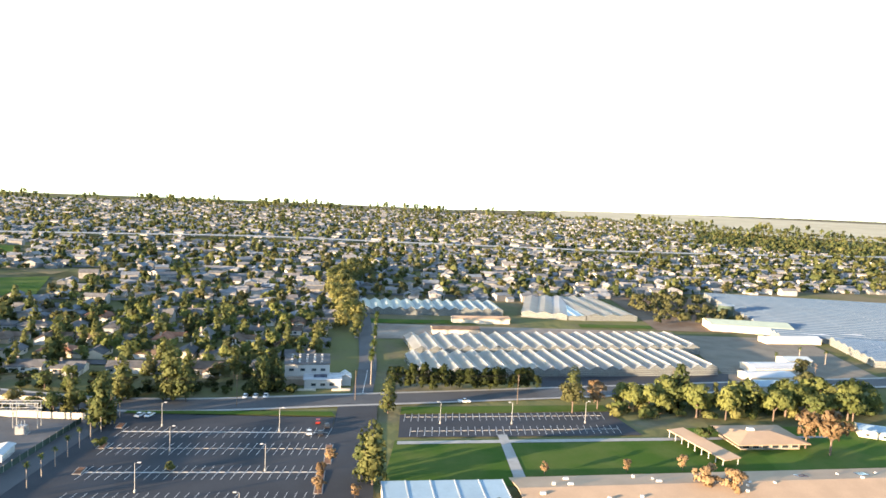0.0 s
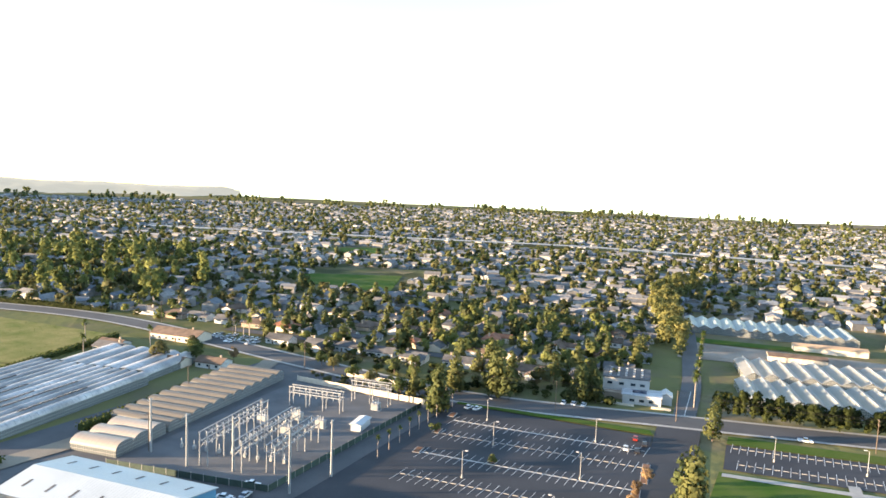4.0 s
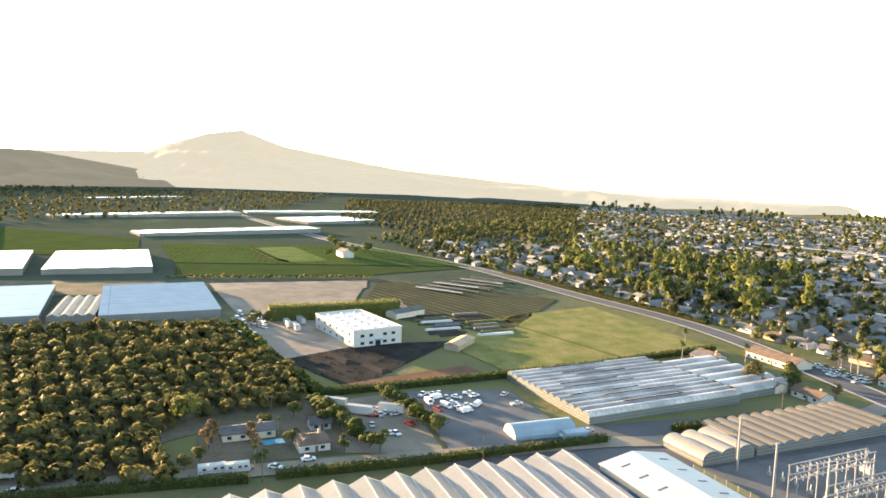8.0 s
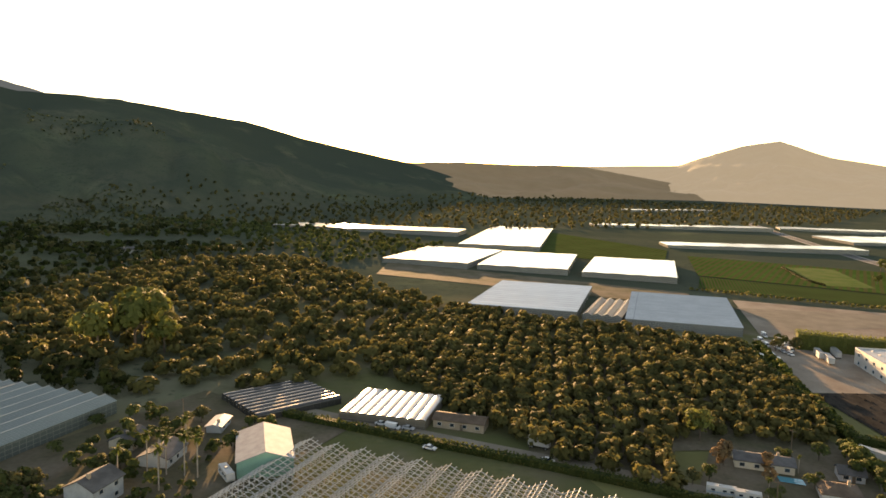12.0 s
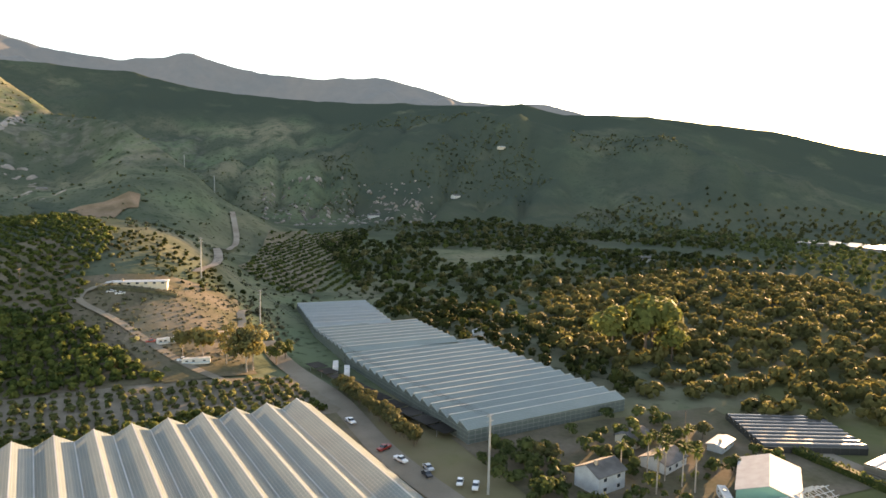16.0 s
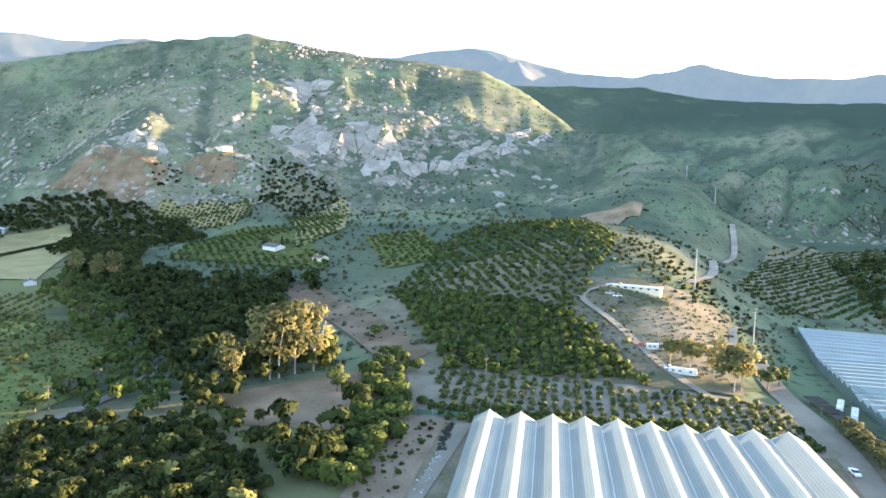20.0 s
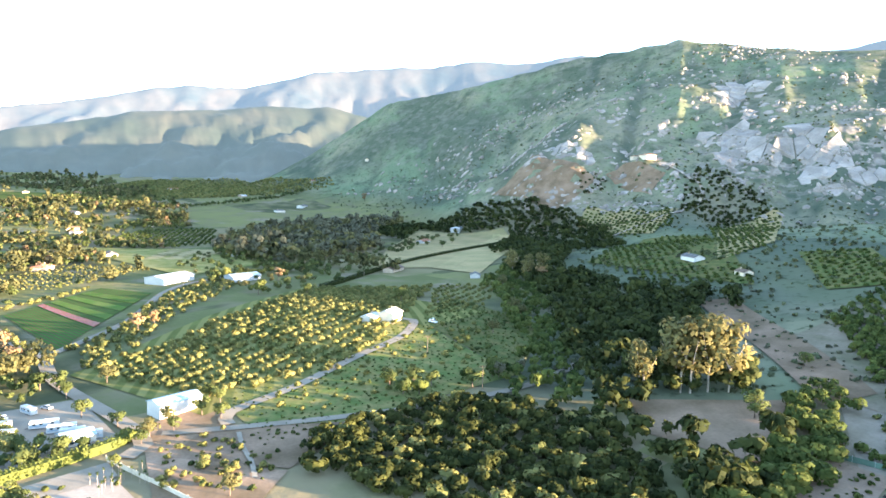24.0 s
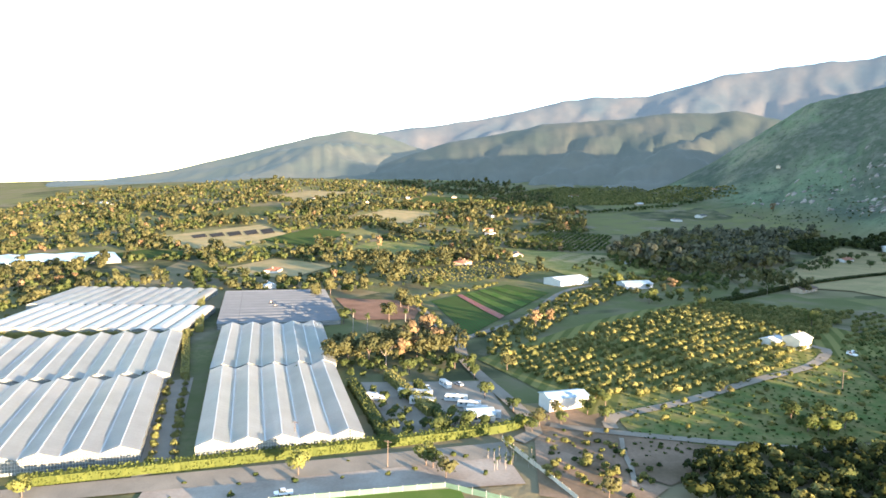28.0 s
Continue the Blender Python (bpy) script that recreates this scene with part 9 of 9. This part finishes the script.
house(510, -358, -60, 24, 10, 3.2, 1.8, TAN, BROWN_ROOF, "long tan ranch house with a brown roof")
house(697, -535, -60, 22, 10, 3.2, 1.8, WHITE, RED_ROOF, "white ranch house with red roof")
house(778, -661, -60, 30, 14, 4.2, 1.6, WHITE, WHITE_ROOF, "large white barn house", True)
house(-116, -157, 12, 11, 9, 5.8, 2.2, GREY_WALL, GREY_ROOF, "two-storey pale grey house with dark roof")
house(-143, -162, 20, 12, 9, 3.2, 1.8, WHITE, GREY_ROOF, "white bungalow with a grey roof")
house(-146, -180, 20, 10, 8, 3.0, 1.6, CREAM, GREY_ROOF, "cream bungalow with a grey roof")
house(-232, 0, 98, 17, 8, 3.0, 1.2, CREAM, GREY_ROOF, "long grey-roofed bungalow beside a pool")
house(-219, 20, 98, 10, 9, 3.0, 1.8, WHITE, BROWN_ROOF, "white bungalow with a brown hipped roof", True)
house(-214, -96, 100, 18, 8, 3.2, 1.2, TAN, BROWN_ROOF, "low brown farm bungalow")
house(-290, 266, 8, 30, 13, 3.6, 2.4, CREAM, BROWN_ROOF, "long low church hall with a brown roof")
house(-296, 228, 8, 16, 9, 3.0, 1.8, CREAM, GREY_ROOF, "cream bungalow beside the greenhouse")
house(-254, 226, 8, 18, 9, 3.0, 1.8, CREAM, BROWN_ROOF, "cream bungalow beside the hedge")
house(-236, 236, 8, 14, 9, 3.0, 1.8, WHITE, BROWN_ROOF, "white bungalow with a brown roof")
house(430, -386, -40, 10, 8, 3, 1.6, WHITE, GREY_ROOF, "small white cottage under trees")
house(1194, -623, -50, 26, 12, 3.4, 1.8, WHITE, GREY_ROOF, "far white ranch house")
house(706, -290, -60, 20, 9, 3.2, 1.6, WHITE, WHITE_ROOF, "low white farm building")
house(-159, -326, 70, 9, 6, 3, 1.2, WHITE, WHITE_ROOF, "small white farm hut beside the glasshouse")
house(-520, -1180, 20, 16, 9, 3.4, 1.8, WHITE, GREY_ROOF, "far pale house on the western slope")
house(-685, -1314, 10, 20, 10, 3.4, 1.6, CREAM, WHITE_ROOF, "far pale house on the western slope")
house(-335, -1094, 0, 18, 10, 4, 2, WHITE, GREY_ROOF, "far white house on the slope")
house(-451, -553, 0, 16, 10, 4, 2, WHITE, GREY_ROOF, "white house among orchards")
house(696, -108, -40, 16, 12, 4.0, 2.0, TAN, RED_ROOF, "terracotta farmhouse with a tile roof", True)
house(-715, 98, 10, 22, 12, 6.0, 3.0, WHITE, GREY_ROOF, "large white villa among old trees")
house(-435, 94, 30, 14, 10, 3.6, 2.0, CREAM, BROWN_ROOF, "cream cottage beside the tree screen")
house(-170, -166, 25, 10, 5, 2.6, 0.6, GREY_WALL, WHITE_ROOF, "low open carport with a pale roof")
house(-236, 24, 98, 7, 6, 2.8, 1.6, GREY_WALL, GREY_ROOF, "small garage with a tent awning")
house(-300, 232, 8, 14, 9, 3.2, 1.8, WHITE, BROWN_ROOF, "white bungalow beside the church hall")
house(560, 70, 20, 12, 9, 3.4, 2.0, WHITE, WHITE_ROOF, "white farm cottage among trees")
house(468, 56, 20, 12, 9, 3.2, 1.8, CREAM, GREY_ROOF, "cream farm cottage among trees")
random.seed(33)
for k in range(30):
    a, r = radians(random.uniform(236, 296)), random.uniform(650, 1900)
    x, y = -r * math.sin(a), r * math.cos(a)
    house(x, y, random.uniform(0, 180), random.uniform(12, 26), random.uniform(8, 12), 3.2, 1.8, random.choice((WHITE, CREAM, TAN)), random.choice((GREY_ROOF, BROWN_ROOF, WHITE_ROOF, RED_ROOF)), "scattered farmhouse in the eastern valley", random.random() < 0.5)["group"] = "valley farmhouses"
sheet("pool", [(-226, 4), (-222, 5), (-223, 12), (-227, 11)], POOL, "small turquoise swimming pool", 0.5, "pool")
for x, y, t, l in ((-4, -317, 10, 8), (-15, -297, -5, 11), (-72, -290, 75, 12), (-75, -282, 75, 12), (271, -8, 60, 9), (266, -40, 75, 9), (258, -44, 75, 9), (252, -46, 75, 8), (246, -50, 75, 8), (285, -38, 20, 7), (-143, -137, 60, 8), (-204, -10, 96, 8), (-204, -3, 96, 7)):
    caravan(x, y, t, l)
for x, y, t, l in ((-395, 22, 10, 12), (-386, 26, 10, 12), (-402, 30, 10, 12), (-246, 40, 60, 10), (-246, 52, 60, 10), (-256, 32, 60, 9), (-210, -66, 90, 7), (272, -24, 75, 14), (262, -26, 70, 10)):
    container(x, y, t, l)
for s, k in (("car", 0), ("car", 1), ("car", 2), ("car", 3), ("pickup", 0), ("pickup", 1), ("pickup", 3), ("van", 0)):
    car_model(s, k)
random.seed(5)
parked = [("car", 0, -110, 249, 80), ("car", 0, -106.5, 249.5, 80), ("car", 3, -44, 252, 100), ("car", 2, -40, 248, 100), ("car", 2, -41, 240, 100), ("car", 0, -45, 240, 100), ("car", 0, -79, 278, 95), ("car", 0, -75, 279, 95), ("car", 0, -71, 280, 95), ("pickup", 0, 12, 286, 10),
          ("pickup", 0, -133, 148, 190), ("car", 0, -134, 138, 20), ("pickup", 1, -131, 136, 100), ("pickup", 0, -127, 134, 100), ("car", 1, -130, 142, 100), ("pickup", 0, -213, 108, 95), ("pickup", 0, -214, 114, 95), ("car", 1, -216, 118, 95), ("car", 0, -190, -96, 90), ("car", 0, -200, -60, 90), ("car", 1, -201, -110, 95), ("van", 0, -199, -115, 95), ("car", 0, -200, -120, 95),
          ("pickup", 0, -62, -228, 100), ("pickup", 3, -66, -202, 30), ("pickup", 0, -68, -192, 110), ("car", 1, -74, -184, 95), ("car", 0, -79, -172, 60), ("pickup", 0, -82, -168, 60), ("car", 2, -72, -180, 95), ("car", 0, 16, -366, 20), ("car", 1, 20, -368, 20), ("pickup", 0, -10, -300, 10), ("pickup", 3, 2, -318, 10), ("pickup", 0, 297, -236, 10), ("car", 0, 301, -239, 10),
          ("car", 0, 284, -30, 10), ("car", 1, 286, -44, 30), ("pickup", 2, 190, 20, 100), ("car", 0, -208, 18, 95), ("car", 0, -204, 8, 60), ("car", 3, -246, 70, 20), ("car", 3, -236, 64, 60), ("car", 0, -192, 172, 90)]
for k in range(19):
    parked.append((random.choice(("car", "pickup", "car", "van")), 0 if random.random() < 0.6 else 1, -252 - random.uniform(-12, 12), 86 + random.uniform(-18, 18), random.uniform(0, 180)))
for k in range(11):
    parked.append(("car", random.choice((0, 1, 3)), -238 + random.uniform(-14, 14), 48 + random.uniform(-8, 8), random.uniform(0, 180)))
for k in range(20):
    parked.append((random.choice(("car", "pickup")), random.choice((0, 0, 1, 2)), -268 + random.uniform(-18, 18), 282 + random.uniform(-7, 7), random.uniform(80, 110)))
for k in range(20):
    parked.append((random.choice(("car", "van")), random.choice((0, 0, 1)), -400 + random.uniform(-30, 30), 2 + random.uniform(-8, 8) , 20))
seen = set()
for s, k, x, y, t in parked:
    if s == "van" or (s, k) not in CARS:
        k = 0
    if (s, k) not in seen:
        seen.add((s, k))
        CARS[s, k].matrix_basis = pose(x, y, float(land(x, y)) + 0.35, 0, 0, t)
        CARS[s, k]["group"] = "parked cars"
        continue
    place(CARS[s, k], x, y, t, "parked cars", 0.35)
for key, ob in CARS.items():
    if key not in seen:
        ob.matrix_basis = pose(-250, 100, float(land(-250, 100)) + 0.35, 0, 0, 30)

# ---------- stalls of the parking lots ----------
def stalls(origin, turn, n, width, depth, name):
    """Painted stall lines on both sides of a row, with concrete wheel stops."""
    c, s = math.cos(radians(turn)), math.sin(radians(turn))
    g = Geo()

    def w(u, v):
        return origin[0] + u * c - v * s, origin[1] + u * s + v * c
    for k in range(n + 1):
        for sgn in (-1, 1):
            pts = [w(k * width - 0.08, 0), w(k * width + 0.08, 0), w(k * width + 0.08 + 0.9 * sgn, sgn * depth), w(k * width - 0.08 + 0.9 * sgn, sgn * depth)]
            if sgn < 0:
                pts = pts[::-1]
            g.face([(x, y, float(land(x, y)) + 0.36) for x, y in pts])
    tagged(new(name, g.mesh(name, LINE)), "white painted stall lines on asphalt", "markings", kind="structure")
    return [w((k + 0.5) * width, 0.25) + (turn,) for k in range(n)]


stops = []
for o, n in (((-104, 198), 25), ((-107, 217), 27), ((-109, 232.5), 26), ((-102, 179), 26)):
    stops += stalls(o, 7.5, n, 2.75, 5.2, "stall_lines")
for x, y in ((-104, 198), (-109, 232.5)):
    line = np.array([(x + k * 2.75 * math.cos(radians(7.5)), y + k * 2.75 * math.sin(radians(7.5))) for k in range(26)])
    tagged(new("row_line", ribbon(line, 0.55, 0.37).mesh("row_line", LINE)), "broad white line between facing rows of stalls", "markings", kind="structure")
stops += stalls((-9, 247.5), 10.5, 30, 2.75, 4.6, "stall_lines")
stops += stalls((-12, 263), 10.5, 30, 2.75, 4.6, "stall_lines")
stop_mesh = side_profile([(-0.9, 0.0), (0.9, 0.0), (0.85, 0.16), (-0.85, 0.16)], 0.16, 0.7).mesh("wheel_stop", CONCRETE)
for x, y, t in stops:
    ob = new("wheel_stop", stop_mesh)
    ob.matrix_basis = pose(x, y, float(land(x, y)) + 0.34, 0, 0, t)
    tagged(ob, "pale concrete wheel stop in a parking stall", "wheel stop", "wheel stops")
for x, y, l in ((-106, 199, 5), (-109, 219, 5), (-112, 238, 5), (-34, 200, 16), (-35, 222, 16)):
    ob = thing("planting_island", x, y, 97, "kerbed planting island in the parking lot", "planting bed")
    part("kerb", Geo().box(0, 0, 0.1, l, 2.6, 0.4), CONCRETE, ob)
    part("soil", Geo().box(0, 0, 0.2, l - 0.5, 2.1, 0.36), RED_DIRT, ob)
